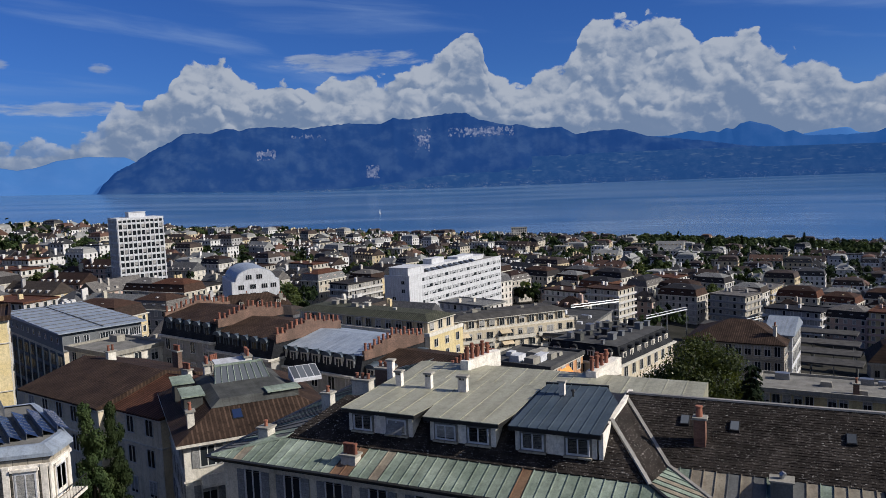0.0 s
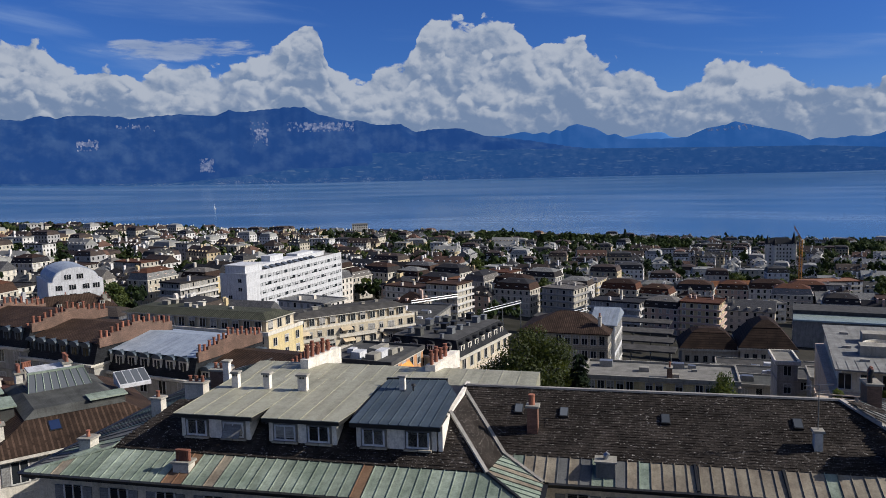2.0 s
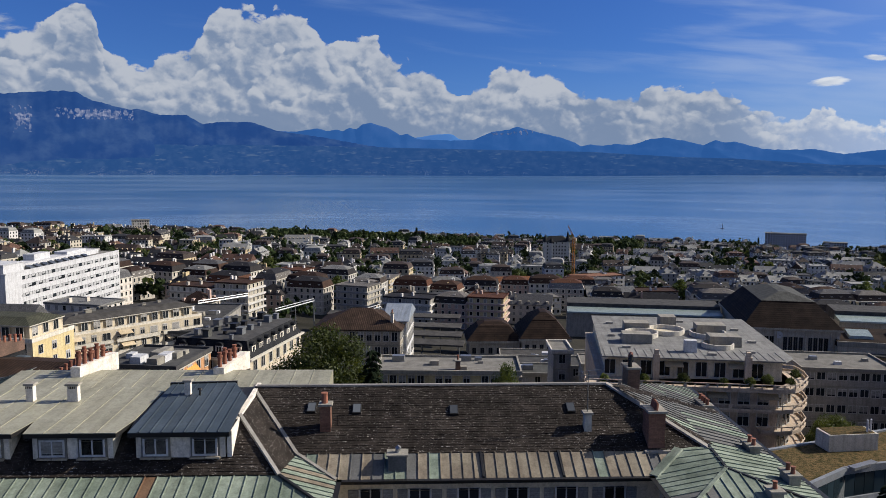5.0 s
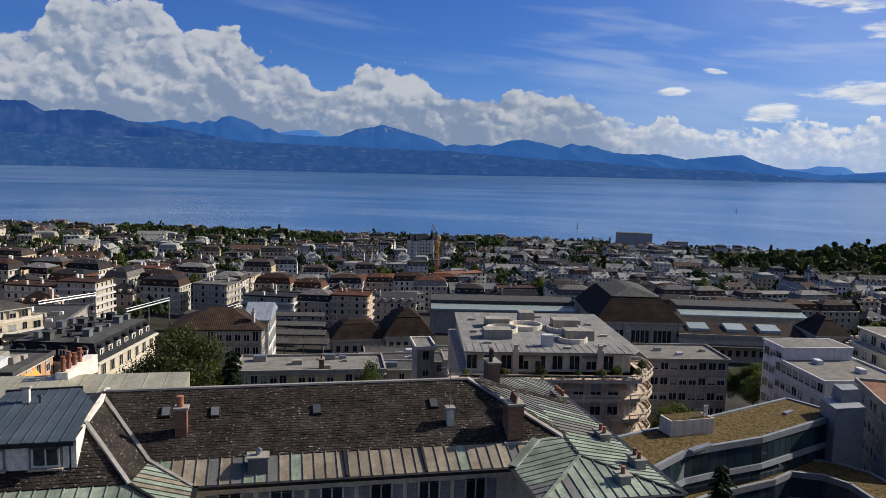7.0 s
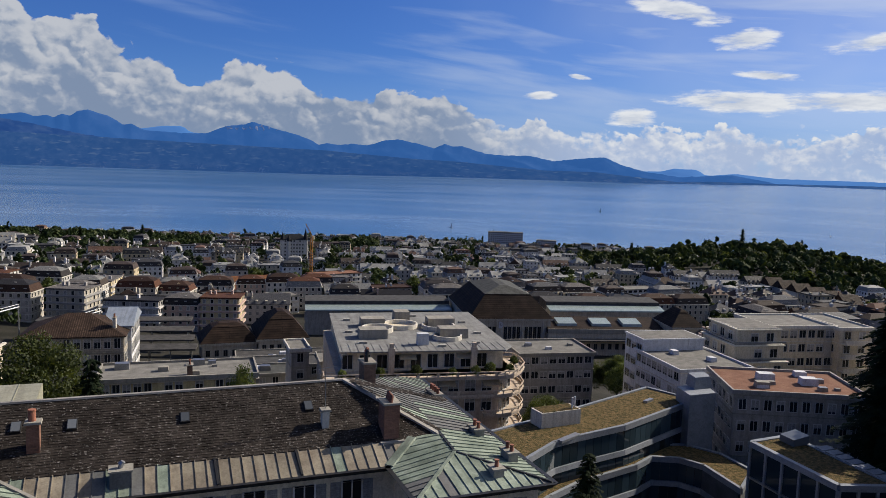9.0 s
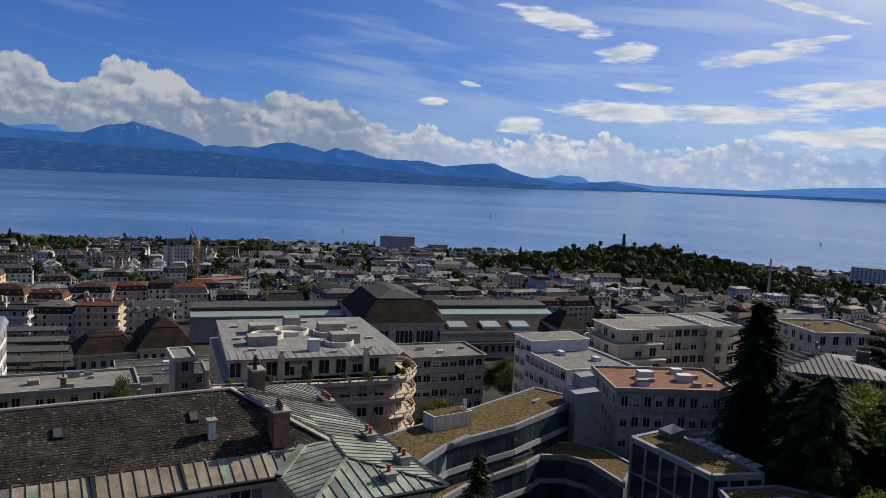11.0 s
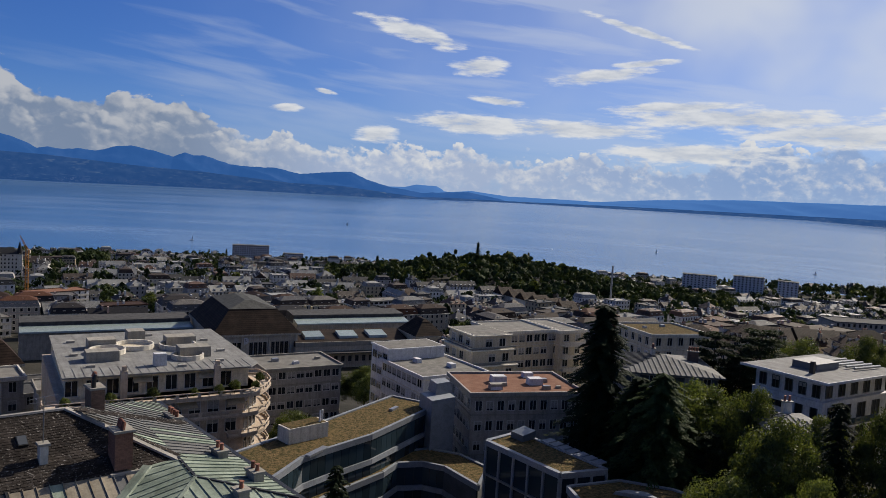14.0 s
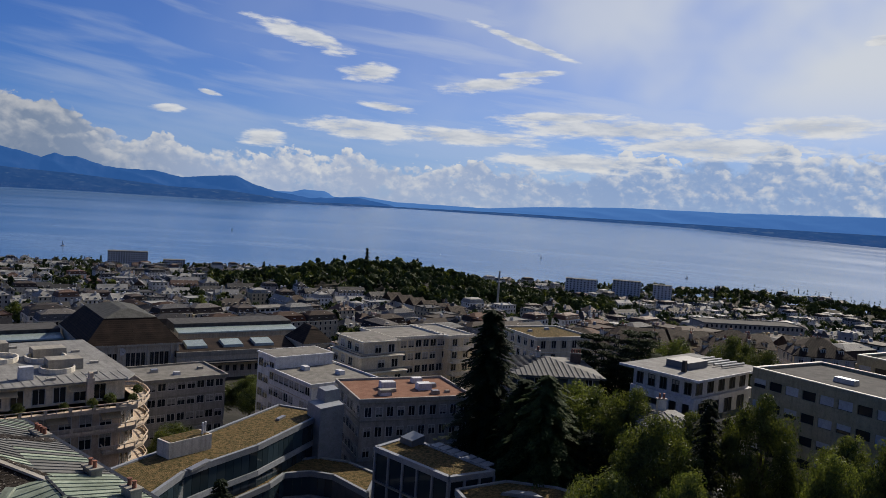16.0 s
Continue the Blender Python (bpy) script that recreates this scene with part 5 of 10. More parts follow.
for i in range(6):
    o = Vector((0.8, 0.6, 0)) * (1.0 * i - 2.6)
    a_ = Vector((0.15, 3.9, z7 + 0.3)) + o + Vector((0, 0, 0)) + Vector((0.6, -0.8, 0)) * (0.6 if i < 5 else 1.4)
    b_ = a_ + Vector((0.6, -0.8, 0)) * (6.6 if 0 < i < 5 else 5.4)
    n_ = Vector((0.8, 0.6, 0)) * 0.36
    up0, up1 = Vector((0, 0, 0.06)), Vector((0, 0, 0.46))
    sp = part("solar_panel", G().hull([a_ + n_ + up0, b_ + n_ + up0, b_ - n_ + up1, a_ - n_ + up1], [a_ + n_ + up0 * 1.8, b_ + n_ + up0 * 1.8, b_ - n_ + up1 * 1.1, a_ - n_ + up1 * 1.1]), M["solar"], H7, "tilted blue solar panel row")
    part("panel_back", G().hull([a_ - n_ * 1.02, b_ - n_ * 1.02, b_ - n_ * 0.95, a_ - n_ * 0.95], [a_ - n_ * 1.02 + up1, b_ - n_ * 1.02 + up1, b_ - n_ * 0.95 + up1, a_ - n_ * 0.95 + up1]), M["metal"], sp)
    for j in range(1, 6):
        q = a_ + (b_ - a_) * (j / 6)
        e = (b_ - a_).normalized() * 0.025
        part("panel_joint", G().hull([q - e + n_ + up0 * 1.9, q + e + n_ + up0 * 1.9, q + e - n_ + up1 * 1.12, q - e - n_ + up1 * 1.12], [q - e + n_ + up0 * 2.1, q + e + n_ + up0 * 2.1, q + e - n_ + up1 * 1.14, q - e - n_ + up1 * 1.14]), M["metal"], sp)
rail = G()
for i in range(6):
    rail.tube((-1.5 + 0.35 * i, 5.6 - 0.5 * i, z7 + 0.3), (-1.5 + 0.35 * i, 5.6 - 0.5 * i, z7 + 1.1), 0.03, 0.03, 5)
rail.tube((-1.5, 5.6, z7 + 1.1), (0.25, 3.1, z7 + 1.1), 0.03, 0.03, 5)
part("roof_rail", rail, M["metal"], H7)
for fx, fy, turn, offs in ((5.6, -3.62, 12.7, (-4.2, -0.35)), (6.68, -2.0, 90, (0.0,))):
    for k in range(4):
        for o in offs:
            R = pose(fx, fy, z7 - 3.3 - 3.5 * k, 0, 0, turn) @ pose(o, 0.02, 0)
            wn = part("window", window_mesh(1.1, 1.9, "white", None, 0.35 if (k + int(o)) % 2 else 0.8), None, H7, at=R)
            part("surround", G().box(-0.75, 0.75, -0.06, 0.02, -0.18, 2.15), M["dormer_wall"], H7, at=R)
            part("lintel", G().box(-0.85, 0.85, -0.22, 0.02, 2.15, 2.32), M["dormer_wall"], H7, at=R)
            for e in (-1, 1):
                part("pilaster", G().box(e * 1.15 - 0.2, e * 1.15 + 0.2, -0.08, 0.02, -0.4, 2.5), M["dormer_wall"], H7, at=R)
    for k in range(3):
        if turn == 90:
            R = pose(fx, fy, z7 - 3.6 - 3.5 * k, 0, 0, turn)
            bal = part("balcony", G().box(-1.6, 1.6, -0.95, 0, -0.2, 0), M["dormer_wall"], H7, at=R)
            part("balcony_rail", G().box(-1.6, 1.6, -0.95, -0.9, 0.9, 0.95).box(-1.6, 1.6, -0.95, -0.9, 0.05, 0.1), M["black"], bal)
            for i in range(9):
                part("baluster", G().tube((-1.6 + 0.4 * i, -0.925, 0), (-1.6 + 0.4 * i, -0.925, 0.92), 0.018, 0.018, 4), M["black"], bal)
block("town_house", "tall house with a blank yellow end wall", -65.8, 97.6, 29, 16, 12, 119.7, 7, 3.1, "flat", wall="yellow", roofs=("tile_brown",), category="town house", which="r", seed=41)
block("town_house", "house with long brown tiled roof", -37.0, 85.5, -35.6, 15, 15, 113.7, 4, 3.1, "gable", 2.1, wall="cream", roofs=("tile_brown",), category="town house", chimneys=2, seed=8)
block("town_house", "house with weathered red tiled roof", -28.0, 79.5, -35, 10, 13, 113.5, 4, 3.1, "gable", 1.9, wall="cream", roofs=("tile_red",), category="town house", chimneys=2, seed=9)
def terraced_house(label, x, y, yaw, w, d, base, cornice, floors, wall, roof_mat, which, step, seed, awnings):
    """Rendered flats: storeys with running balconies that step out downwards, awnings, and a set-back attic under a low hip."""
    rnd = random.Random(seed)
    root = thing("apartment_building", label, "apartment building", pose(x, y, base, 0, 0, yaw))
    H = cornice - base
    part("wall", G().box(-w / 2, w / 2, -d / 2, d / 2, 0, H), M[wall], root)
    part("attic", G().box(-w / 2 + 1.6, w / 2 - 1.6, -d / 2 + 1.7, d / 2 - 1, H, H + 2.6), M[wall], root, "set-back attic storey")
    W, D = w / 2 - 1.0, d / 2 - 1.0
    part("eaves_board", G().box(-W, W, -D, D, H + 2.55, H + 2.75), M["pale"], root)
    part("roof", G().hull([(-W, -D, H + 2.76), (W, -D, H + 2.76), (W, D, H + 2.76), (-W, D, H + 2.76)], [(-W + 3, -D + 3, H + 3.9), (W - 3, -D + 3, H + 3.9), (W - 3, D - 3, H + 3.9), (-W + 3, D - 3, H + 3.9)]), M[roof_mat], root, "low olive-grey sheet hip roof")
    part("terrace_parapet", G().box(-w / 2 - 0.3, w / 2 + 0.3, -d / 2 - 0.3, -d / 2, H - 0.25, H + 0.55).box(w / 2, w / 2 + 0.3, -d / 2, d / 2, H - 0.25, H + 0.55).box(-w / 2 - 0.3, -w / 2, -d / 2, d / 2, H - 0.25, H + 0.55), M["pale"], root)
    put_windows(root, w - 3.2, d - 2.7, H + 2.6, 1, 3.0, which, 3.0, (1.5, 1.8), "frame", None, 0.0, seed, 0.35)
    for s, ((cx, cy), length, turn) in sides(w, d).items():
        if s not in which:
            continue
        n = max(2, int(length / 3.1))
        for k in range(floors):
            out = step * (k + 1)
            R = pose(cx, cy, H - 3.0 * (k + 1), 0, 0, turn)
            balcony_here = s == "f"
            if step and balcony_here:
                part("storey", G().box(-length / 2, length / 2, -out, 0.1, 0, 2.99), M[wall], root, at=R)
            for i in range(n):
                off = (i - (n - 1) / 2) * length / n
                wide = balcony_here and i % 2
                part("window", window_mesh(1.9 if wide else 1.1, 2.1 if wide else 1.6, "frame", None, (0.0, 0.0, 0.35, 0.8)[rnd.randrange(4)], 1), None, root, at=R @ pose(off, -out, 0.15 if wide else 0.75))
            if not balcony_here:
                part("string_course", G().box(-length / 2, length / 2, -0.12, 0.05, -0.1, 0.1), M["pale"], root, at=R)
                continue
            for i in range(max(1, n // 4)):
                L = length / max(1, n // 4)
                x0 = -length / 2 + L * i + 0.5
                sl = part("balcony", G().box(x0, x0 + L - 1.0, -out - 1.3, -out, -0.22, 0), M["pale"], root, at=R)
                part("balustrade", G().box(x0, x0 + L - 1.0, -out - 1.3, -out - 1.2, 0.0, 0.75), M["pale"], sl)
                part("handrail", G().box(x0, x0 + L - 1.0, -out - 1.28, -out - 1.22, 0.92, 0.98), M["metal"], sl)
                if rnd.random() < awnings:
                    xa = x0 + rnd.uniform(0.5, 2.5)
                    part("awning", G().hull([(xa, -out - 1.7, 1.75), (xa + 3.4, -out - 1.7, 1.75), (xa + 3.4, -out - 1.66, 1.7), (xa, -out - 1.66, 1.7)], [(xa, -out - 0.05, 2.5), (xa + 3.4, -out - 0.05, 2.5), (xa + 3.4, -out, 2.44), (xa, -out, 2.44)]), M["awning_beige"], sl, "beige cloth awning, let down")
    for j in range(7):
        bx, by, q = rnd.uniform(-w * 0.36, w * 0.36), rnd.uniform(-d * 0.15, d * 0.2), rnd.uniform(0.4, 0.9)
        part("roof_unit", G().box(-q, q, -q * 0.6, q * 0.6, -1, q, 0, 0.05).box(-q * 1.1, q * 1.1, -q * 0.7, q * 0.7, q, q + 0.1), M[rnd.choice(("pale", "concrete", "zinc"))], root, at=pose(bx, by, H + 3.9))
    return root


YE = terraced_house("cream apartment house with balconies, attic storey and olive sheet roof", -17.6, 182.0, -35.2, 43, 13, 78.0, 101.2, 5, "cream", "olive_sheet", "fr", 0.0, 10, 0.35)
part("end_wall", G().box(0, 0.15, -6.5, 6.5, 0, 23.1), M["yellow"], YE, "yellow rendered end wall", at=pose(21.5, 0, 0))
for k in range(4):
    for i in range(3):
        part("window", window_mesh(1.2, 1.6, "white", None, 0.35 * ((i + k) % 2), 1), None, YE, at=pose(21.65, -4.2 + 4.2 * i, 20.4 - 3.0 * k, 0, 0, 90))
terraced_house("cream apartment row with stepped balconies and many awnings", 16.5, 217.5, 21.4, 38, 14, 72.0, 93.4, 5, "cream", "canopy", "fl", 0.7, 12, 0.75)
MA = block("apartment_building", "dark slate mansard house with pale dormers", 27.9, 128.6, 50.2, 20, 14, 105.2, 5, 3.1, "mansard", 2.6, wall="cream", roofs=("slate_dark", "felt"), dormers=7, which="fl", seed=13, dwall="dormer_wall", arched=True, boxes=4)
for i in range(22):
    x, y = -8.6 + 0.82 * i, (-3.2, 1.4, 3.6, -0.8)[i % 4]
    q = 0.28 + 0.18 * ((i * 5) % 3)
    part("roof_vent", G().box(-q, q, -q * 0.8, q * 0.8, -0.6, q * 1.5).box(-q * 1.15, q * 1.15, -q, q, q * 1.5, q * 1.5 + 0.08), M[("grey_clad", "zinc_dark", "metal", "black")[i % 4]], MA, at=pose(x, y, 105.2 - MA.location.z + 2.9))
OR = block("apartment_building", "orange rendered house with a dark flat roof", 13.8, 118.3, 55, 11.5, 11, 106.6, 5, 3.1, "flat", wall="orange", roofs=("felt", "felt"), which="f", seed=14, boxes=12, over=0.3)
part("awning", G().hull([(-1.6, -1.5, -2.6), (1.6, -1.5, -2.6), (1.6, -1.46, -2.65), (-1.6, -1.46, -2.65)], [(-1.6, -0.05, -0.9), (1.6, -0.05, -0.9), (1.6, 0, -0.95), (-1.6, 0, -0.95)]), M["awning"], OR, "bright orange cloth awning", at=pose(-1.0, -5.5, 106.6 - OR.location.z))
block("office_building", "old stone office building with a brown hip roof", 62.2, 159.3, -31.1, 19, 15, 99.8, 5, 3.3, "hip", 3.4, wall="stone", roofs=("tile_brown",), which="fr", seed=15, chimneys=1, pitch=1.8, win=(1.1, 1.9))
block("office_building", "grey ribbon-window office block with flat roof", 129.7, 90, -34.9, 15.6, 12, 98.9, 6, 3.0, "flat", wall="grey", roofs=("gravel", "concrete"), category="office building", which="fr", seed=18, pitch=1.7, win=(1.4, 1.3), boxes=3)
WING = block("office_building", "white office wing with rows of square windows", 134.4, 60.8, -123.3, 16.1, 14, 101.5, 6, 3.0, "flat", wall="white", roofs=("gravel", "white"), category="office building", which="fl", seed=19, pitch=1.9, win=(1.4, 1.4), boxes=2)
part("raised_end", G().box(-13.5, -6.2, -6.6, 6.4, 0, 22.4).box(-13.7, -6.0, -6.8, 6.6, 22.4, 22.75), M["white"], WING, "higher white end of the wing", at=pose(0, 0, 81.2 - WING.location.z))
part("roof_deck", G().box(-13.3, -6.4, -6.4, 6.2, 22.755, 22.8), M["gravel"], WING, at=pose(0, 0, 81.2 - WING.location.z))
for k in range(5):
    for i in range(3):
        part("window", window_mesh(1.7, 1.4, "frame", None, 0.35 * (i % 2), 1), None, WING, at=pose(-12.0 + 2.2 * i, -6.6, 101.2 - WING.location.z - 3.0 * k))
block("apartment_building", "long cream apartment block with pairs of wide windows and flat roof", 173.7, 57.8, -37, 15.4, 13, 104.3, 5, 3.0, "flat", wall="cream", roofs=("gravel", "pale"), which="fl", seed=21, pitch=2.05, win=(1.5, 1.5), first=0.75)
block("apartment_building", "projecting cream wing with a flat roof and balconies", 182.0, 50.6, -37, 7.5, 15.5, 104.35, 5, 3.0, "flat", wall="cream", roofs=("gravel", "pale"), which="fl", seed=22, pitch=3.0, win=(1.4, 1.5), first=0.75, balconies="f")
ST = thing("apartment_building", "cream corner block in three set-back tiers with balconies", "apartment building", pose(157.2, 60.2, 80.0, 0, 0, -37))
for k, (o, z0, z1) in enumerate(((3.0, 0, 19.4), (1.5, 19.4, 22.4), (0.0, 22.4, 25.3))):
    part("tier", G().box(-4.5 - o, 4.5, -5.5 - o, 5.5, z0, z1), M["cream"], ST)
    part("balcony_rim", G().box(-4.7 - o - 0.5, 4.6, -5.7 - o - 0.5, 5.6, z1, z1 + 0.22), M["pale"], ST)
    part("balcony_rail", G().box(-4.9 - o - 0.3, 4.6, -6.0 - o - 0.2, -5.9 - o - 0.2, z1 + 0.62 - 0.3 * (k == 2), z1 + 0.95 - 0.5 * (k == 2)).box(-4.95 - o - 0.2, -4.85 - o - 0.2, -6.0 - o - 0.2, 5.6, z1 + 0.62 - 0.3 * (k == 2), z1 + 0.95 - 0.5 * (k == 2)), M["metal"] if k < 2 else M["pale"], ST)
    part("terrace_deck", G().box(-4.6 - o, 4.4, -5.6 - o, 5.4, z1 + 0.225, z1 + 0.26), M["gravel"], ST)
    for f in range(4 if k == 0 else 1):
        for i in range(3 if k else 4):
            part("window", window_mesh(1.5, 1.6, "frame", None, (0.0, 0.35, 0.8)[(i + f + k) % 3], 1), None, ST, at=pose(-4.5 - o, 3.6 - 3.1 * i, z1 - 2.4 - 3.0 * f, 0, 0, -90))
        for i in range(2 if k else 3):
            part("window", window_mesh(1.5, 1.6, "frame", None, (0.0, 0.35, 0.8)[(i + f) % 3], 1), None, ST, at=pose(2.4 - 3.4 * i, -5.5 - o, z1 - 2.4 - 3.0 * f))
block("office_building", "grey office building with red gravel roof", 117.3, 38.4, -50.8, 18.3, 12.7, 105.0, 5, 3.1, "flat", wall="grey", roofs=("red_gravel", "grey"), category="office building", which="fl", seed=22, pitch=1.6, win=(1.0, 1.4), boxes=9, first=1.1)
PV = block("pavilion", "low dark pavilion with a pale metal hip roof", 125.2, 16.5, -69.8, 13.9, 14, 110.1, 3, 3.0, "hip", 1.6, wall="dark", roofs=("zinc",), category="pavilion", which="fl", seed=23, over=0.9, boxes=0, chimneys=2)
block("apartment_building", "cream apartment block with a planted roof", 173.3, 23.4, -47.2, 14.4, 14, 108.1, 5, 3.0, "flat", wall="cream", roofs=("sedum", "pale"), which="fl", seed=24, boxes=2)
VI = thing("apartment_building", "white modern block under a thin overhanging flat roof", "apartment building", pose(124.9, -6.6, 94.0, 0, 0, -33))
vh = 113.0 - 94.0
part("wall", G().box(-8.6, 9.0, -5.3, 5.6, 0, vh - 3.2), M["white"], VI)
part("top_storey", G().box(-8.2, 8.6, -4.6, 5.4, vh - 3.2, vh - 0.25), M["white"], VI, "set-back white top storey")
vr = part("roof", G().box(-10.2, 10.2, -6.7, 6.7, vh - 0.28, vh), M["zinc_pale"], VI, "thin pale roof slab, wide at the eaves")
part("roof_edge", G().box(-10.25, 10.25, -6.75, -6.6, vh - 0.3, vh + 0.06).box(-10.25, -10.1, -6.6, 6.75, vh - 0.3, vh + 0.06), M["white"], vr)
part("plant_room", G().box(-4.2, 1.4, -1.4, 2.4, vh, vh + 0.95).box(-4.3, 1.5, -1.5, 2.5, vh + 0.95, vh + 1.02), M["grey_clad"], VI, "dark plant room on the roof")
for i in range(5):
    part("roof_pipe", G().tube((2.4, -3.2 + 1.3 * i, vh + 0.35), (8.6, -3.6 + 1.3 * i, vh + 0.35), 0.2, 0.2, 7), M["metal"], VI, "silver ventilation pipe")
part("flue", G().box(-6.4, -5.8, -2.2, -1.6, vh, vh + 1.7, 0, 0.05), M["black"], VI)
for i in range(5):
    part("window", window_mesh(1.0, 1.6, "dark", None, (0.0, 0.35)[i % 2], 1), None, VI, at=pose(-8.2, 4.2 - 2.05 * i, vh - 2.7, 0, 0, -90))
    part("window", window_mesh(1.5, 1.8, "dark", None, 0.0, 1), None, VI, at=pose(-6.2 + 3.2 * i, -4.6, vh - 2.8))
for k in range(4):
    z = vh - 5.7 - 3.0 * k
    for y, w in ((4.0, 0.9), (1.7, 2.4), (-1.9, 1.0), (-4.1, 0.9)):
        part("window", window_mesh(w, 1.5 if w < 2 else 0.7, "dark", None, 0.0, 0 if w < 2 else 1), None, VI, at=pose(-8.6, y, z + (0.5 if w > 2 else 0), 0, 0, -90))
    for x in (-6.3, -2.6, 1.2, 5.0):
        part("window", window_mesh(1.9, 2.0, "dark", None, 0.0, 1), None, VI, at=pose(x, -5.3, z - 0.3))
    bal = part("balcony", G().box(-7.8, 2.6, -7.0, -5.3, z - 0.75, z - 0.5), M["white"], VI)
    part("balustrade", G().box(-7.8, 2.6, -7.0, -6.92, z - 0.5, z + 0.45), M["glass_blue"], bal, "glass balustrade")


def ribbon_office(label, x, y, yaw, w, d, base, top, floors, roof_ring=True):
    """Panelled offices: running spandrels, piers and pale blinds in the window ribbons, a parapet round a sunken flat roof."""
    root = thing("office_building", label, "office building", pose(x, y, base, 0, 0, yaw))
    H = top - base
    part("wall", G().box(-w / 2 + 0.25, w / 2 - 0.25, -d / 2 + 0.25, d / 2 - 0.25, 0, H - 0.6), M["glass"], root, "glazing behind the panels")
    part("roof", G().box(-w / 2 + 0.3, w / 2 - 0.3, -d / 2 + 0.3, d / 2 - 0.3, H - 0.6, H - 0.45), M["felt"], root, "dark felt roof")
    for (x0, x1, y0, y1) in ((-w / 2, w / 2, -d / 2, -d / 2 + 0.4), (-w / 2, w / 2, d / 2 - 0.4, d / 2), (-w / 2, -w / 2 + 0.4, -d / 2 + 0.4, d / 2 - 0.4), (w / 2 - 0.4, w / 2, -d / 2 + 0.4, d / 2 - 0.4)):
        part("parapet", G().box(x0, x1, y0, y1, H - 1.5, H - 0.12), M["beige_panel"], root)
        part("coping", G().box(x0 - 0.06, x1 + 0.06, y0 - 0.06, y1 + 0.06, H - 0.12, H), M["pale"], root)
    for k in range(floors):
        z = H - 1.5 - 3.05 * k
        part("spandrel", G().box(-w / 2, w / 2, -d / 2, d / 2, z - 3.05, z - 1.25), M["beige_panel"], root, "olive-beige panel band")
        for (cx, cy), length, turn in (((0, -d / 2), w, 0), ((-w / 2, 0), d, -90)):
            n = int(length / 2.4)
            for i in range(n):
                o = (i - (n - 1) / 2) * length / n
                R = pose(cx, cy, z - 1.25, 0, 0, turn)
                part("pier", G().box(o - length / n / 2 - 0.28, o - length / n / 2 + 0.28, 0.02, 0.5, 0, 1.25), M["beige_panel"], root, at=R)
                if (i * 3 + k * 5) % 5 < 3:
                    part("blind", G().box(o - length / n / 2 + 0.3, o + length / n / 2 - 0.3, 0.14, 0.2, 0.05 if (i + k) % 3 else 0.5, 1.23), M["blind_pale"], root, at=R)
    return root


BE = ribbon_office("olive-beige panelled office block with ribbon windows", 111.3, -30.4, -133, 30, 16, 92.0, 115.5, 5)
part("lift_house", G().box(4, 10, -1, 5, 23.0, 25.4).box(3.8, 10.2, -1.2, 5.2, 25.4, 25.55), M["white"], BE, "white lift housing")
part("roof_unit", G().box(-6.5, -3.5, -2.5, -1.2, 23.0, 23.7, 0, 0.1), M["metal"], BE)
ribbon_office("higher olive-beige office block behind the first", 126.2, -41.5, -133, 20, 12, 92.0, 117.0, 3)
SH = block("house", "small house with a ribbed metal roof", 99.6, -2.0, -62, 7.0, 7.4, 110.3, 3, 3.0, "hip", 0.9, wall="pale", roofs=("zinc_pale",), category="house", which="fl", seed=27, over=0.5, chimneys=1)


def hip_seams(root, w, d, over, h, z, pitch):
    """Standing seams on the front and left slopes of a hip roof, each up to the hip or ridge."""
    W, D = w / 2 + over, d / 2 + over
    for along, across, turn in ((W, D, 0), (D, W, -90)):
        n = int(2 * along / pitch)
        for i in range(n + 1):
            x = -along + 2 * along * i / n
            run = min(across, along - abs(x), min(W, D))
            if run < 0.3:
                continue
            rise = h * run / min(W, D)
            part("roof_seam", G().hull([(x - 0.035, -across, 0), (x + 0.035, -across, 0), (x + 0.035, -across + run, rise), (x - 0.035, -across + run, rise)], [(x - 0.035, -across, 0.11), (x + 0.035, -across, 0.11), (x + 0.035, -across + run, rise + 0.11), (x - 0.035, -across + run, rise + 0.11)]), M["zinc"], root, at=pose(0, 0, z, 0, 0, turn))


hip_seams(SH, 7.0, 7.4, 0.5, 0.9, 110.3 - SH.location.z, 0.65)
hip_seams(PV, 13.9, 14, 0.9, 1.6, 110.1 - PV.location.z, 0.8)
for i, (x, y) in enumerate(((262, 4), (268, -12), (275, -30), (283, -50))):
    block("terrace_house", "old house with a steep brown roof in a long row", x, y, -72, 15, 14, 95.5, 4, 3.0, "gable", 4.0, wall="cream", roofs=("tile_brown",), category="house", which="fl", seed=28 + i, dormers=3, chimneys=2, group="row of steep-roofed houses")
block("sports_hall", "long low hall with a ribbed grey roof", 440, -48, -68, 56, 18, 84, 3, 4.0, "flat", wall="grey", roofs=("felt", "zinc"), category="hall", which="f", seed=29)

block("bus_depot", "low wide depot with a dark flat roof and rooflights", 33.0, 232, -27, 26, 40, 90.5, 2, 3.2, "flat", wall="grey", roofs=("felt", "zinc"), category="depot", which="fl", seed=51, boxes=14)
block("office_building", "white end building with a slanted sheet roof", 72.0, 160.5, -31.1, 5.0, 15, 100.6, 5, 3.3, "gable", 2.6, wall="white", roofs=("zinc_light",), which="r", seed=52, pitch=1.5, win=(1.1, 2.2))
block("town_house", "old house with a brown hip roof among trees", 236, 22, -60, 15, 12, 97, 4, 3.0, "hip", 4.2, wall="cream", roofs=("tile_brown",), category="house", which="fl", seed=60, dormers=3, chimneys=2, group="brown-roofed houses")
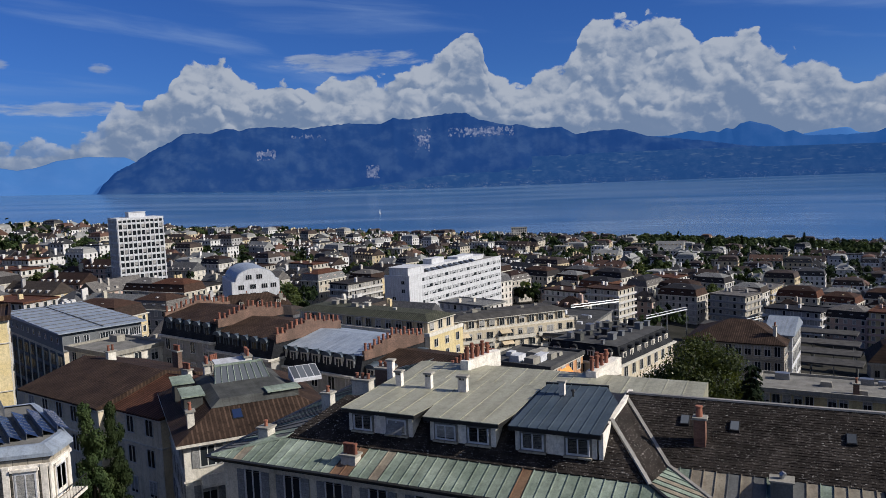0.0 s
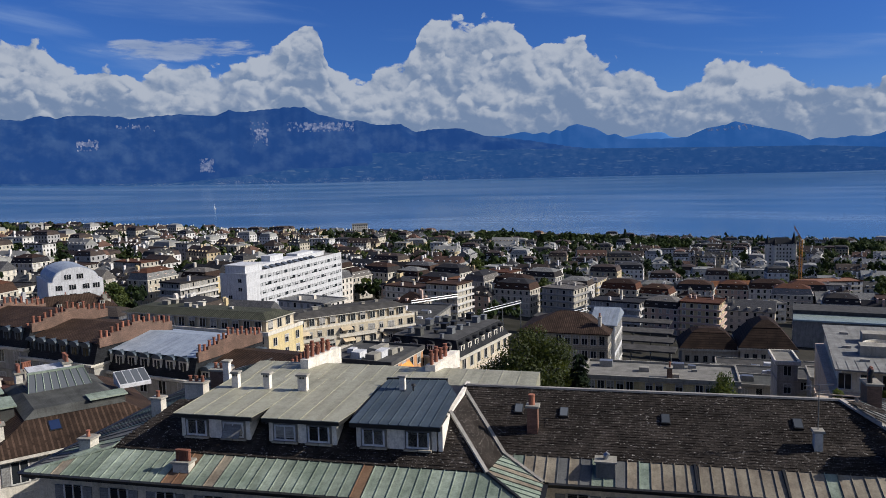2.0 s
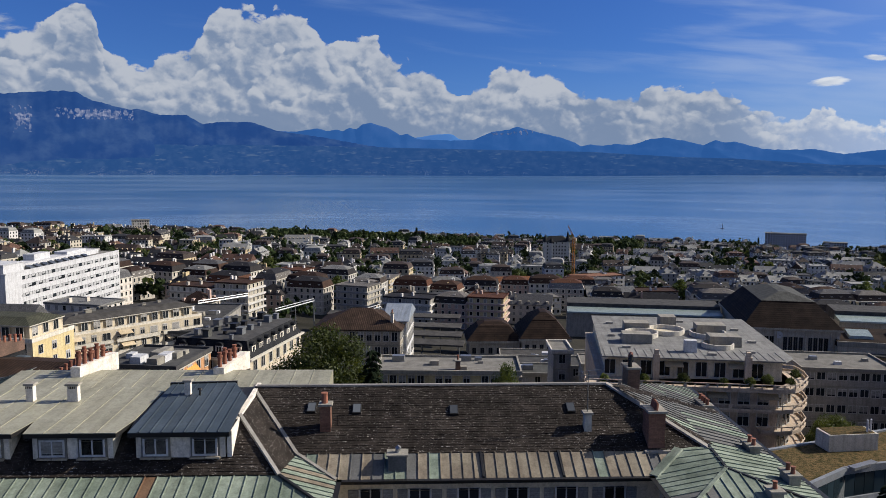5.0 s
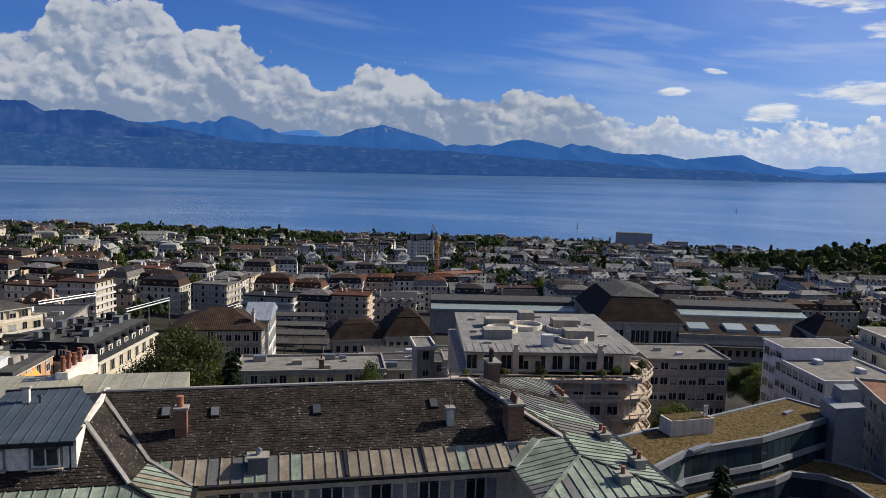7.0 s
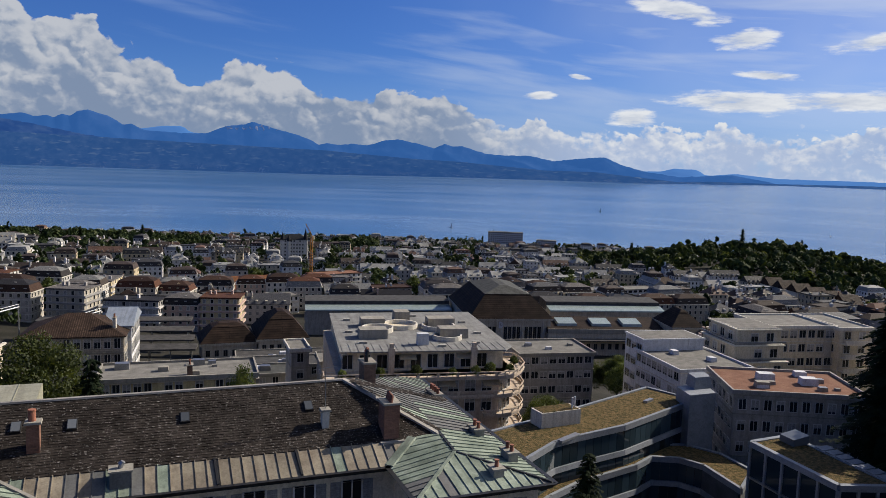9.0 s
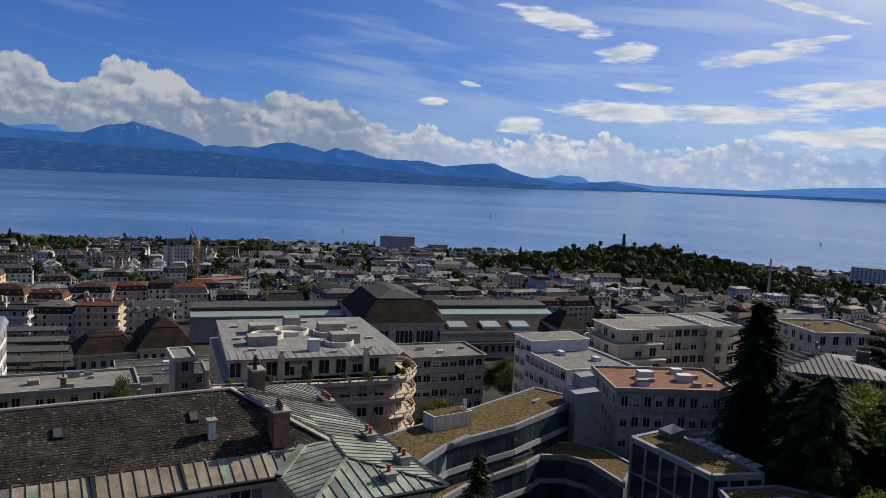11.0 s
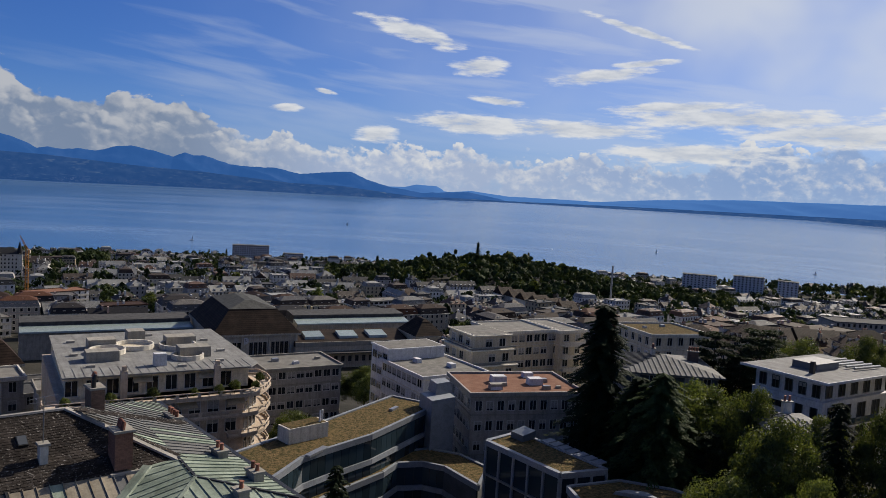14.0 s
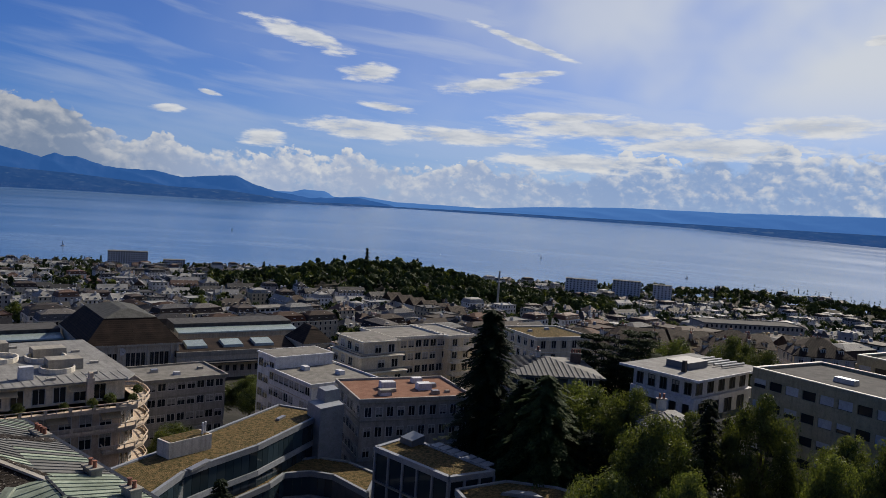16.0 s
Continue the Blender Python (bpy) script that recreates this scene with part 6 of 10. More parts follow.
block("town_house", "old house with a brown hip roof among trees", 246, 8, -66, 15, 12, 97.5, 4, 3.0, "hip", 4.2, wall="cream", roofs=("tile_brown",), category="house", which="fl", seed=61, dormers=3, chimneys=2, group="brown-roofed houses")
block("town_house", "old house with a brown hip roof among trees", 228, 40, -50, 15, 12, 95, 4, 3.0, "hip", 4.2, wall="cream", roofs=("tile_brown",), category="house", which="fl", seed=62, dormers=3, chimneys=2, group="brown-roofed houses")
block("town_house", "old house with a brown hip roof among trees", 252, -24, -72, 15, 12, 99, 4, 3.0, "hip", 4.2, wall="cream", roofs=("tile_brown",), category="house", which="fl", seed=63, dormers=3, chimneys=2, group="brown-roofed houses")
block("town_house", "old house with a brown hip roof among trees", 215, -20, -75, 15, 12, 101, 4, 3.0, "hip", 4.2, wall="cream", roofs=("tile_brown",), category="house", which="fl", seed=64, dormers=3, chimneys=2, group="brown-roofed houses")
block("town_house", "old house with a brown hip roof among trees", 222, -42, -80, 15, 12, 103, 4, 3.0, "hip", 4.2, wall="cream", roofs=("tile_brown",), category="house", which="fl", seed=65, dormers=3, chimneys=2, group="brown-roofed houses")
# houses behind the tracks
for x, y in ((174.5, 331.0), (194.3, 325.3)):
    block("town_house", "white terraced house with dark slate mansard and dormers", x, y, -16, 20.4, 12, 67.6, 4, 3.0, "mansard", 4.6, wall="white", roofs=("slate_dark", "felt"), category="town house", dormers=6, which="f", pitch=3.4, seed=int(x), chimneys=3, group="slate mansard row")
for x, y in ((216, 413), (236, 406)):
    block("town_house", "pale terraced house with pale dormers and grey roof", x, y, -18.8, 21, 13, 61.5, 4, 3.0, "mansard", 4.2, wall="pale", roofs=("zinc", "zinc"), category="town house", dormers=6, which="f", pitch=3.4, seed=int(x), chimneys=3, dwall="white", group="pale mansard row")
block("town_house", "white house under a broad orange tiled roof", 263, 396, -17, 36, 15, 60.5, 4, 3.0, "gable", 6.5, wall="white", roofs=("tile_orange",), category="town house", which="f", pitch=3.6, seed=71, chimneys=2, dormers=4)
block("apartment_building", "white apartment block with ribbon balconies and flat roof", 226, 334, -16, 30, 12, 66.5, 4, 3.0, "flat", wall="white", which="f", seed=72, boxes=4, balconies="f")
block("apartment_building", "modern white terraced block with a red top floor", 331, 410, -10, 36, 14, 61.5, 5, 3.0, "flat", wall="white", roofs=("red_gravel", "tile_red"), which="f", pitch=3.6, seed=73, boxes=3, balconies="f")
block("town_house", "stone house with a long slate mansard", 190, 415, -12, 27, 13, 64.5, 4, 3.0, "mansard", 4.6, wall="stone", roofs=("slate_dark", "felt"), category="town house", dormers=7, which="f", pitch=3.4, seed=74, chimneys=3)
block("school", "long white low school building with flat roof", 470, 274, -25.5, 68, 14, 56.0, 3, 3.2, "flat", wall="white", category="school", which="f", seed=75, boxes=8, pitch=4.2, win=(3.0, 1.6))
block("apartment_building", "red brick apartment house with white bands", 477, 175, -56, 34, 13, 59.0, 4, 3.0, "mansard", 3.0, wall="brick", roofs=("slate_dark", "felt"), which="f", pitch=3.6, seed=76, dormers=6)
block("villa", "square white villa with a brown hip roof", 545, 273, -27, 20, 15, 53.3, 4, 3.0, "hip", 5.0, wall="white", roofs=("tile_brown",), category="villa", which="f", pitch=3.6, seed=77, dormers=3, chimneys=2)
for i in range(6):
    block("terrace_house", "tall terraced house with a steep dark roof", 604 - 11.5 * i, 212 - 13.8 * i, -40, 12.5, 15, 55.5 + 0.3 * i, 4, 3.0, "gable", 5.5, wall="pale", roofs=("tile_brown",), category="house", which="f", seed=80 + i, dormers=2, chimneys=1, pitch=4, group="steep dark-roofed terrace")
WK = block("workshop", "low long workshop with a flat gravel roof", 56.3, 106.3, -28.7, 22, 9.0, 103.2, 2, 3.2, "flat", wall="yellow", roofs=("gravel", "concrete"), category="workshop", which="fl", seed=16, pitch=1.35, win=(0.95, 1.2), boxes=6)
chimney(WK, 1.5, -3.2, 103.2 - WK.location.z, 0.8, 1.4, 1.6, 2, "brick")
for x, y, yaw, w, d, top, rf in ((104, 150, -30, 20, 9, 88.0, "felt"), (92, 138, -30, 14, 8, 90.5, "zinc_dark"), (112, 134, -32, 12, 9, 91.0, "gravel"), (120, 170, -30, 24, 9, 83.5, "canopy"), (78, 130, -28, 12, 9, 93.5, "felt")):
    block("shed", "low yard building with a dark flat roof and vents", x, y, yaw, w, d, top, 2, 3.0, "flat", wall="grey", roofs=(rf, "concrete"), category="shed", which="f", seed=int(x), boxes=5, pitch=2.2, group="yard buildings")
block("bay_house", "narrow grey house with stacked bay windows", 85.2, 116.0, -28, 3.2, 8.0, 101.0, 5, 3.1, "flat", wall="grey", roofs=("gravel", "pale"), category="house", which="f", seed=90, pitch=1.4, win=(1.1, 1.6))


# ---- the long old building below the terrace ----
# its own frame: s along the front, q away from the camera, heights as they stand
NEAR_YAW = -25.28
S0, Q0, Z0 = -6.0, 46.0, 96.5
NEAR_M = pose(0, 0, 0, 0, 0, NEAR_YAW) @ pose(S0, Q0, Z0)
NEAR = thing("old_mansion", "long old town building with slate and green copper roofs", "building", NEAR_M)


def shift(g):
    g.v = [(x - S0, y - Q0, z - Z0) for x, y, z in g.v]
    return g


def npart(name, g, mats, parent=None, label=""):
    return part(name, shift(g), mats, parent or NEAR, label)


def npose(s, q, z, rx=0, ry=0, rz=0):
    return pose(s - S0, q - Q0, z - Z0, rx, ry, rz)


def clip(poly, e, c, keep_above):
    out = []
    for i, p in enumerate(poly):
        r = poly[(i + 1) % len(poly)]
        a, b = p.dot(e) - c, r.dot(e) - c
        if not keep_above:
            a, b = -a, -b
        if a >= 0:
            out.append(p)
        if a * b < 0:
            out.append(p + (r - p) * (a / (a - b)))
    return out


def panels(parent, poly, e, pitch, mats, seed, seam=0.06, name="roof_panel"):
    """Sheet roofing: strips of one slope, each with its standing seam, as parts of the roof. mats: one or several (material, weight)."""
    rnd = random.Random(seed)
    poly = [Vector(p) for p in poly]
    e = Vector(e).normalized()
    n = (poly[1] - poly[0]).cross(poly[2] - poly[0]).normalized()
    if n.z < 0:
        n = -n
    lo, hi = min(p.dot(e) for p in poly), max(p.dot(e) for p in poly)
    k = max(1, round((hi - lo) / pitch))
    for i in range(k):
        c0, c1 = lo + (hi - lo) * i / k, lo + (hi - lo) * (i + 1) / k
        strip = clip(clip(poly, e, c0, True), e, c1, False)
        if len(strip) < 3:
            continue
        g = G().hull([p - n * 0.04 for p in strip], [p + n * rnd.uniform(0, 0.008) for p in strip])
        line = sorted((p for p in strip if abs(p.dot(e) - c0) < 1e-3), key=lambda p: p.z)
        if len(line) >= 2 and (line[-1] - line[0]).length > 0.15:
            a, b = line[0], line[-1]
            w = e * 0.022
            g.hull([a - w, a + w, b + w, b - w], [a - w + n * seam, a + w + n * seam, b + w + n * seam, b - w + n * seam])
        m = rnd.choices([q[0] for q in mats], [q[1] for q in mats])[0]
        part(name, shift(g), M[m], parent)


def slates(parent, poly, e, w, course, material, seed):
    """Rows of lapped slates over one slope, a little uneven, a few slipped."""
    rnd = random.Random(seed)
    poly = [Vector(p) for p in poly]
    e = Vector(e).normalized()
    n = (poly[1] - poly[0]).cross(poly[2] - poly[0]).normalized()
    if n.z < 0:
        n = -n
    up = n.cross(e).normalized()
    if up.z < 0:
        up = -up
    flat = [(p.dot(e), p.dot(up)) for p in poly]
    base = poly[0] - e * flat[0][0] - up * flat[0][1]

    def inside(x, y):
        r = False
        for (a, b), (c, d) in zip(flat, flat[1:] + flat[:1]):
            if (b > y) != (d > y) and x < (c - a) * (y - b) / (d - b) + a:
                r = not r
        return r

    g = G()
    g.face([p - n * 0.03 for p in poly])
    y, odd = min(q[1] for q in flat), 0
    x0, x1, y1 = min(q[0] for q in flat), max(q[0] for q in flat), max(q[1] for q in flat)
    while y < y1:
        x = x0 - odd * w / 2
        while x < x1:
            if inside(x + w / 2, y + course / 2):
                j, h, t = rnd.uniform(-0.012, 0.012), course * 1.25, rnd.uniform(0.018, 0.04)
                a = [base + e * (x + 0.008) + up * (y + j), base + e * (x + w - 0.008) + up * (y + j), base + e * (x + w - 0.008) + up * (y + h), base + e * (x + 0.008) + up * (y + h)]
                lift = [t, t * rnd.uniform(0.7, 1.2), 0.004, 0.004]
                g.hull([p - n * 0.015 for p in a], [p + n * q for p, q in zip(a, lift)], base=False)
            x += w
        y += course
        odd = 1 - odd
    tagged(part("slating", shift(g), M[material], parent), "small weathered grey-brown slates in courses", kind="stuff")


def bar(name, pts, r, material, parent=None, label=""):
    """A ridge cap, flashing or gutter along a line: a broad low strip."""
    g = G()
    for a, b in zip(pts, pts[1:]):
        a, b = Vector(a), Vector(b)
        d = (b - a).normalized()
        side = d.cross(Vector((0, 0, 1))).normalized() * r
        up = side.cross(d).normalized() * 0.05
        if up.z < 0:
            up = -up
        g.hull([a - side - up, a + side - up, b + side - up, b - side - up], [a - side * 0.8 + up, a + side * 0.8 + up, b + side * 0.8 + up, b - side * 0.8 + up])
    return npart(name, g, M[material], parent, label)


# walls: left wing, middle, right wing with its projecting pavilion
npart("wall", G().box(-33.8, -4.8, 37.15, 57, Z0, 118.0), M["cream"])
npart("wall", G().box(-4.8, 13.8, 40.9, 55, Z0, 117.95), M["cream"])
npart("wall", G().box(13.8, 20.6, 36.0, 56.6, Z0, 118.0), M["cream"])
# eaves boards and gutters
for pts in ([(-34.4, 57, 117.93), (-34.4, 36.5, 117.93), (-4.2, 36.5, 117.93), (-4.2, 40.2, 117.93), (13.2, 40.2, 117.93), (13.2, 35.4, 117.93), (21.2, 35.4, 117.93), (21.2, 57.1, 117.93)],):
    for a, b in zip(pts, pts[1:]):
        a, b = Vector(a), Vector(b)
        d = (b - a).normalized()
        o = Vector((d.y, -d.x, 0))
        npart("gutter", G().hull([a - d * 0.1 + o * 0.02, b + d * 0.1 + o * 0.02, b + d * 0.1 + o * 0.2, a - d * 0.1 + o * 0.2], [a - d * 0.1 - o * 0.02 + Vector((0, 0, 0.1)), b + d * 0.1 - o * 0.02 + Vector((0, 0, 0.1)), b + d * 0.1 + o * 0.26 + Vector((0, 0, 0.1)), a - d * 0.1 + o * 0.26 + Vector((0, 0, 0.1))]), M["black"], label="black eaves gutter")
        npart("soffit", G().hull([a - o * 0.75 + Vector((0, 0, -0.32)), b - o * 0.75 + Vector((0, 0, -0.32)), b + o * 0.02 + Vector((0, 0, -0.18)), a + o * 0.02 + Vector((0, 0, -0.18))], [a - o * 0.75 + Vector((0, 0, 0)), b - o * 0.75, b + o * 0.02, a + o * 0.02]), M["black"], label="dark boxed eaves")

ROOF_L = npart("roof", G().hull([(-34.2, 36.7, 117.9), (-4.4, 36.7, 117.9), (-4.4, 57, 117.9), (-34.2, 57, 117.9)], [(-31.6, 39.1, 118.7), (-7.3, 39.1, 118.7), (-7.3, 54, 118.7), (-31.6, 54, 118.7)]), M["copper"], label="roof of the wing with three dormers")
GREENS = [("copper", 8), ("copper_brown", 1), ("copper_rust", 0.7)]
panels(ROOF_L, [(-34.4, 36.5, 118), (-4.2, 36.5, 118), (-7.2, 39.05, 118.8), (-30.2, 39.05, 118.8)], (1, 0, 0), 0.66, GREENS, 1)
panels(ROOF_L, [(-34.4, 57, 118), (-34.4, 36.5, 118), (-30.2, 39.05, 118.8), (-28.2, 41.5, 120.0), (-28.2, 57, 120.0)], (0, 1, 0), 0.62, [("copper", 1), ("zinc", 2)], 2)
panels(ROOF_L, [(-4.2, 36.5, 118), (-4.2, 40.2, 118), (-6.65, 42, 118.78), (-7.2, 39.05, 118.8)], (0, 1, 0), 0.5, [("copper", 3), ("copper_brown", 1)], 3)
slates(ROOF_L, [(-30.2, 39.05, 118.85), (-7.2, 39.05, 118.85), (-9.8, 42.2, 121.0), (-27.5, 42.2, 121.0)], (1, 0, 0), 0.32, 0.21, "slate", 4)
slates(ROOF_L, [(-7.2, 39.05, 118.85), (-6.65, 42, 118.8), (-9.8, 46.6, 121.0), (-9.8, 42.2, 121.0)], (0, 1, 0), 0.32, 0.21, "slate", 5)
bar("hip_flashing", [(-7.1, 38.95, 118.9), (-9.8, 42.2, 121.1)], 0.13, "lead", ROOF_L, "pale lead hip flashing")
bar("valley_flashing", [(-4.25, 40.2, 118.06), (-6.65, 42, 118.86), (-9.8, 46.6, 121.1)], 0.13, "lead", ROOF_L, "pale lead valley flashing")
bar("hip_cap", [(-4.25, 36.55, 118.06), (-7.1, 38.98, 118.88)], 0.09, "black", ROOF_L)
bar("hip_cap", [(-34.3, 36.6, 118.06), (-30.2, 39.05, 118.88), (-28.2, 41.5, 120.06)], 0.1, "copper", ROOF_L)

# three dormer blocks with sheet roofs
for i, (a, b, m, nw) in enumerate(((-26.2, -21.1, "zinc_cream", 2), (-20.5, -15.7, "zinc_cream", 2), (-15.1, -9.8, "zinc_blue", 2))):
    D_ = npart("dormer", G().hull([(a + 0.3, 39.95, 118.6), (b - 0.3, 39.95, 118.6), (b - 0.3, 47.2, 118.6), (a + 0.3, 47.2, 118.6)], [(a + 0.3, 39.95, 120.92), (b - 0.3, 39.95, 120.92), (b - 0.3, 47.2, 121.12), (a + 0.3, 47.2, 121.12)]), M["dormer_wall"], label="long cream dormer under a sheet-metal roof")
    a2, b2 = (a if i == 0 else a - 0.3), (b + 0.3 if i < 2 else b)
    outline = [(a, 39.6, 0), (b, 39.6, 0), (b2, 41.6, 0.052), (b2, 47.3, 0.2), (a2, 47.3, 0.2), (a2, 41.6, 0.052)]
    roof = npart("dormer_roof", G().hull([(x, y, z + 120.74) for x, y, z in outline], [(x, y, z + 120.96) for x, y, z in outline]), M["black"], D_, "sheet-metal dormer roof with dark edge")
    if i < 2:
        panels(roof, [(x, y, z + 121.0) for x, y, z in outline], (1, 0, 0), 1.25, [(m, 1)], 10 + i, 0.035)
    else:
        panels(roof, [(a, 39.6, 121.0), (b, 39.6, 121.0), (b - 0.1, 44.4, 121.42), (b - 1.3, 46.8, 121.62), (a + 0.2, 46.5, 121.6)], (1, 0, 0), 0.62, [(m, 1)], 12, 0.05)
        npart("roof_kerb", G().hull([(a + 0.1, 46.5, 121.1), (b - 1.2, 46.8, 121.1), (b - 1.2, 46.95, 121.1), (a + 0.1, 46.65, 121.1)], [(a + 0.1, 46.5, 121.7), (b - 1.2, 46.8, 121.7), (b - 1.2, 46.95, 121.7), (a + 0.1, 46.65, 121.7)]), M["black"], D_)
    for j in range(nw):
        x = a + 1.35 + j * (b - a - 2.7)
        win = part("window", window_mesh(1.12, 0.74, "white", None, 0.0 if (i, j) not in ((0, 1), (1, 0)) else 0.9, 1), None, D_, "white-barred dormer casement", at=npose(x, 39.9, 119.72))
        part("surround", G().box(-0.76, 0.76, -0.03, 0.06, -0.14, 0.92), M["stone_frame"], win, "grey stone surround", at=pose(0, 0.0, 0))
        part("sill", G().box(-0.8, 0.8, -0.2, 0.0, -0.24, -0.14), M["stone"], win)
    if i == 0:
        part("blind", G().hull([(-0.62, -0.1, 0.95), (0.62, -0.1, 0.95), (0.62, -0.06, 0.95), (-0.62, -0.06, 0.95)], [(-0.62, -0.62, 0.12), (0.62, -0.62, 0.12), (0.62, -0.58, 0.12), (-0.62, -0.58, 0.12)]), M["shutter"], D_, "tilted grey slatted blind", at=npose(b - 1.35, 39.95, 119.62) @ Matrix.Diagonal((0.9, 0.9, 0.85, 1)))
# flat top behind the dormers
TOP = npart("flat_roof", G().hull([(-26.4, 47.2, 118.8), (-5.5, 47.2, 118.8), (-5.5, 51, 118.8), (-26.4, 51, 118.8)], [(-26.4, 47.2, 121.0), (-5.5, 47.9, 121.0), (-5.5, 51, 121.25), (-26.4, 51.3, 121.25)]), M["zinc_cream"], label="nearly flat pale sheet roof")
panels(TOP, [(-26.4, 47.35, 121.1), (-9.6, 47.35, 121.1), (-5.5, 48.0, 121.1), (-5.5, 50.8, 121.3), (-26.0, 51.2, 121.3)], (1, 0, 0), 1.25, [("zinc_cream", 1)], 14, 0.035)
npart("gable_wall", G().hull([(-10.0, 39.95, 118.3), (-9.75, 39.95, 118.3), (-9.75, 48, 118.3), (-10.0, 48, 118.3)], [(-10.0, 39.95, 120.95), (-9.75, 39.95, 120.95), (-9.75, 48, 121.25), (-10.0, 48, 121.25)]), M["dormer_wall"])
npart("party_wall", G().hull([(-22.4, 49.6, 121), (-21.8, 49.6, 121), (-20.4, 52.5, 121), (-21.0, 52.5, 121)], [(-22.4, 49.6, 121.9), (-21.8, 49.6, 121.9), (-20.4, 52.5, 122.2), (-21.0, 52.5, 122.2)]), M["dormer_wall"])
npart("party_wall", G().hull([(-13.3, 50.0, 121), (-12.6, 50.0, 121), (-11.4, 52.5, 121), (-12.1, 52.5, 121)], [(-13.3, 50.0, 121.7), (-12.6, 50.0, 121.7), (-11.4, 52.5, 122.2), (-12.1, 52.5, 122.2)]), M["dormer_wall"])
for s, q, z, k in ((-22.0, 49.9, 121.9, 5), (-12.9, 50.2, 121.7, 4)):
    for j in range(k):
        tall = 0.65 + 0.2 * (j % 2)
        g = G().tube((0, 0, 0), (0, 0, tall), 0.15, 0.13, 10).tube((0, 0, tall), (0, 0, tall + 0.14), 0.2, 0.2, 10).tube((0, 0, tall + 0.14), (0, 0, tall + 0.34), 0.1, 0.16, 10)
        part("chimney_pot", g, M["terracotta"], NEAR, at=npose(s + 0.22 * j, q + 0.45 * j, z))


def stack(s, q, z, w, d, h, pots, material, turn=0, pot="terracotta", cap=True):
    ch = part("chimney", G().box(-w / 2, w / 2, -d / 2, d / 2, -1.2, h, 0, 0.0), M[material], NEAR, at=npose(s, q, z, 0, 0, turn))
    if cap:
        part("cap", G().box(-w / 2 - 0.1, w / 2 + 0.1, -d / 2 - 0.1, d / 2 + 0.1, h, h + 0.12, 0, 0.02), M["concrete"], ch)
    for i in range(pots):
        p = -d / 2 + d * (i + 0.5) / pots
        part("chimney_pot", pot_mesh(pot), None, ch, at=pose(0, p, h + 0.12) @ Matrix.Diagonal((0.85, 0.85, 0.6, 1)))
    return ch


for s, q in ((-24.85, 44.85), (-22.64, 44.92), (-20.11, 44.83)):
    c = stack(s, q, 121.1, 0.42 if s < -21 else 0.6, 0.4, 1.0, 0, "dormer_wall")
    for j in range(4):
        part("slot", G().box(-0.2 + 0.1 * j, -0.14 + 0.1 * j, -0.215, -0.19, 0.82, 0.95), M["black"], c)
stack(-26.88, 47.3, 121.0, 0.45, 0.4, 1.15, 0, "dormer_wall")
c = stack(-13.44, 44.9, 121.4, 0.34, 0.34, 0.85, 0, "dormer_wall")
part("vent_pipe", G().tube((0, 0, 0), (0, 0, 0.45), 0.06, 0.06, 8).tube((0, 0, 0.4), (0, 0, 0.52), 0.16, 0.1, 8), M["black"], NEAR, at=npose(-12.7, 44.7, 121.4))
stack(-24.5, 37.75, 118.35, 1.0, 0.7, 0.45, 0, "pale", 0)
for j in range(4):
    part("chimney_pot", pot_mesh("terracotta"), None, NEAR, at=npose(-24.8 + 0.22 * j, 37.7, 118.9))
stack(-29.0, 42.3, 119.6, 0.7, 0.6, 1.35, 1, "pale")
stack(-28.8, 46.5, 119.9, 0.8, 1.4, 0.9, 3, "pale", 90)
stack(-28.3, 49.0, 119.9, 1.0, 1.3, 1.2, 3, "brick", 90)
stack(-32.2, 39.6, 118.6, 0.8, 0.8, 0.5, 1, "pale")

# middle: steep slate roof over a skirt of half-turned copper
ROOF_M = npart("roof", G().hull([(-4.2, 40.3, 117.9), (13.2, 40.3, 117.9), (17, 42.05, 118.6), (17, 55, 118.6), (-9.8, 55, 118.6), (-6.65, 42.05, 118.6)], [(-9.75, 47, 121.1), (12.2, 47, 121.1), (12.21, 47.02, 121.1), (12.2, 47.2, 121.1), (-9.75, 47.2, 121.1), (-9.76, 47.02, 121.1)]), M["felt"], label="dark slate roof with rooflights")
slates(ROOF_M, [(-6.65, 42, 118.8), (17.0, 42, 118.8), (12.2, 47, 121.25), (-9.8, 47, 121.25), (-9.8, 46.6, 121.05)], (1, 0, 0), 0.32, 0.2, "slate", 6)
panels(ROOF_M, [(-4.2, 40.2, 118), (13.2, 40.2, 118), (15.2, 42.05, 118.8), (-6.65, 42.05, 118.8)], (1, 0, 0), 0.62, [("copper_brown", 7), ("copper", 1.2), ("zinc", 0.8)], 15)
slates(ROOF_M, [(12.2, 47, 121.25), (17.0, 42, 118.8), (17.6, 42.3, 118.9), (13.2, 47.0, 121.0)], (0, 1, 0), 0.32, 0.2, "slate", 7)
for p in (((-9.8, 47.05, 121.32), (12.2, 47.05, 121.32)),):
    bar("ridge_cap", p, 0.16, "lead", ROOF_M, "pale lead ridge capping")
bar("hip_flashing", [(12.2, 47.0, 121.33), (17.1, 41.95, 118.86)], 0.2, "lead", ROOF_M, "pale lead hip flashing")
for s in (3.8, 8.25):
    bar("expansion_strip", [(s, 40.25, 118.08), (s - 0.05, 42.0, 118.86)], 0.07, "black", ROOF_M)
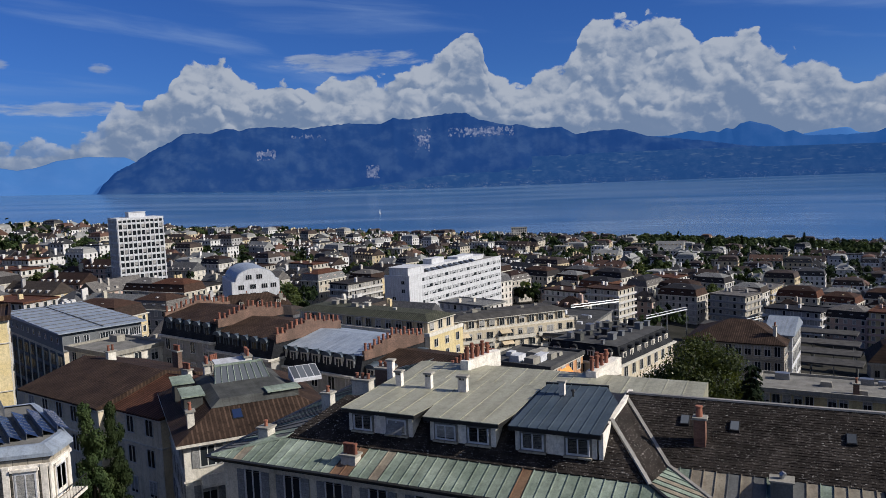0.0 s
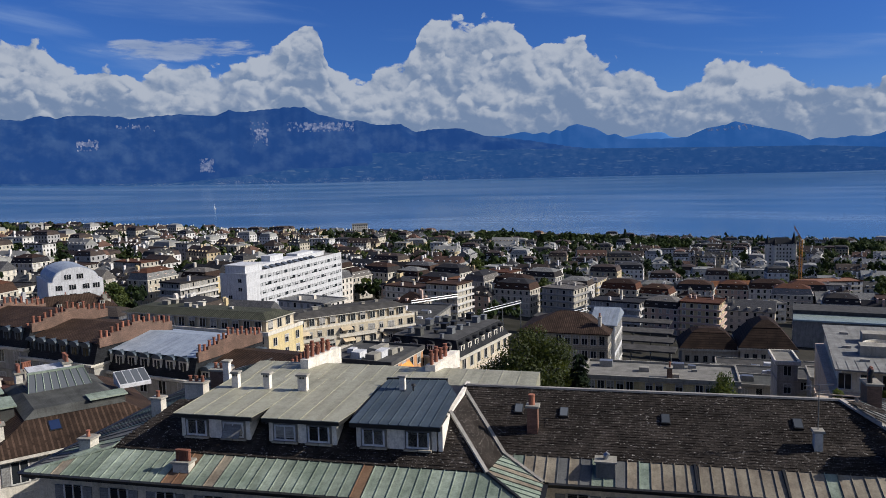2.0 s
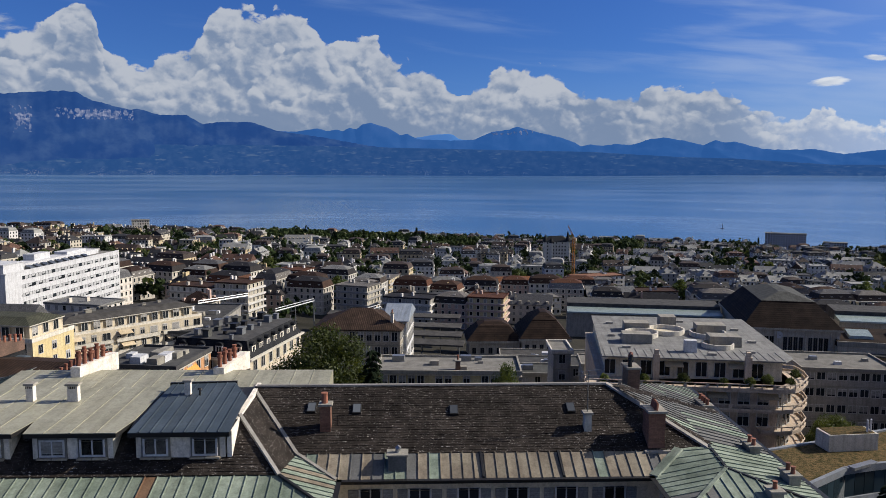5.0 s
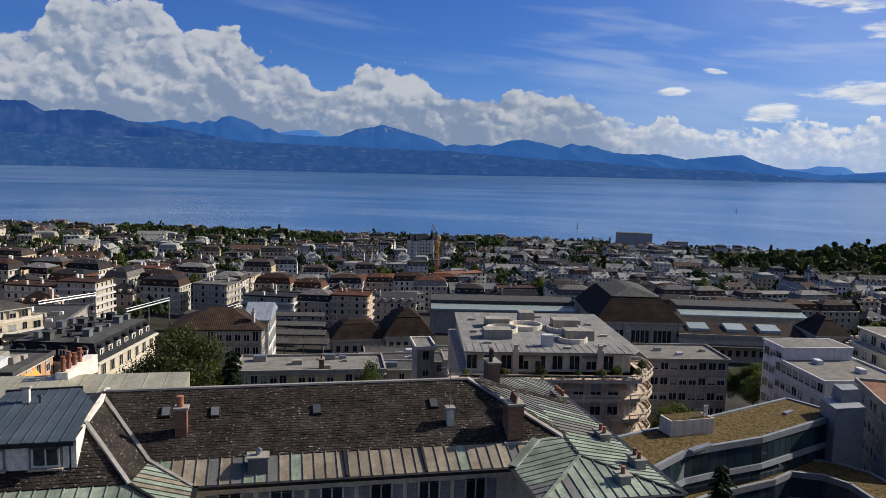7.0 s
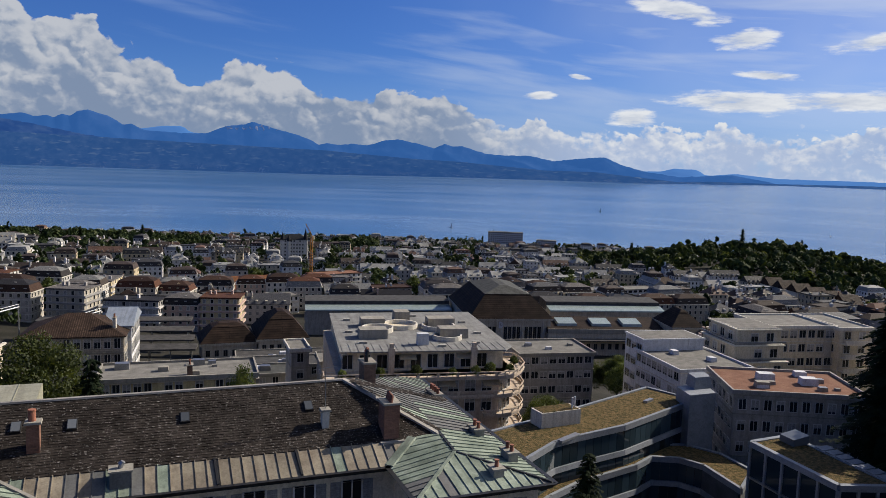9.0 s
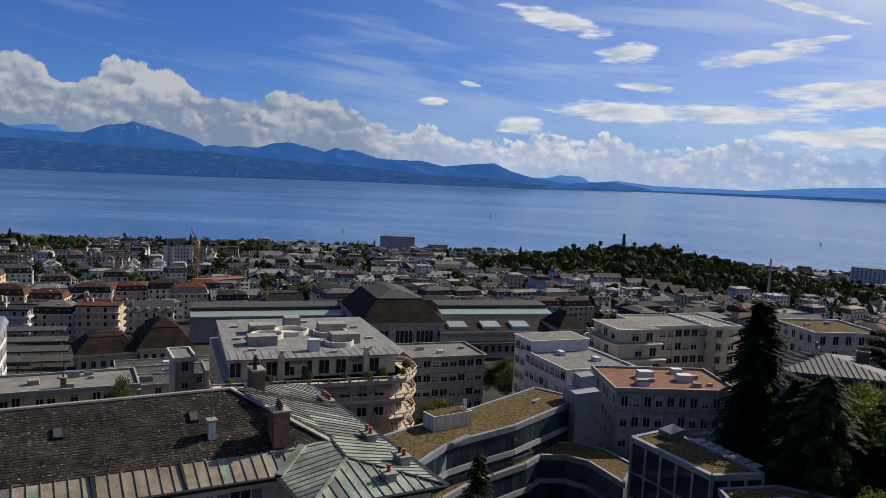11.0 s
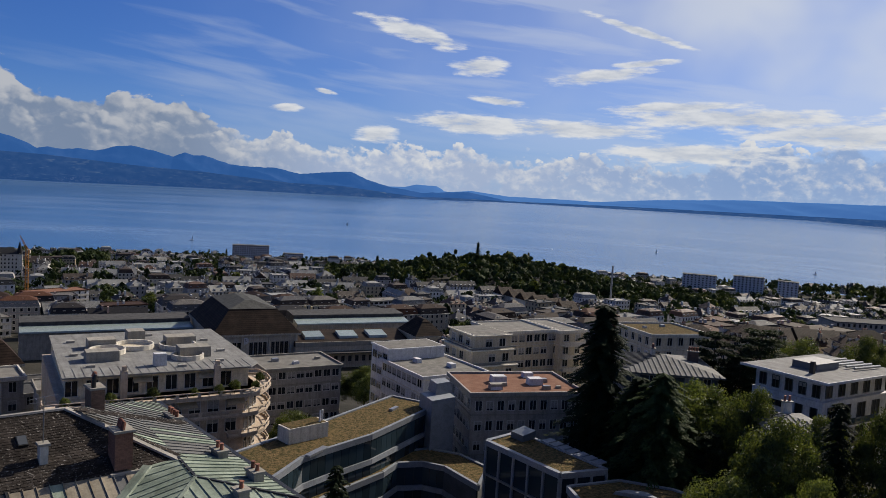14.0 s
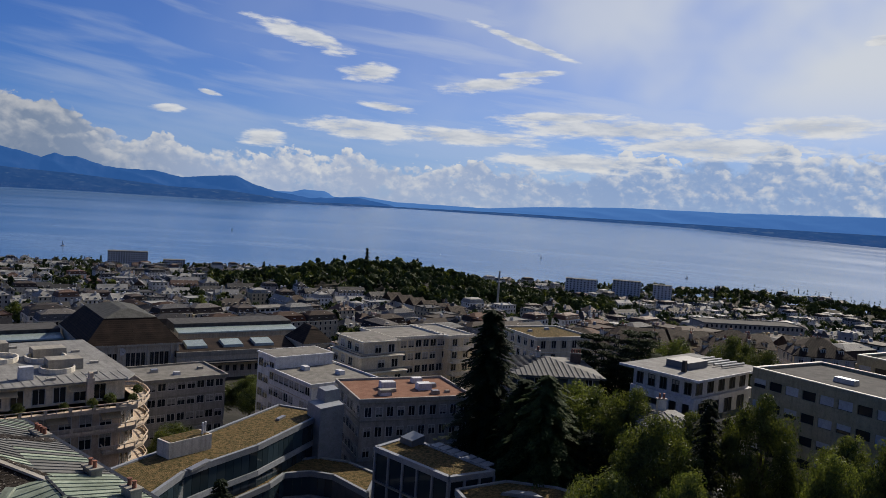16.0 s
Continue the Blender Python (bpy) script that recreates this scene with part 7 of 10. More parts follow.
for s, q, z in ((-6.2, 45.26, 120.38), (-3.47, 45.14, 120.32), (2.38, 44.99, 120.25), (9.52, 45.11, 120.3)):
    r = part("rooflight", G().box(-0.29, 0.29, -0.42, 0.42, -0.05, 0.16, 0, 0.03), M["black"], ROOF_M, "small metal-framed rooflight", at=npose(s, q, z, 26.1))
    part("pane", G().box(-0.22, 0.22, -0.34, 0.34, 0.155, 0.18), M["glass_roof"], r)
c = stack(-5.19, 43.8, 119.55, 0.62, 0.62, 1.55, 0, "brick_red")
part("chimney_pot", G().tube((0, 0, 0), (0, 0, 0.6), 0.2, 0.17, 12).tube((0, 0, 0.6), (0, 0, 0.68), 0.2, 0.2, 12), M["terracotta"], c, at=pose(-0.05, 0, 1.6))
part("aerial", G().tube((0, 0, 0), (0, 0, 0.55), 0.02, 0.02, 5).tube((-0.3, 0, 0.5), (0.3, 0, 0.55), 0.015, 0.015, 5).tube((-0.25, 0.1, 0.3), (0.25, -0.1, 0.32), 0.015, 0.015, 5), M["black"], NEAR, at=npose(-4.5, 43.7, 119.9))
c = stack(13.95, 42.75, 118.95, 0.95, 1.2, 2.0, 0, "brick_red", 0)
for j in range(4):
    part("chimney_pot", G().tube((0, 0, 0), (0, 0.1, 0.42), 0.13, 0.11, 9), M["terracotta"], c, at=pose(-0.05 + 0.02 * j, -0.42 + 0.28 * j, 2.12, 0, 14, 0))
part("apron_flashing", G().box(-0.75, 0.75, -0.95, -0.58, -0.35, -0.12), M["lead"], c)
c = stack(10.23, 43.6, 119.5, 0.42, 0.5, 1.0, 0, "pale")
part("aerial_mast", G().tube((0, 0, 0.8), (0, 0, 3.6), 0.03, 0.025, 6), M["metal"], c)
part("aerial", G().tube((-0.75, 0, 3.5), (0.75, 0.2, 3.6), 0.018, 0.018, 5).tube((-0.7, 0.2, 3.25), (0.5, -0.1, 3.3), 0.018, 0.018, 5).tube((-0.4, -0.25, 3.52), (-0.4, 0.25, 3.55), 0.012, 0.012, 4).tube((0.0, -0.25, 3.55), (0.0, 0.25, 3.58), 0.012, 0.012, 4).tube((0.4, -0.25, 3.58), (0.4, 0.25, 3.6), 0.012, 0.012, 4), M["metal"], c)
v = part("vent_box", G().box(-0.52, 0.52, -0.45, 0.45, -0.3, 0.75), M["zinc"], NEAR, "zinc ventilation box on the skirt roof", at=npose(-0.94, 41.2, 118.35))
part("cap", G().box(-0.6, 0.6, -0.5, 0.5, 0.75, 0.83), M["concrete"], v)
part("cowl", G().tube((0, 0, 0.83), (0, 0, 1.0), 0.12, 0.12, 8).tube((0, 0, 1.0), (0.12, 0, 1.16), 0.17, 0.13, 8), M["metal"], v)

# right: green copper hips of the pavilion and the long side slope
ROOF_R = npart("roof", G().hull([(13.3, 35.5, 117.9), (21.1, 35.5, 117.9), (21.1, 57, 117.9), (13.3, 57, 117.9)], [(17.1, 39.6, 118.3), (17.2, 39.6, 118.3), (17.2, 53, 118.4), (13.4, 53, 118.4)]), M["copper"], label="green copper hip roofs of the end pavilion")
G2 = [("copper", 6), ("zinc", 1)]
APEX, RJ = (17.0, 39.6, 118.72), (17.05, 42.4, 118.98)
panels(ROOF_R, [(13.2, 35.4, 118), (21.2, 35.4, 118), APEX], (1, 0, 0), 0.6, G2, 21)
panels(ROOF_R, [(13.2, 40.2, 118), (13.2, 35.4, 118), APEX, RJ, (15.2, 42.05, 118.85)], (0, 1, 0), 0.55, G2, 22)
panels(ROOF_R, [(21.2, 35.4, 118), (21.2, 42.4, 118), RJ, APEX], (0, 1, 0), 0.55, G2, 23)
panels(ROOF_R, [(21.2, 42.4, 118), (21.2, 57.1, 118), (17.6, 53.6, 119.35), RJ], (0, 1, 0), 0.6, [("copper", 2), ("zinc", 3)], 24)
panels(ROOF_R, [RJ, (17.6, 53.6, 119.35), (12.6, 47.1, 121.2)], (0, 1, 0), 0.6, [("zinc", 3), ("copper", 1)], 25)
panels(ROOF_R, [(21.2, 57.1, 118), (12.0, 57.1, 118), (12.6, 47.1, 121.2), (17.6, 53.6, 119.35)], (1, 0, 0), 0.6, [("copper", 3), ("zinc", 1)], 26)
bar("hip_cap", [(13.25, 35.45, 118.06), APEX], 0.12, "copper", ROOF_R)
bar("hip_cap", [(21.15, 35.45, 118.06), APEX], 0.09, "black", ROOF_R)
bar("ridge_cap", [APEX, RJ], 0.1, "black", ROOF_R)
bar("valley_flashing", [(13.2, 40.2, 118.06), (15.2, 42.05, 118.9)], 0.3, "copper", ROOF_R)
for s, q, z, k in ((20.1, 51.0, 118.35, 4), (19.9, 43.0, 118.35, 2), (20.2, 38.9, 118.3, 2), (18.4, 36.9, 118.25, 1)):
    stack(s, q, z - 0.05, 0.62, 0.45 + 0.32 * k, 0.38, k, "concrete", 0)
stack(14.5, 49.5, 120.4, 0.8, 1.3, 1.3, 0, "brick")
for j in range(3):
    part("chimney_pot", G().tube((0, 0, 0), (0, 0, 0.5), 0.14, 0.12, 9).tube((0, 0, 0.5), (0.1, 0, 0.8), 0.16, 0.1, 9), M["terracotta" if j else "black"], NEAR, at=npose(14.3 + 0.1 * j, 49.1 + 0.4 * j, 121.82))

# front windows with pairs of shutters under the eaves
for s0, s1, q, n in ((-33.0, -5.6, 37.15, 9), (-3.8, 12.6, 40.9, 6), (14.6, 20.0, 36.0, 2)):
    for i in range(n):
        s = s0 + (s1 - s0) * (i + 0.5) / n
        for z in (115.0,):
            part("window", window_mesh(1.1, 2.1, "frame", None, 0.0, 1), None, NEAR, at=npose(s, q, z))
            for e in (-1, 1):
                part("shutter", shutter_mesh(0.56, 2.2, "shutter"), None, NEAR, at=npose(s + e * 0.96, q, z - 0.05))
for z in (115.0, 111.6):
    for q in (38.0, 40.5, 43.0, 45.5, 48, 50.5, 53, 55.5):
        part("window", window_mesh(1.1, 2.1, "frame", None, 0.0, 1), None, NEAR, at=npose(20.6, q, z, 0, 0, 90))


# ---- large apartment house with terraces ----
AP = thing("apartment_building", "large cream apartment house with terraces, curved balconies and flat sheet roof", "apartment building", pose(90.8, 91.8, 86.0, 0, 0, -34.6))
AZ = 107.5 - 86.0
part("wall", G().prism([(-13.6, -17.6), (11.0, -17.6), (14.2, -13.6), (14.2, 15.5), (-13.6, 15.5)], 0, AZ - 3.3), M["pink_render"], AP)
part("wall", G().box(-12.2, 12.6, -14.2, 15.2, AZ - 3.3, AZ - 0.2), M["cream"], AP)
apr = part("roof", G().hull([(-13.1, -15.5, AZ - 0.2), (12.6, -15.6, AZ - 0.2), (14.3, -13.2, AZ - 0.2), (14.3, 15.5, AZ - 0.2), (-12.6, 15.2, AZ - 0.2)], [(-13.1, -15.5, AZ), (12.6, -15.6, AZ), (14.3, -13.2, AZ), (14.3, 15.5, AZ), (-12.6, 15.2, AZ)]), M["zinc_pale"], AP, "flat pale sheet roof with light wells")
for i in range(22):
    x = -12.6 + 1.2 * i
    part("standing_seam", G().box(x - 0.03, x + 0.03, -15.4, -11.0 + 0.35 * ((i * 7) % 5), AZ, AZ + 0.06), M["zinc_pale"], apr)
TH = AZ - 3.3
for i, start in enumerate((-15.6, -3.0, 8.6, 8.6)):
    z = TH - 3.05 * i
    front = -19.4 if i == 0 else -18.9
    ring = [(start, -17.0), (start, front), (11.4, front), (13.0, front + 0.5), (14.6, -17.0), (16.2, -14.2), (16.6, -11.0), (16.2, -8.0), (14.2, -7.4)]
    slab = part("balcony", G().prism(ring + [(13.0, -12.0)], z - 0.3, z), M["pink_render"], AP, "long balcony that bends round the corner")
    for (x0, y0), (x1, y1) in zip(ring, ring[1:]):
        a, b = Vector((x0, y0, z)), Vector((x1, y1, z))
        d = (b - a)
        L = d.length
        d.normalize()
        o = Vector((-d.y, d.x, 0)) * 0.06
        for z0, z1 in ((0.0, 0.28), (0.78, 0.92)):
            part("parapet" if z0 == 0 else "handrail", G().hull([a - o + Vector((0, 0, z0)), b - o + Vector((0, 0, z0)), b + o + Vector((0, 0, z0)), a + o + Vector((0, 0, z0))], [a - o + Vector((0, 0, z1)), b - o + Vector((0, 0, z1)), b + o + Vector((0, 0, z1)), a + o + Vector((0, 0, z1))]), M["pink_render"], slab)
        n = max(1, round(L / 1.5))
        for j in range(n):
            p, w = a + d * (L * j / n), d * (0.42 if j % 2 else 0.12)
            part("post", G().hull([p - o, p + w - o, p + w + o, p + o], [p - o + Vector((0, 0, 0.8)), p + w - o + Vector((0, 0, 0.8)), p + w + o + Vector((0, 0, 0.8)), p + o + Vector((0, 0, 0.8))]), M["pink_render"], slab)
    for k in range(3):
        x, y = 11.6 + 1.0 * k, -16.9 + 1.25 * k
        part("window", window_mesh(0.95, 2.1, "frame", None, (0.35, 0.8, 0.0)[(i + k) % 3], 0), None, AP, at=pose(x, y, z - 2.9, 0, 0, 51.3))
for x, y, z in ((-4.0, -14.25, AZ - 0.75), (5.0, -14.25, AZ - 0.75), (8.4, -17.65, TH - 0.8), (1.5, -17.65, TH - 0.8)):
    part("awning", G().hull([(x, y - 1.3, z - 0.55), (x + 2.6, y - 1.3, z - 0.55), (x + 2.6, y - 1.26, z - 0.6), (x, y - 1.26, z - 0.6)], [(x, y, z), (x + 2.6, y, z), (x + 2.6, y + 0.04, z - 0.05), (x, y + 0.04, z - 0.05)]), M["awning_beige"], AP, "striped cloth awning")
for i in range(6):
    for j in range(9):
        z = AZ - 2.9 if i == 0 else TH - 3.1 * i + 0.6
        y = -14.2 if i == 0 else -17.6
        x = -11.8 + 2.62 * j
        if i > 2 and j % 3 == 2:
            continue
        part("window", window_mesh(1.5, 2.0 if i < 3 else 1.7, "frame", None, (0.0, 0.35, 0.8)[(i * 5 + j * 3) % 3], 1), None, AP, at=pose(x, y, z))
    for j in range(7):
        z = AZ - 2.9 if i == 0 else TH - 3.1 * i + 0.6
        part("window", window_mesh(1.5, 1.9, "frame", None, (0.0, 0.35, 0.8)[(i + j) % 3], 1), None, AP, at=pose(12.6 if i == 0 else 14.2, -11.0 + 3.7 * j, z, 0, 0, 90))
for x, y, w, d, h in ((-6.0, 3.2, 2.1, 1.4, 1.5), (-7.0, -5.6, 2.3, 1.4, 1.5), (-0.3, 7.2, 1.4, 1.4, 1.9), (6.0, 3.0, 2.4, 1.5, 1.5), (6.2, -6.0, 2.4, 1.5, 1.6)):
    part("penthouse", G().box(x - w, x + w, y - d, y + d, AZ, AZ + h, 0, 0.05), M["concrete"], AP, "grey lift and plant housing on the roof")
for x, y, r in ((-1.2, 2.0, 3.0), (5.2, 0.5, 2.9), (-5.6, -1.0, 2.7), (5.0, -7.6, 2.4)):
    g = G()
    n = 20
    ring = [(math.cos(6.2832 * i / n), math.sin(6.2832 * i / n)) for i in range(n)]
    k = len(g.v)
    for rr, z in ((r, AZ), (r, AZ + 0.75), (r - 0.25, AZ + 0.75), (r - 0.25, AZ + 0.02)):
        g.v += [(x + rr * c, y + rr * s, z) for c, s in ring]
    for lv in range(3):
        for i in range(n):
            j = (i + 1) % n
            g.f.append((k + lv * n + i, k + lv * n + j, k + (lv + 1) * n + j, k + (lv + 1) * n + i)), g.m.append(0)
    part("light_well", g, M["pale"], AP, "white curved parapet of a light well")
    part("light_well_floor", G().prism([(x + (r - 0.3) * c, y + (r - 0.3) * s) for c, s in ring], AZ + 0.01, AZ + 0.06), M["cream"], AP)
part("chimney", G().box(-0.7, 1.1, -11.8, -10.6, AZ, AZ + 1.8, 0, 0.03), M["white"], AP)
for x in (-5.4, 7.4):
    part("flue", G().box(x - 0.45, x + 0.45, -16.3, -15.6, AZ - 3.2, AZ + 0.6).box(x - 0.3, x + 0.3, -16.2, -15.7, AZ + 0.6, AZ + 1.3), M["pink_render"], AP, "rendered flue rising from the terrace")
for x, y in ((-10, 8), (-10.5, -2), (-9, -10), (2.5, 11), (10.5, 5), (11, -4), (9, -11), (3, -13)):
    part("roof_vent", G().box(x - 0.6, x + 0.6, y - 0.3, y + 0.3, AZ, AZ + 0.35), M["grey"], AP)

# ---- glazed office building with planted roofs ----
GL = thing("glass_office", "low curved office building with planted roofs and blue-grey glass bands", "office building", pose(85, 45, 88.0))


def gp(name, g, m, parent=None, label=""):
    g.v = [(x - 85, y - 45, z - 88.0) for x, y, z in g.v]
    return part(name, g, m, parent or GL, label)


def glazed_wing(near, far, z, floors, fh=3.3):
    """A wing on a line of front points; behind them the back line; glass bands between white spandrels along the front."""
    ring = near + far[::-1]
    gp("core", G().prism([(x + 0.012 * (85 - x) * 0, y + 0.3) for x, y in ring], 88.5, z - 0.5), M["dark"])
    gp("planted_roof", G().prism(ring, z - 0.5, z - 0.08), M["sedum"], label="sedum roof, ochre and green")
    for (x0, y0), (x1, y1) in zip(ring, ring[1:] + ring[:1]):
        a, b = Vector((x0, y0, 0)), Vector((x1, y1, 0))
        d = (b - a).normalized()
        o = Vector((-d.y, d.x, 0)) * 0.22
        gp("roof_edge", G().hull([a + o - d * 0.1 + Vector((0, 0, z - 0.65)), b + o + d * 0.1 + Vector((0, 0, z - 0.65)), b - o + d * 0.1 + Vector((0, 0, z - 0.65)), a - o - d * 0.1 + Vector((0, 0, z - 0.65))], [a + o - d * 0.1 + Vector((0, 0, z + 0.12)), b + o + d * 0.1 + Vector((0, 0, z + 0.12)), b - o + d * 0.1 + Vector((0, 0, z + 0.12)), a - o - d * 0.1 + Vector((0, 0, z + 0.12))]), M["white_metal"], label="pale metal roof edge")
    for (x0, y0), (x1, y1) in zip(near, near[1:]):
        a, b = Vector((x0, y0, 0)), Vector((x1, y1, 0))
        d = b - a
        L = d.length
        d.normalize()
        o = Vector((d.y, -d.x, 0)) * 0.12
        n = max(1, round(L / 1.3))
        for f in range(floors):
            zb, zt = z - 0.65 - fh * f - (fh - 0.75), z - 0.65 - fh * f
            for i in range(n):
                p, q = a + d * (L * i / n + 0.03), a + d * (L * (i + 1) / n - 0.03)
                gp("pane", G().hull([p + Vector((0, 0, zb)), q + Vector((0, 0, zb)), q + o + Vector((0, 0, zb)), p + o + Vector((0, 0, zb))], [p + Vector((0, 0, zt)), q + Vector((0, 0, zt)), q + o + Vector((0, 0, zt)), p + o + Vector((0, 0, zt))]), M["glass_blue"])
            gp("spandrel", G().hull([a - o + Vector((0, 0, zb - 0.7)), b - o + Vector((0, 0, zb - 0.7)), b + o * 3.5 + Vector((0, 0, zb - 0.7)), a + o * 3.5 + Vector((0, 0, zb - 0.7))], [a - o + Vector((0, 0, zb - 0.05)), b - o + Vector((0, 0, zb - 0.05)), b + o * 2.5 + Vector((0, 0, zb - 0.05)), a + o * 2.5 + Vector((0, 0, zb - 0.05))]), M["white_metal"])


W1N = [(67.1, 49.5), (75.5, 50.7), (79.5, 50.0), (87.6, 48.1), (103.2, 47.2)]
W1F = [(71.9, 58.3), (80, 57.3), (90.7, 56.3), (106.4, 55.0), (106.1, 48.5)]
glazed_wing(W1N, W1F, 102.6, 4)
W2N = [(68.7, 52.8), (73.6, 53.2), (79.5, 53.2), (89.2, 49.5), (93.5, 47.0), (95.9, 44.1), (96, 40.7), (92, 34.1)]
glazed_wing([(x - 1.0, y - 4.2) for x, y in W2N[:3]] + [(x, y - 2.6) for x, y in W2N[3:4]] + W2N[4:], [(74, 53), (86, 52.5), (99.0, 48), (101.5, 46), (101.8, 41), (99, 35.5)], 97.2, 2)
# the corner block with the sloping planted roof
B3 = [(90.4, 32.7), (96.2, 30.4), (88.6, 17.0), (84.2, 21.3)]
ring = B3
gp("core", G().hull([(x, y, 88.5) for x, y in ring], [(x * 0.998 + 0.15, y * 0.998 + 0.05, 103.6) for x, y in ring]), M["glass_blue"], label="dark glazed corner block")
gp("planted_roof", G().prism(ring, 103.6, 103.95), M["sedum"], label="sedum roof, ochre and green")
for (x0, y0), (x1, y1) in zip(ring, ring[1:] + ring[:1]):
    a, b = Vector((x0, y0, 0)), Vector((x1, y1, 0))
    d = (b - a).normalized()
    o = Vector((-d.y, d.x, 0)) * 0.3
    gp("roof_edge", G().hull([a + o + Vector((0, 0, 103.4)), b + o + Vector((0, 0, 103.4)), b - o + Vector((0, 0, 103.4)), a - o + Vector((0, 0, 103.4))], [a + o + Vector((0, 0, 104.08)), b + o + Vector((0, 0, 104.08)), b - o + Vector((0, 0, 104.08)), a - o + Vector((0, 0, 104.08))]), M["white_metal"])
for e, (p, q) in enumerate(((B3[3], B3[0]), (B3[2], B3[3]))):
    a, b = Vector((*p, 0)), Vector((*q, 0))
    L = (b - a).length
    d = (b - a).normalized()
    o = Vector((d.y, -d.x, 0)) * (-0.25 if e == 0 else -0.25)
    if (a + o).length > a.length:
        o = -o
    for i in range(6 if e == 0 else 4):
        w = a + d * (L * i / (5 if e == 0 else 3))
        t = d * 0.14
        gp("mullion", G().hull([w - t + Vector((0, 0, 89)), w + t + Vector((0, 0, 89)), w + t + o + Vector((0, 0, 89)), w - t + o + Vector((0, 0, 89))], [w - t + Vector((0, 0, 103.5)), w + t + Vector((0, 0, 103.5)), w + t + o + Vector((0, 0, 103.5)), w - t + o + Vector((0, 0, 103.5))]), M["white_metal"])
    for i in range(4):
        z = 102.9 - 3.3 * (i + 1)
        gp("transom", G().hull([a + Vector((0, 0, z)), b + Vector((0, 0, z)), b + o * 1.2 + Vector((0, 0, z)), a + o * 1.2 + Vector((0, 0, z))], [a + Vector((0, 0, z + 0.22)), b + Vector((0, 0, z + 0.22)), b + o * 1.2 + Vector((0, 0, z + 0.22)), a + o * 1.2 + Vector((0, 0, z + 0.22))]), M["metal"])
gp("skylight", G().hull([(93.5, 30.6, 104), (95.8, 29.6, 104), (94.6, 27.6, 104), (92.4, 28.6, 104)], [(93.5, 30.6, 104.8), (95.8, 29.6, 105.1), (94.6, 27.6, 105.1), (92.4, 28.6, 104.8)]), M["glass_roof"], label="raised glass skylight")
for i in range(7):
    x, y = 93.8 - 0.72 * i, 26.6 - 1.25 * i
    gp("roof_louvre", G().hull([(x, y, 104.0), (x + 1.7, y - 0.8, 104.0), (x + 1.3, y - 1.7, 104.0), (x - 0.4, y - 0.9, 104.0)], [(x, y, 104.25), (x + 1.7, y - 0.8, 104.25), (x + 1.3, y - 1.7, 104.15), (x - 0.4, y - 0.9, 104.15)]), M["white_metal"])
gp("plant_room", G().prism([(78.38, 54.73), (84.02, 52.54), (84.96, 54.97), (79.31, 57.15)], 102.5, 104.5), M["pale"], label="pale plant room on the planted roof")
gp("plant_room_roof", G().prism([(78.71, 54.74), (83.78, 52.77), (84.63, 54.96), (79.55, 56.92)], 104.5, 104.56), M["sedum"])
for x in (83.2, 83.8):
    gp("flue", G().tube((x, 53.4, 103), (x, 53.4, 106.0), 0.12, 0.12, 7), M["white"])
gp("roof_hatch", G().box(99.0, 101.0, 51.0, 51.6, 102.5, 102.85), M["metal"])
gp("roof_hatch", G().box(76.0, 80.0, 49.9, 50.7, 102.5, 102.8), M["metal"])
LOW = [(83.6, 20.2), (88.9, 15.4), (89.5, 9.5), (88.0, 5.4), (84.0, 4.0), (77.5, 16.0)]
gp("core", G().prism(LOW, 88.5, 102.4), M["dark"])
gp("planted_roof", G().prism(LOW, 102.4, 102.8), M["sedum"], label="low curved sedum roof")
for (x0, y0), (x1, y1) in zip(LOW, LOW[1:] + LOW[:1]):
    a, b = Vector((x0, y0, 102.2)), Vector((x1, y1, 102.2))
    o = Vector((-(b - a).y, (b - a).x, 0)).normalized() * 0.2
    gp("roof_edge", G().hull([a - o, b - o, b + o, a + o], [a - o + Vector((0, 0, 0.8)), b - o + Vector((0, 0, 0.8)), b + o + Vector((0, 0, 0.8)), a + o + Vector((0, 0, 0.8))]), M["white_metal"])
gp("skylight", G().hull([(84.4, 15.3, 102.75), (86.0, 14.2, 102.75), (86.6, 11.8, 102.75), (85.0, 10.0, 102.75)], [(84.4, 15.0, 103.2), (85.6, 14.0, 103.2), (86.2, 11.9, 103.2), (85.0, 10.4, 103.2)]), M["white_metal"], label="curved white-rimmed skylight")
gp("lift_tower", G().prism([(101.0, 45.5), (105.2, 43.6), (108.5, 46.8), (104.0, 49.0)], 89, 104.6), M["white_metal"], label="pale lift and stair tower")
gp("tower_cap", G().hull([(104.2, 46.4, 104.6), (107.2, 45.0, 104.6), (109.6, 47.2, 104.6), (106.4, 48.8, 104.6)], [(104.6, 46.5, 106.3), (107.0, 45.4, 106.3), (109.0, 47.2, 106.3), (106.4, 48.5, 106.3)]), M["white_metal"])

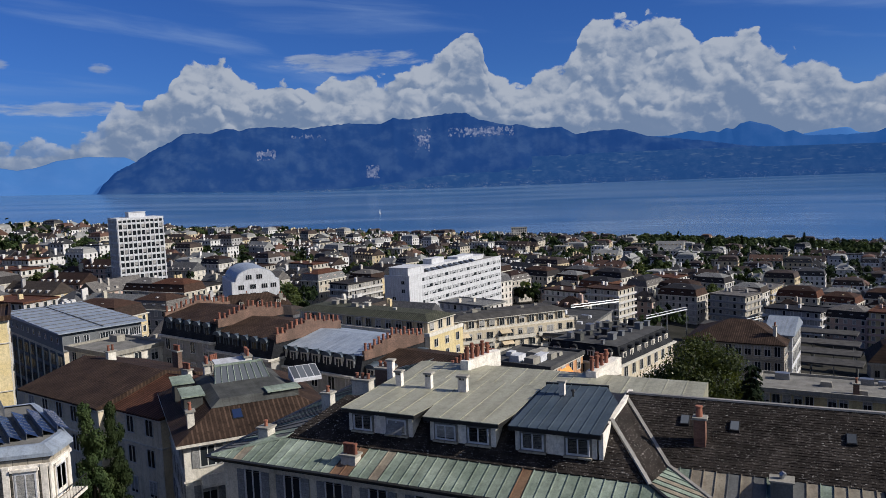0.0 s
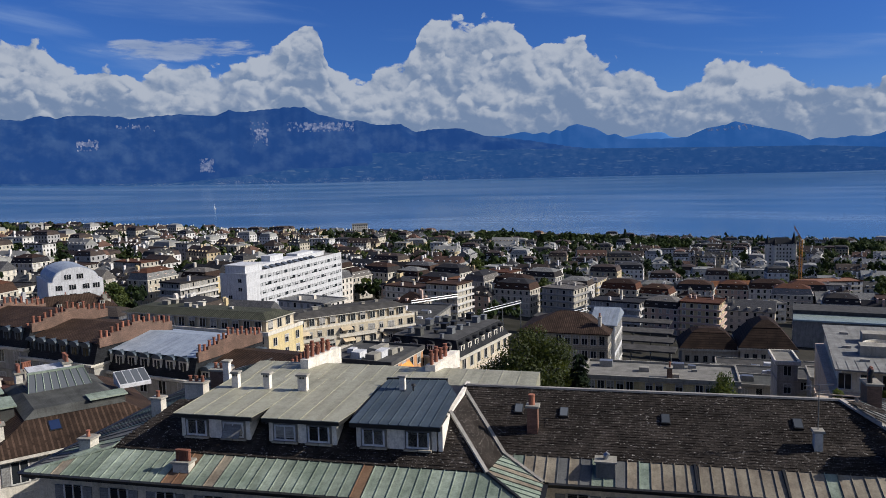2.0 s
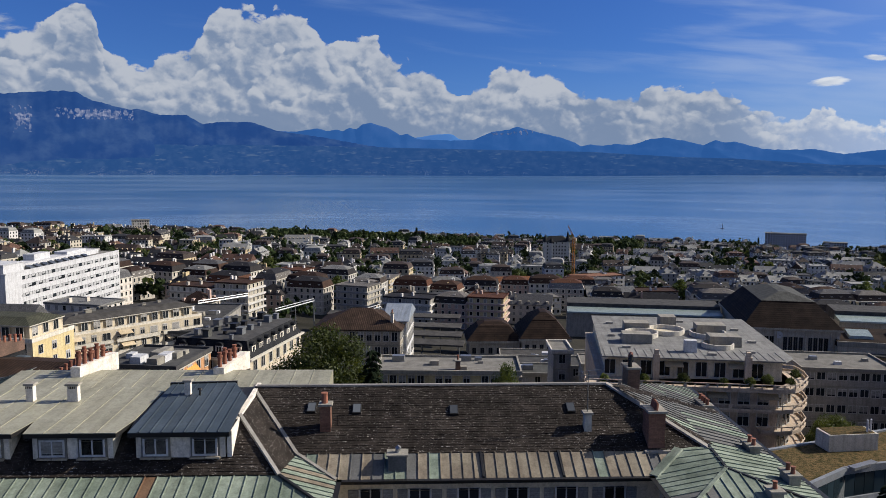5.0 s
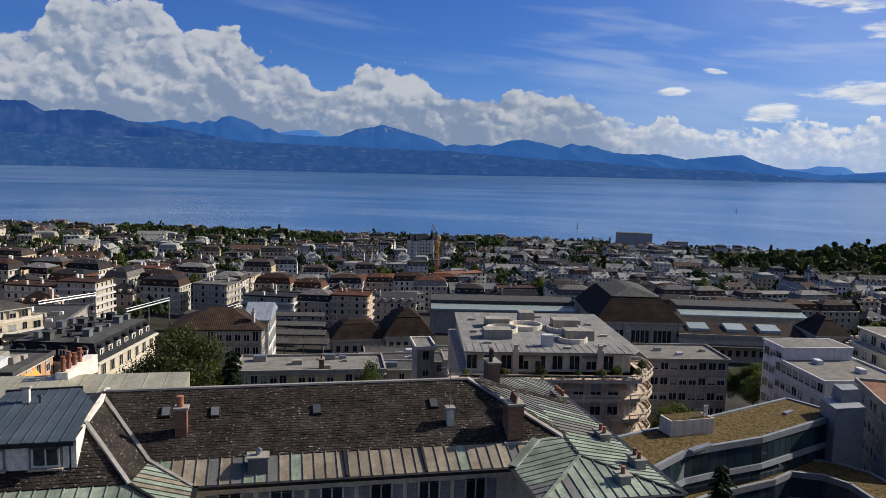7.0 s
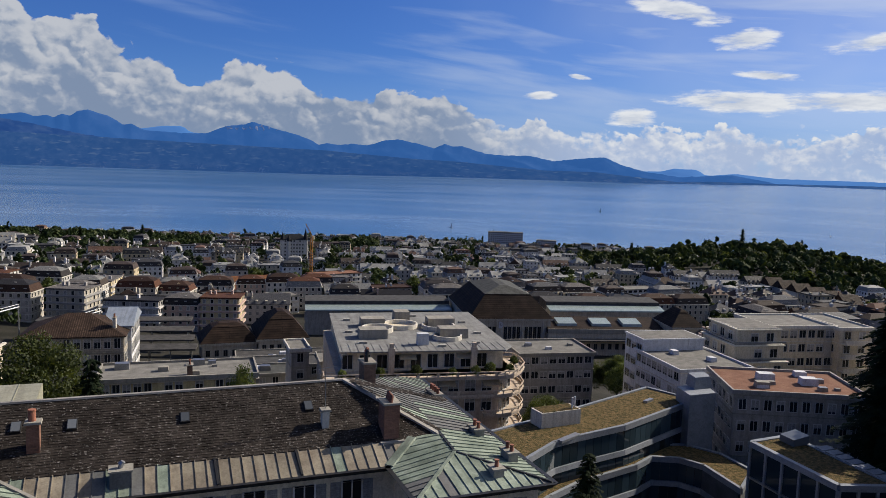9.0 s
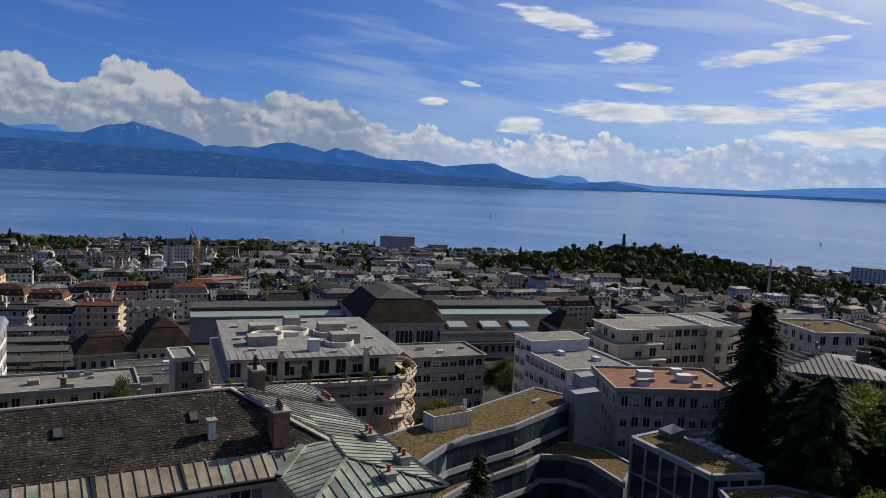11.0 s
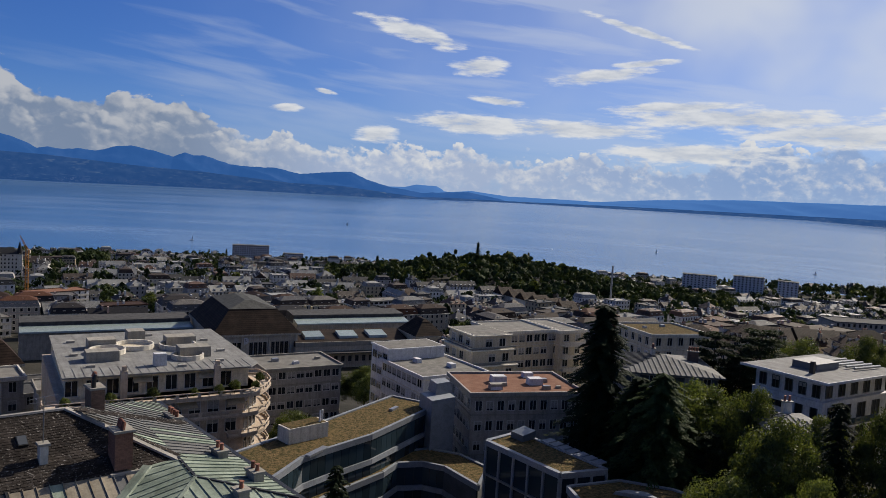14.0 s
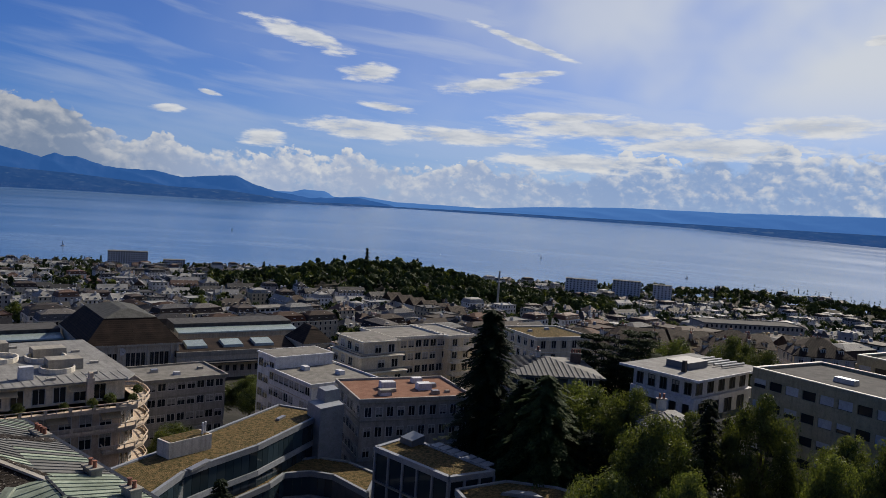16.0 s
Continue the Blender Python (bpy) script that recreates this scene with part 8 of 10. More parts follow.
# ---- railway station ----
def hip_hall(name, label, x, y, yaw, w, d, base, eave, mid, top, inset1, inset2, wall, seedv, category="station building", top_mat="tile_dark"):
    """A stone hall under a broken hip roof: steep tiled skirt, low sheet top."""
    r = thing(name, label, category, pose(x, y, base, 0, 0, yaw))
    H = eave - base
    part("wall", G().box(-w / 2, w / 2, -d / 2, d / 2, 0, H), M[wall], r)
    part("cornice", G().box(-w / 2 - 0.9, w / 2 + 0.9, -d / 2 - 0.9, d / 2 + 0.9, H, H + 0.7), M["ashlar"], r)
    W, Dd = w / 2 + 0.9, d / 2 + 0.9
    part("steep_roof", G().hull([(-W, -Dd, H + 0.7), (W, -Dd, H + 0.7), (W, Dd, H + 0.7), (-W, Dd, H + 0.7)], [(-W + inset1, -Dd + inset1, mid - base), (W - inset1, -Dd + inset1, mid - base), (W - inset1, Dd - inset1, mid - base), (-W + inset1, Dd - inset1, mid - base)]), M["tile_dark"], r, "steep dark brown tiled roof")
    i1, i2 = inset1 - 0.2, inset2
    part("top_roof", G().hull([(-W + i1, -Dd + i1, mid - base + 0.01), (W - i1, -Dd + i1, mid - base + 0.01), (W - i1, Dd - i1, mid - base + 0.01), (-W + i1, Dd - i1, mid - base + 0.01)], [(-W + i2, -Dd + i2, top - base), (W - i2, -Dd + i2, top - base), (W - i2, Dd - i2, top - base), (-W + i2, Dd - i2, top - base)]), M[top_mat], r, "low grey sheet roof top")
    return r


HALL = hip_hall("station_hall", "stone station hall with tall windows, clock and steep brown roof", 255.9, 204.8, -38.2, 33, 50, 61, 75.7, 85.2, 87.6, 8.0, 15.8, "ashlar", 1, top_mat="zinc_dark")
hh = 75.7 - 61
for k in (-9.5, 0.6, 9.2):
    for j in range(4):
        part("window", window_mesh(1.25, 7.5, "stone_frame", None, 0.0, 1), None, HALL, "tall arched hall window", at=pose(k - 2.7 + 1.8 * j, -25, hh - 10.2))
for k in (-15.8, -5.5, 5.2, 13.8, 16.0):
    part("pilaster", G().box(k - 0.5, k + 0.5, -25.4, -25, 0, hh - 0.2), M["ashlar"], HALL)
ck = part("clock", G().tube((0, 0, 0), (0, -0.35, 0), 1.35, 1.35, 24), M["white"], HALL, "round white station clock", at=pose(-4.4, -25, hh - 1.9))
part("clock_hand", G().box(-0.06, 0.06, -0.42, -0.36, -0.1, 0.95), M["black"], ck)
part("clock_hand", G().box(-0.06, 0.06, -0.42, -0.36, -0.1, 0.65), M["black"], ck, at=pose(0, 0, 0, 0, 115, 0))
for i in range(6):
    part("window", window_mesh(1.2, 6.5, "stone_frame", None, 0.0, 1), None, HALL, at=pose(16.5, -20 + 8 * i, hh - 9.5, 0, 0, 90))

SIDE = thing("station_wing", "long station wing with rooflights on a low grey roof", "station building", pose(273.7, 163.4, 62, 0, 0, -40.2))
part("wall", G().box(-24.3, 24.3, -7, 7, 0, 9.0), M["ashlar"], SIDE)
part("parapet", G().box(-24.5, 24.5, -7.3, -6.9, 9.0, 10.9), M["concrete"], SIDE)
part("canopy", G().box(-24.5, 24.5, -11.0, -7.0, 6.6, 7.0), M["felt"], SIDE)
part("roof", G().hull([(-24.5, -7, 9.0), (24.5, -7, 9.0), (24.5, 8, 9.0), (-24.5, 8, 9.0)], [(-24.5, -6.8, 10.6), (24.5, -6.8, 10.6), (24.5, 8, 13.2), (-24.5, 8, 13.2)]), M["tile_dark"], SIDE)
for x in (-15.5, -1.0, 12.0):
    g = G().hull([(x - 4.2, -3.2, 11.0), (x + 4.2, -3.2, 11.0), (x + 4.2, 4.0, 12.2), (x - 4.2, 4.0, 12.2)], [(x - 3.9, -2.9, 12.3), (x + 3.9, -2.9, 12.3), (x + 3.9, 3.7, 13.5), (x - 3.9, 3.7, 13.5)])
    part("rooflight", g, M["glass_pale"], SIDE, "large glazed rooflight")
for i in range(16):
    part("window", window_mesh(1.3, 2.2, "stone_frame", None, 0.0, 1), None, SIDE, at=pose(-22.5 + 3 * i, -7, 2.6))
TAIL = hip_hall("station_pavilion", "small hip-roofed pavilion at the station's end", 295.5, 140.5, -40, 12, 18, 62, 74.5, 80.5, 81.5, 5.2, 6.4, "ashlar", 3)
for nm, x, y, yaw, w, z in (("train_shed", 302.4, 181.6, -39.2, 53.3, 75.1), ("train_shed", 229.9, 253.1, -36.1, 64.8, 72.8)):
    r = thing(nm, "long train shed roof with a pale glazed strip", "train shed", pose(x, y, 61, 0, 0, yaw))
    part("wall", G().box(-w / 2, w / 2, -9.5, 9.5, 0, z - 61 - 0.6), M["grey"], r)
    part("glazed_strip", G().hull([(-w / 2, -10.5, z - 61 - 0.6), (w / 2, -10.5, z - 61 - 0.6), (w / 2, -3, z - 61 - 0.6), (-w / 2, -3, z - 61 - 0.6)], [(-w / 2, -10.3, z - 61), (w / 2, -10.3, z - 61), (w / 2, -3, z - 61 + 1.1), (-w / 2, -3, z - 61 + 1.1)]), M["glass_pale"], r, "pale green glazed roof strip")
    part("roof", G().hull([(-w / 2, -3, z - 62), (w / 2, -3, z - 62), (w / 2, 10, z - 62), (-w / 2, 10, z - 62)], [(-w / 2, -2.9, z - 61 + 2.6), (w / 2, -2.9, z - 61 + 2.6), (w / 2, 9, z - 61 + 3.2), (-w / 2, 9, z - 61 + 3.2)]), M["felt"], r)
PAV = hip_hall("station_pavilion", "station pavilion with tall windows and broken hip roof", 153.5, 219.5, -28, 16, 21, 64, 76.0, 82.5, 84.6, 4.8, 7.8, "ashlar", 4)
for j in range(6):
    part("window", window_mesh(1.2, 5.6, "stone_frame", None, 0.0, 1), None, PAV, at=pose(-6.2 + 2.5 * j, -10.5, 5.0))
PAVW = hip_hall("station_wing", "low station wing with brown hip roof", 137.3, 226.3, -25.5, 17.5, 15, 64, 74.9, 80.2, 81.2, 4.4, 6.6, "ashlar", 5)
for i in range(2):
    for j in range(6):
        part("window", window_mesh(1.2, 1.9, "stone_frame", None, 0.0, 1), None, PAVW, at=pose(-7.0 + 2.8 * j, -7.5, 7.2 - 3.6 * i))
rows_ = "platform canopies"
for i, (x, y, z) in enumerate(((138.2, 267.5, 75.5), (129.1, 249.8, 75.9), (120.9, 233.8, 76.7), (113.7, 219.7, 77.3))):
    c = thing("platform_canopy", "long low platform canopy with a flat dark roof", "canopy", pose(x - 12, y + 8, land(x, y), 0, 0, -35.7), rows_)
    hgt = z - land(x, y)
    part("roof", G().hull([(-32, -3.5, hgt - 0.5), (22, -3.5, hgt - 0.5), (22, 3.5, hgt - 0.5), (-32, 3.5, hgt - 0.5)], [(-32, -3.5, hgt), (22, -3.5, hgt), (22, 3.5, hgt + 0.25), (-32, 3.5, hgt + 0.25)]), M["canopy"], c)
    for j in range(9):
        part("post", G().tube((-30 + 6.3 * j, 0, 0), (-30 + 6.3 * j, 0, hgt - 0.5), 0.16, 0.16, 6), M["metal"], c)
GANTRIES = [(51.9, 312.8, 74.2, 322.9), (75.1, 282.8, 95.4, 298.1), (103.4, 266.2, 114.8, 274.2)]
for i in range(7):
    m = thing("catenary_mast", "slim grey overhead-line mast beside the tracks", "mast", pose(100 - 14 * i, 232 + 9.8 * i, land(100 - 14 * i, 232 + 9.8 * i) - 0.3, 0, 0, -36), "overhead-line masts")
    part("post", G().tube((0, 0, 0), (0, 0, 11), 0.16, 0.12, 6), M["metal"], m)
    part("arm", G().tube((0, 0, 9.8), (0, -5.5, 10.2), 0.08, 0.06, 5), M["metal"], m)

for x0, y0, x1, y1 in GANTRIES:
    gz = min(land(x0, y0), land(x1, y1))
    gt = thing("track_gantry", "long pale steel gantry across the railway tracks", "gantry", pose((x0 + x1) / 2, (y0 + y1) / 2, gz), "gantries over the tracks")
    cx, cy = (x1 - x0) / 2, (y1 - y0) / 2
    part("beam", G().tube((-cx, -cy, 80 - gz), (cx, cy, 80 - gz), 0.28, 0.28, 6).tube((-cx, -cy, 81 - gz), (cx, cy, 81 - gz), 0.16, 0.16, 6), M["metal"], gt)
    for e in (-0.98, 0.0, 0.98):
        part("post", G().tube((cx * e, cy * e, 0), (cx * e, cy * e, 81 - gz), 0.25, 0.22, 6), M["metal"], gt)

# ---- landmarks nearer the shore ----
block("hotel", "long white lakeside hotel", 1043.6, 823.9, -51.7, 60, 16, 30.5, 8, 3.2, "flat", wall="white", category="hotel", which="f", pitch=3.6, win=(2.2, 1.7), seed=41)
block("hotel", "smaller white lakeside hotel", 1094.5, 773, -54, 34, 14, 18.4, 5, 3.2, "flat", wall="white", category="hotel", which="f", pitch=3.6, win=(2.2, 1.7), seed=42)
block("apartment_tower", "pink-grey apartment tower near the lake", 100.4, 995, -5, 20, 14, 68.7, 8, 3.0, "flat", wall="pale", category="tower", which="f", seed=43, boxes=2)
CASTLE = block("castle", "pale old castle-like hotel with pointed turrets", 446.1, 615.3, -36, 26, 16, 62, 6, 3.4, "hip", 5, wall="pale", roofs=("slate_dark",), category="castle", which="fl", seed=44)
for x, y, h in ((-11, -6, 9), (-5, -7, 7), (11, -6, 12), (4, 4, 8)):
    part("turret", G().tube((x, y, 0), (x, y, 20 + h * 0.4), 2.2, 2.2, 10), M["pale"], CASTLE)
    part("spire", G().tube((x, y, 20 + h * 0.4), (x, y, 20 + h * 1.3), 2.6, 0.08, 10), M["slate_dark"], CASTLE)
block("apartment_building", "white lakeside apartment block", 1144.9, 108.2, -85, 46, 15, 43.0, 9, 3.2, "flat", wall="white", which="f", pitch=4.6, win=(2.2, 1.6), seed=45)
block("apartment_building", "white lakeside apartment block", 1149.2, 42.9, -88, 40, 15, 46.0, 10, 3.2, "flat", wall="white", which="f", pitch=4.6, win=(2.2, 1.6), seed=46)
block("apartment_building", "white lakeside apartment block with stepped roof", 1150.5, -8.0, -90, 26, 15, 44.0, 9, 3.2, "flat", wall="white", which="f", pitch=4.6, win=(2.2, 1.6), seed=47)
AR = thing("arched_building", "white building with a barrel-vaulted roof and round gable", "building", pose(-65.5, 257, 90.5, 0, 0, 24) @ Matrix.Diagonal((0.86, 0.9, 0.72, 1)))
part("wall", G().box(-9, 9, -10, 14, -20, 19.5), M["white"], AR)
ring = [(7.5 * math.cos(math.pi * i / 14), 5.6 * math.sin(math.pi * i / 14)) for i in range(15)]
part("gable", G().hull([(x, -10, 19.5 + z) for x, z in ring], [(x, -9.5, 19.5 + z) for x, z in ring]), M["white"], AR)
part("vault", G().hull([(x * 1.03, -9.4, 19.5 + z * 1.04) for x, z in ring], [(x * 1.03, 14, 19.5 + z * 1.04) for x, z in ring]), M["zinc_light"], AR)
for x, z in ((-5.6, 12.0), (-1.2, 12.0), (3.2, 12.0), (-5.6, 15.8), (-1.2, 15.8), (3.2, 15.8), (6.6, 15.8), (-2.6, 20.2), (1.4, 20.2)):
    part("window", window_mesh(2.2, 2.0, "white", None, 0.0, 2), None, AR, at=pose(x, -10, z))
block("town_house", "long house with a brown hip roof before the vaulted building", -61.5, 238, 18, 24, 12, 98.2, 5, 3.0, "hip", 3.6, wall="cream", roofs=("tile_brown",), category="town house", which="fr", seed=91, chimneys=3, dormers=4)
CR = thing("tower_crane", "orange tower crane over the town roofs", "crane", pose(322, 424, land(322, 424), 0, 0, 40))
lattice = G()
for ex, ey in ((-0.8, -0.8), (0.8, -0.8), (0.8, 0.8), (-0.8, 0.8)):
    lattice.tube((ex, ey, 0), (ex, ey, 36), 0.14, 0.14, 4)
for i in range(18):
    for (ax, ay), (bx, by) in (((-0.8, -0.8), (0.8, -0.8)), ((0.8, -0.8), (0.8, 0.8)), ((0.8, 0.8), (-0.8, 0.8)), ((-0.8, 0.8), (-0.8, -0.8))):
        lattice.tube((ax, ay, 2.0 * i), (bx, by, 2.0 * i + 2.0), 0.08, 0.08, 4)
part("mast", lattice, M["crane"], CR, "orange lattice mast")
lattice = G()
for ey, ez in ((-0.5, 0), (0.5, 0), (0, 1.1)):
    lattice.tube((2, ey, 35.2 + ez), (-17, ey * 0.6, 45.0 + ez * 0.7), 0.14, 0.12, 4)
for i in range(12):
    f, q = i / 12, (i + 1) / 12
    lattice.tube((2 - 19 * f, -0.5, 35.2 + 9.8 * f), (2 - 19 * q, 0, 36.2 + 9.6 * q), 0.07, 0.07, 4)
    lattice.tube((2 - 19 * f, 0.5, 35.2 + 9.8 * f), (2 - 19 * q, 0, 36.2 + 9.6 * q), 0.07, 0.07, 4)
part("jib", lattice, M["crane"], CR, "raised orange lattice jib")
part("counterweight", G().box(3.0, 5.6, -0.8, 0.8, 33.2, 35.4).box(-0.9, 4.0, -0.5, 0.5, 35.3, 35.7), M["concrete"], CR)
MS = thing("radio_mast", "slender white and grey radio mast", "mast", pose(640, 130, land(640, 130)))
part("mast", G().tube((0, 0, 0), (0, 0, 40), 1.0, 0.8, 6), M["metal"], MS)
part("platform", G().tube((0, 0, 30), (0, 0, 31), 2.2, 2.2, 8), M["metal"], MS)


# ---- trees ----
def leaf_quad(g, c, u, v, m=0):
    k = len(g.v)
    g.v += [tuple(c - u - v * 0.2), tuple(c + u * 0.1 - v), tuple(c + u + v * 0.2), tuple(c - u * 0.1 + v)]
    g.f.append((k, k + 1, k + 2, k + 3)), g.m.append(m)


def rand_dir(r):
    while True:
        p = Vector((r.uniform(-1, 1), r.uniform(-1, 1), r.uniform(-1, 1)))
        if 0.05 < p.length < 1:
            return p.normalized()


def tree(name, label, kind, h, r, leaves, size, seed, category="tree", leaf=""):
    """kind: broad, column, fir or cedar. A trunk that tapers, limbs, and a crown of single leaf sprays in clumps with gaps."""
    rnd = random.Random(seed)
    root = thing(name, label, category, Matrix())
    wood, crown = G(), G()
    if kind in ("broad", "column"):
        base = h * (0.22 if kind == "broad" else 0.08)
        wood.tube((0, 0, -1), (0, 0, base), h * 0.030, h * 0.022, 8)
        wood.tube((0, 0, base), (rnd.uniform(-0.3, 0.3), rnd.uniform(-0.3, 0.3), h * 0.75), h * 0.022, h * 0.006, 7)
        clumps = []
        n = 84 if kind == "broad" else 54
        for i in range(n):
            d = rand_dir(rnd)
            f = rnd.uniform(0.35, 1.0) ** 0.5
            zc = base + (h - base) * 0.52
            c = Vector((d.x * r * f, d.y * r * f, zc + d.z * (h - base) * 0.46 * f))
            squash = 1.0 - 0.35 * max(0, d.z) if kind == "broad" else 1.0
            clumps.append((Vector((c.x * squash, c.y * squash, c.z)), r * rnd.uniform(0.16, 0.36) if kind == "broad" else r * rnd.uniform(0.35, 0.55)))
        for c, q in clumps[::3]:
            wood.tube((0, 0, base + (c.z - base) * 0.3), tuple(c), h * 0.009, h * 0.002, 5)
        per = leaves // n
        for c, q in clumps:
            for j in range(per):
                d = rand_dir(rnd)
                p = c + Vector((d.x, d.y, d.z * 0.8)) * q * rnd.uniform(0.55, 1.05)
                u = (d.cross(Vector((0, 0, 1))) + rand_dir(rnd) * 0.6).normalized()
                v = (u.cross(d) + rand_dir(rnd) * 0.5).normalized()
                s = size * rnd.uniform(0.6, 1.3)
                leaf_quad(crown, p, u * s, v * s * 0.7)
    elif kind == "fir":
        wood.tube((0, 0, -1), (0, 0, h * 0.96), h * 0.022, 0.04, 8)
        levels = int(h * 2.1)
        for i in range(levels):
            z = h * (0.06 + 0.93 * i / levels)
            reach = r * (1 - (z / h)) ** 0.5 * rnd.uniform(0.6, 1.15) * min(1.0, 0.55 + z / h * 2.5) + 0.15
            k = 9 if reach > 1.2 else 6
            for j in range(k):
                a = 6.2832 * (j + rnd.random()) / k
                out = Vector((math.cos(a), math.sin(a), 0)) * rnd.uniform(0.7, 1.1)
                m = max(3, int(leaves / levels / k))
                for q in range(m):
                    f = (q + rnd.random()) / m
                    p = out * reach * f + Vector((0, 0, z - reach * 0.28 * f * f + rnd.uniform(-0.1, 0.15)))
                    sd = Vector((-out.y, out.x, 0))
                    p += sd * rnd.uniform(-0.5, 0.5) * reach * 0.35 * (1 - f * 0.5)
                    s = size * rnd.uniform(0.6, 1.25)
                    leaf_quad(crown, p, (out + Vector((0, 0, -0.35)) + rand_dir(rnd) * 0.3) * s, (sd + rand_dir(rnd) * 0.4) * s * 0.55)
    else:
        wood.tube((0, 0, -1), (0, 0, h * 0.9), h * 0.028, h * 0.006, 8)
        for i in range(11):
            z = h * (0.25 + 0.72 * i / 11)
            reach = r * (1 - 0.6 * (i / 11) ** 2)
            for j in range(5):
                a = 6.2832 * (j + rnd.random()) / 5
                out = Vector((math.cos(a), math.sin(a), 0))
                L = reach * rnd.uniform(0.6, 1.1)
                wood.tube((0, 0, z - 0.4), tuple(out * L * 0.8 + Vector((0, 0, z + 0.2))), 0.12, 0.03, 5)
                for q in range(leaves // 55):
                    f = rnd.uniform(0.25, 1)
                    sd = Vector((-out.y, out.x, 0))
                    p = out * L * f + sd * rnd.uniform(-1, 1) * L * 0.32 + Vector((0, 0, z + rnd.uniform(-0.15, 0.35)))
                    s = size * rnd.uniform(0.6, 1.2)
                    leaf_quad(crown, p, (out + rand_dir(rnd) * 0.5) * s, (sd + rand_dir(rnd) * 0.5) * s * 0.7)
    part("trunk", wood, M["bark"], root)
    part("crown", crown, M[leaf or "leaf" if kind in ("broad",) or leaf else "leaf_dark" if kind in ("fir", "cedar") else "leaf_mid"], root)
    return root


def stand(proto, x, y, top, h, label="", group="", turn=0.0, wide=1.0):
    """A copy of a tree on the land at x, y, scaled so that it reaches the height top, or h metres high."""
    z = land(x, y) - 0.3
    s = ((top - z) if top else h) / TALL[proto]
    ob = copy_thing(proto, pose(x, y, z, 0, 0, turn))
    ob.scale = (s * wide, s * wide, s)
    return tagged(ob, label, group=group)


TALL = {}
BROAD = tree("broadleaf_tree", "leafy broadleaf tree with a full green crown", "broad", 14, 5.8, 34000, 0.13, 1)
BROAD2 = tree("broadleaf_tree", "leafy broadleaf tree with an uneven crown", "broad", 12, 5.2, 30000, 0.125, 2)
FIR = tree("fir_tree", "tall dark conifer with drooping branches", "fir", 28, 6.2, 72000, 0.22, 3)
SPRUCE = tree("fir_tree", "slender young conifer with dense needles", "fir", 12, 3.0, 16000, 0.14, 4)
POPLAR = tree("poplar_tree", "columnar dark green poplar tree", "column", 16, 1.25, 26000, 0.095, 5)
CEDAR = tree("cedar_tree", "spreading dark cedar with layered branches", "cedar", 19, 8.5, 34000, 0.19, 6)
LARCH = tree("larch_tree", "feathery green conifer with layered drooping branches", "fir", 18, 7.5, 60000, 0.2, 9, leaf="leaf_larch")
FARB = tree("broadleaf_tree", "distant leafy tree among the houses", "broad", 11, 5.0, 2600, 0.42, 7)
FARF = tree("fir_tree", "distant dark conifer among houses", "fir", 18, 3.6, 1300, 0.75, 8)
for o_, h_ in ((BROAD, 14), (BROAD2, 12), (FIR, 28), (SPRUCE, 12), (POPLAR, 16), (CEDAR, 19), (LARCH, 18), (FARB, 11), (FARF, 18)):
    TALL[o_] = h_

stand(BROAD, 33.6, 99.5, 112.6, 0, "large round leafy tree behind the roofs", turn=40, wide=0.78)
stand(SPRUCE, 36.5, 90, 112.0, 0, "dark conifer beside the large leafy tree", turn=10, wide=0.8)
stand(BROAD2, 53.4, 84.5, 108.5, 0, "small leafy tree behind the slate roof", turn=80, wide=0.35)
stand(FIR, 103.0, 21.4, 121.9, 0, "tall dark fir beside the grey office", turn=15, wide=1.25)
stand(FIR, 99.0, 15.5, 113.5, 0, "lower dark fir below the tall one", turn=75, wide=1.5)
stand(CEDAR, 134.7, 9.4, 116.3, 0, "broad dark cedar in front of the cream block", turn=5, wide=0.62)
stand(CEDAR, 138.0, 2.3, 117.2, 0, "broad dark cedar near the metal-roofed pavilion", turn=65, wide=0.72)
stand(CEDAR, 131.0, 5.0, 113.5, 0, "dark cedar behind the white block", turn=120, wide=0.6)
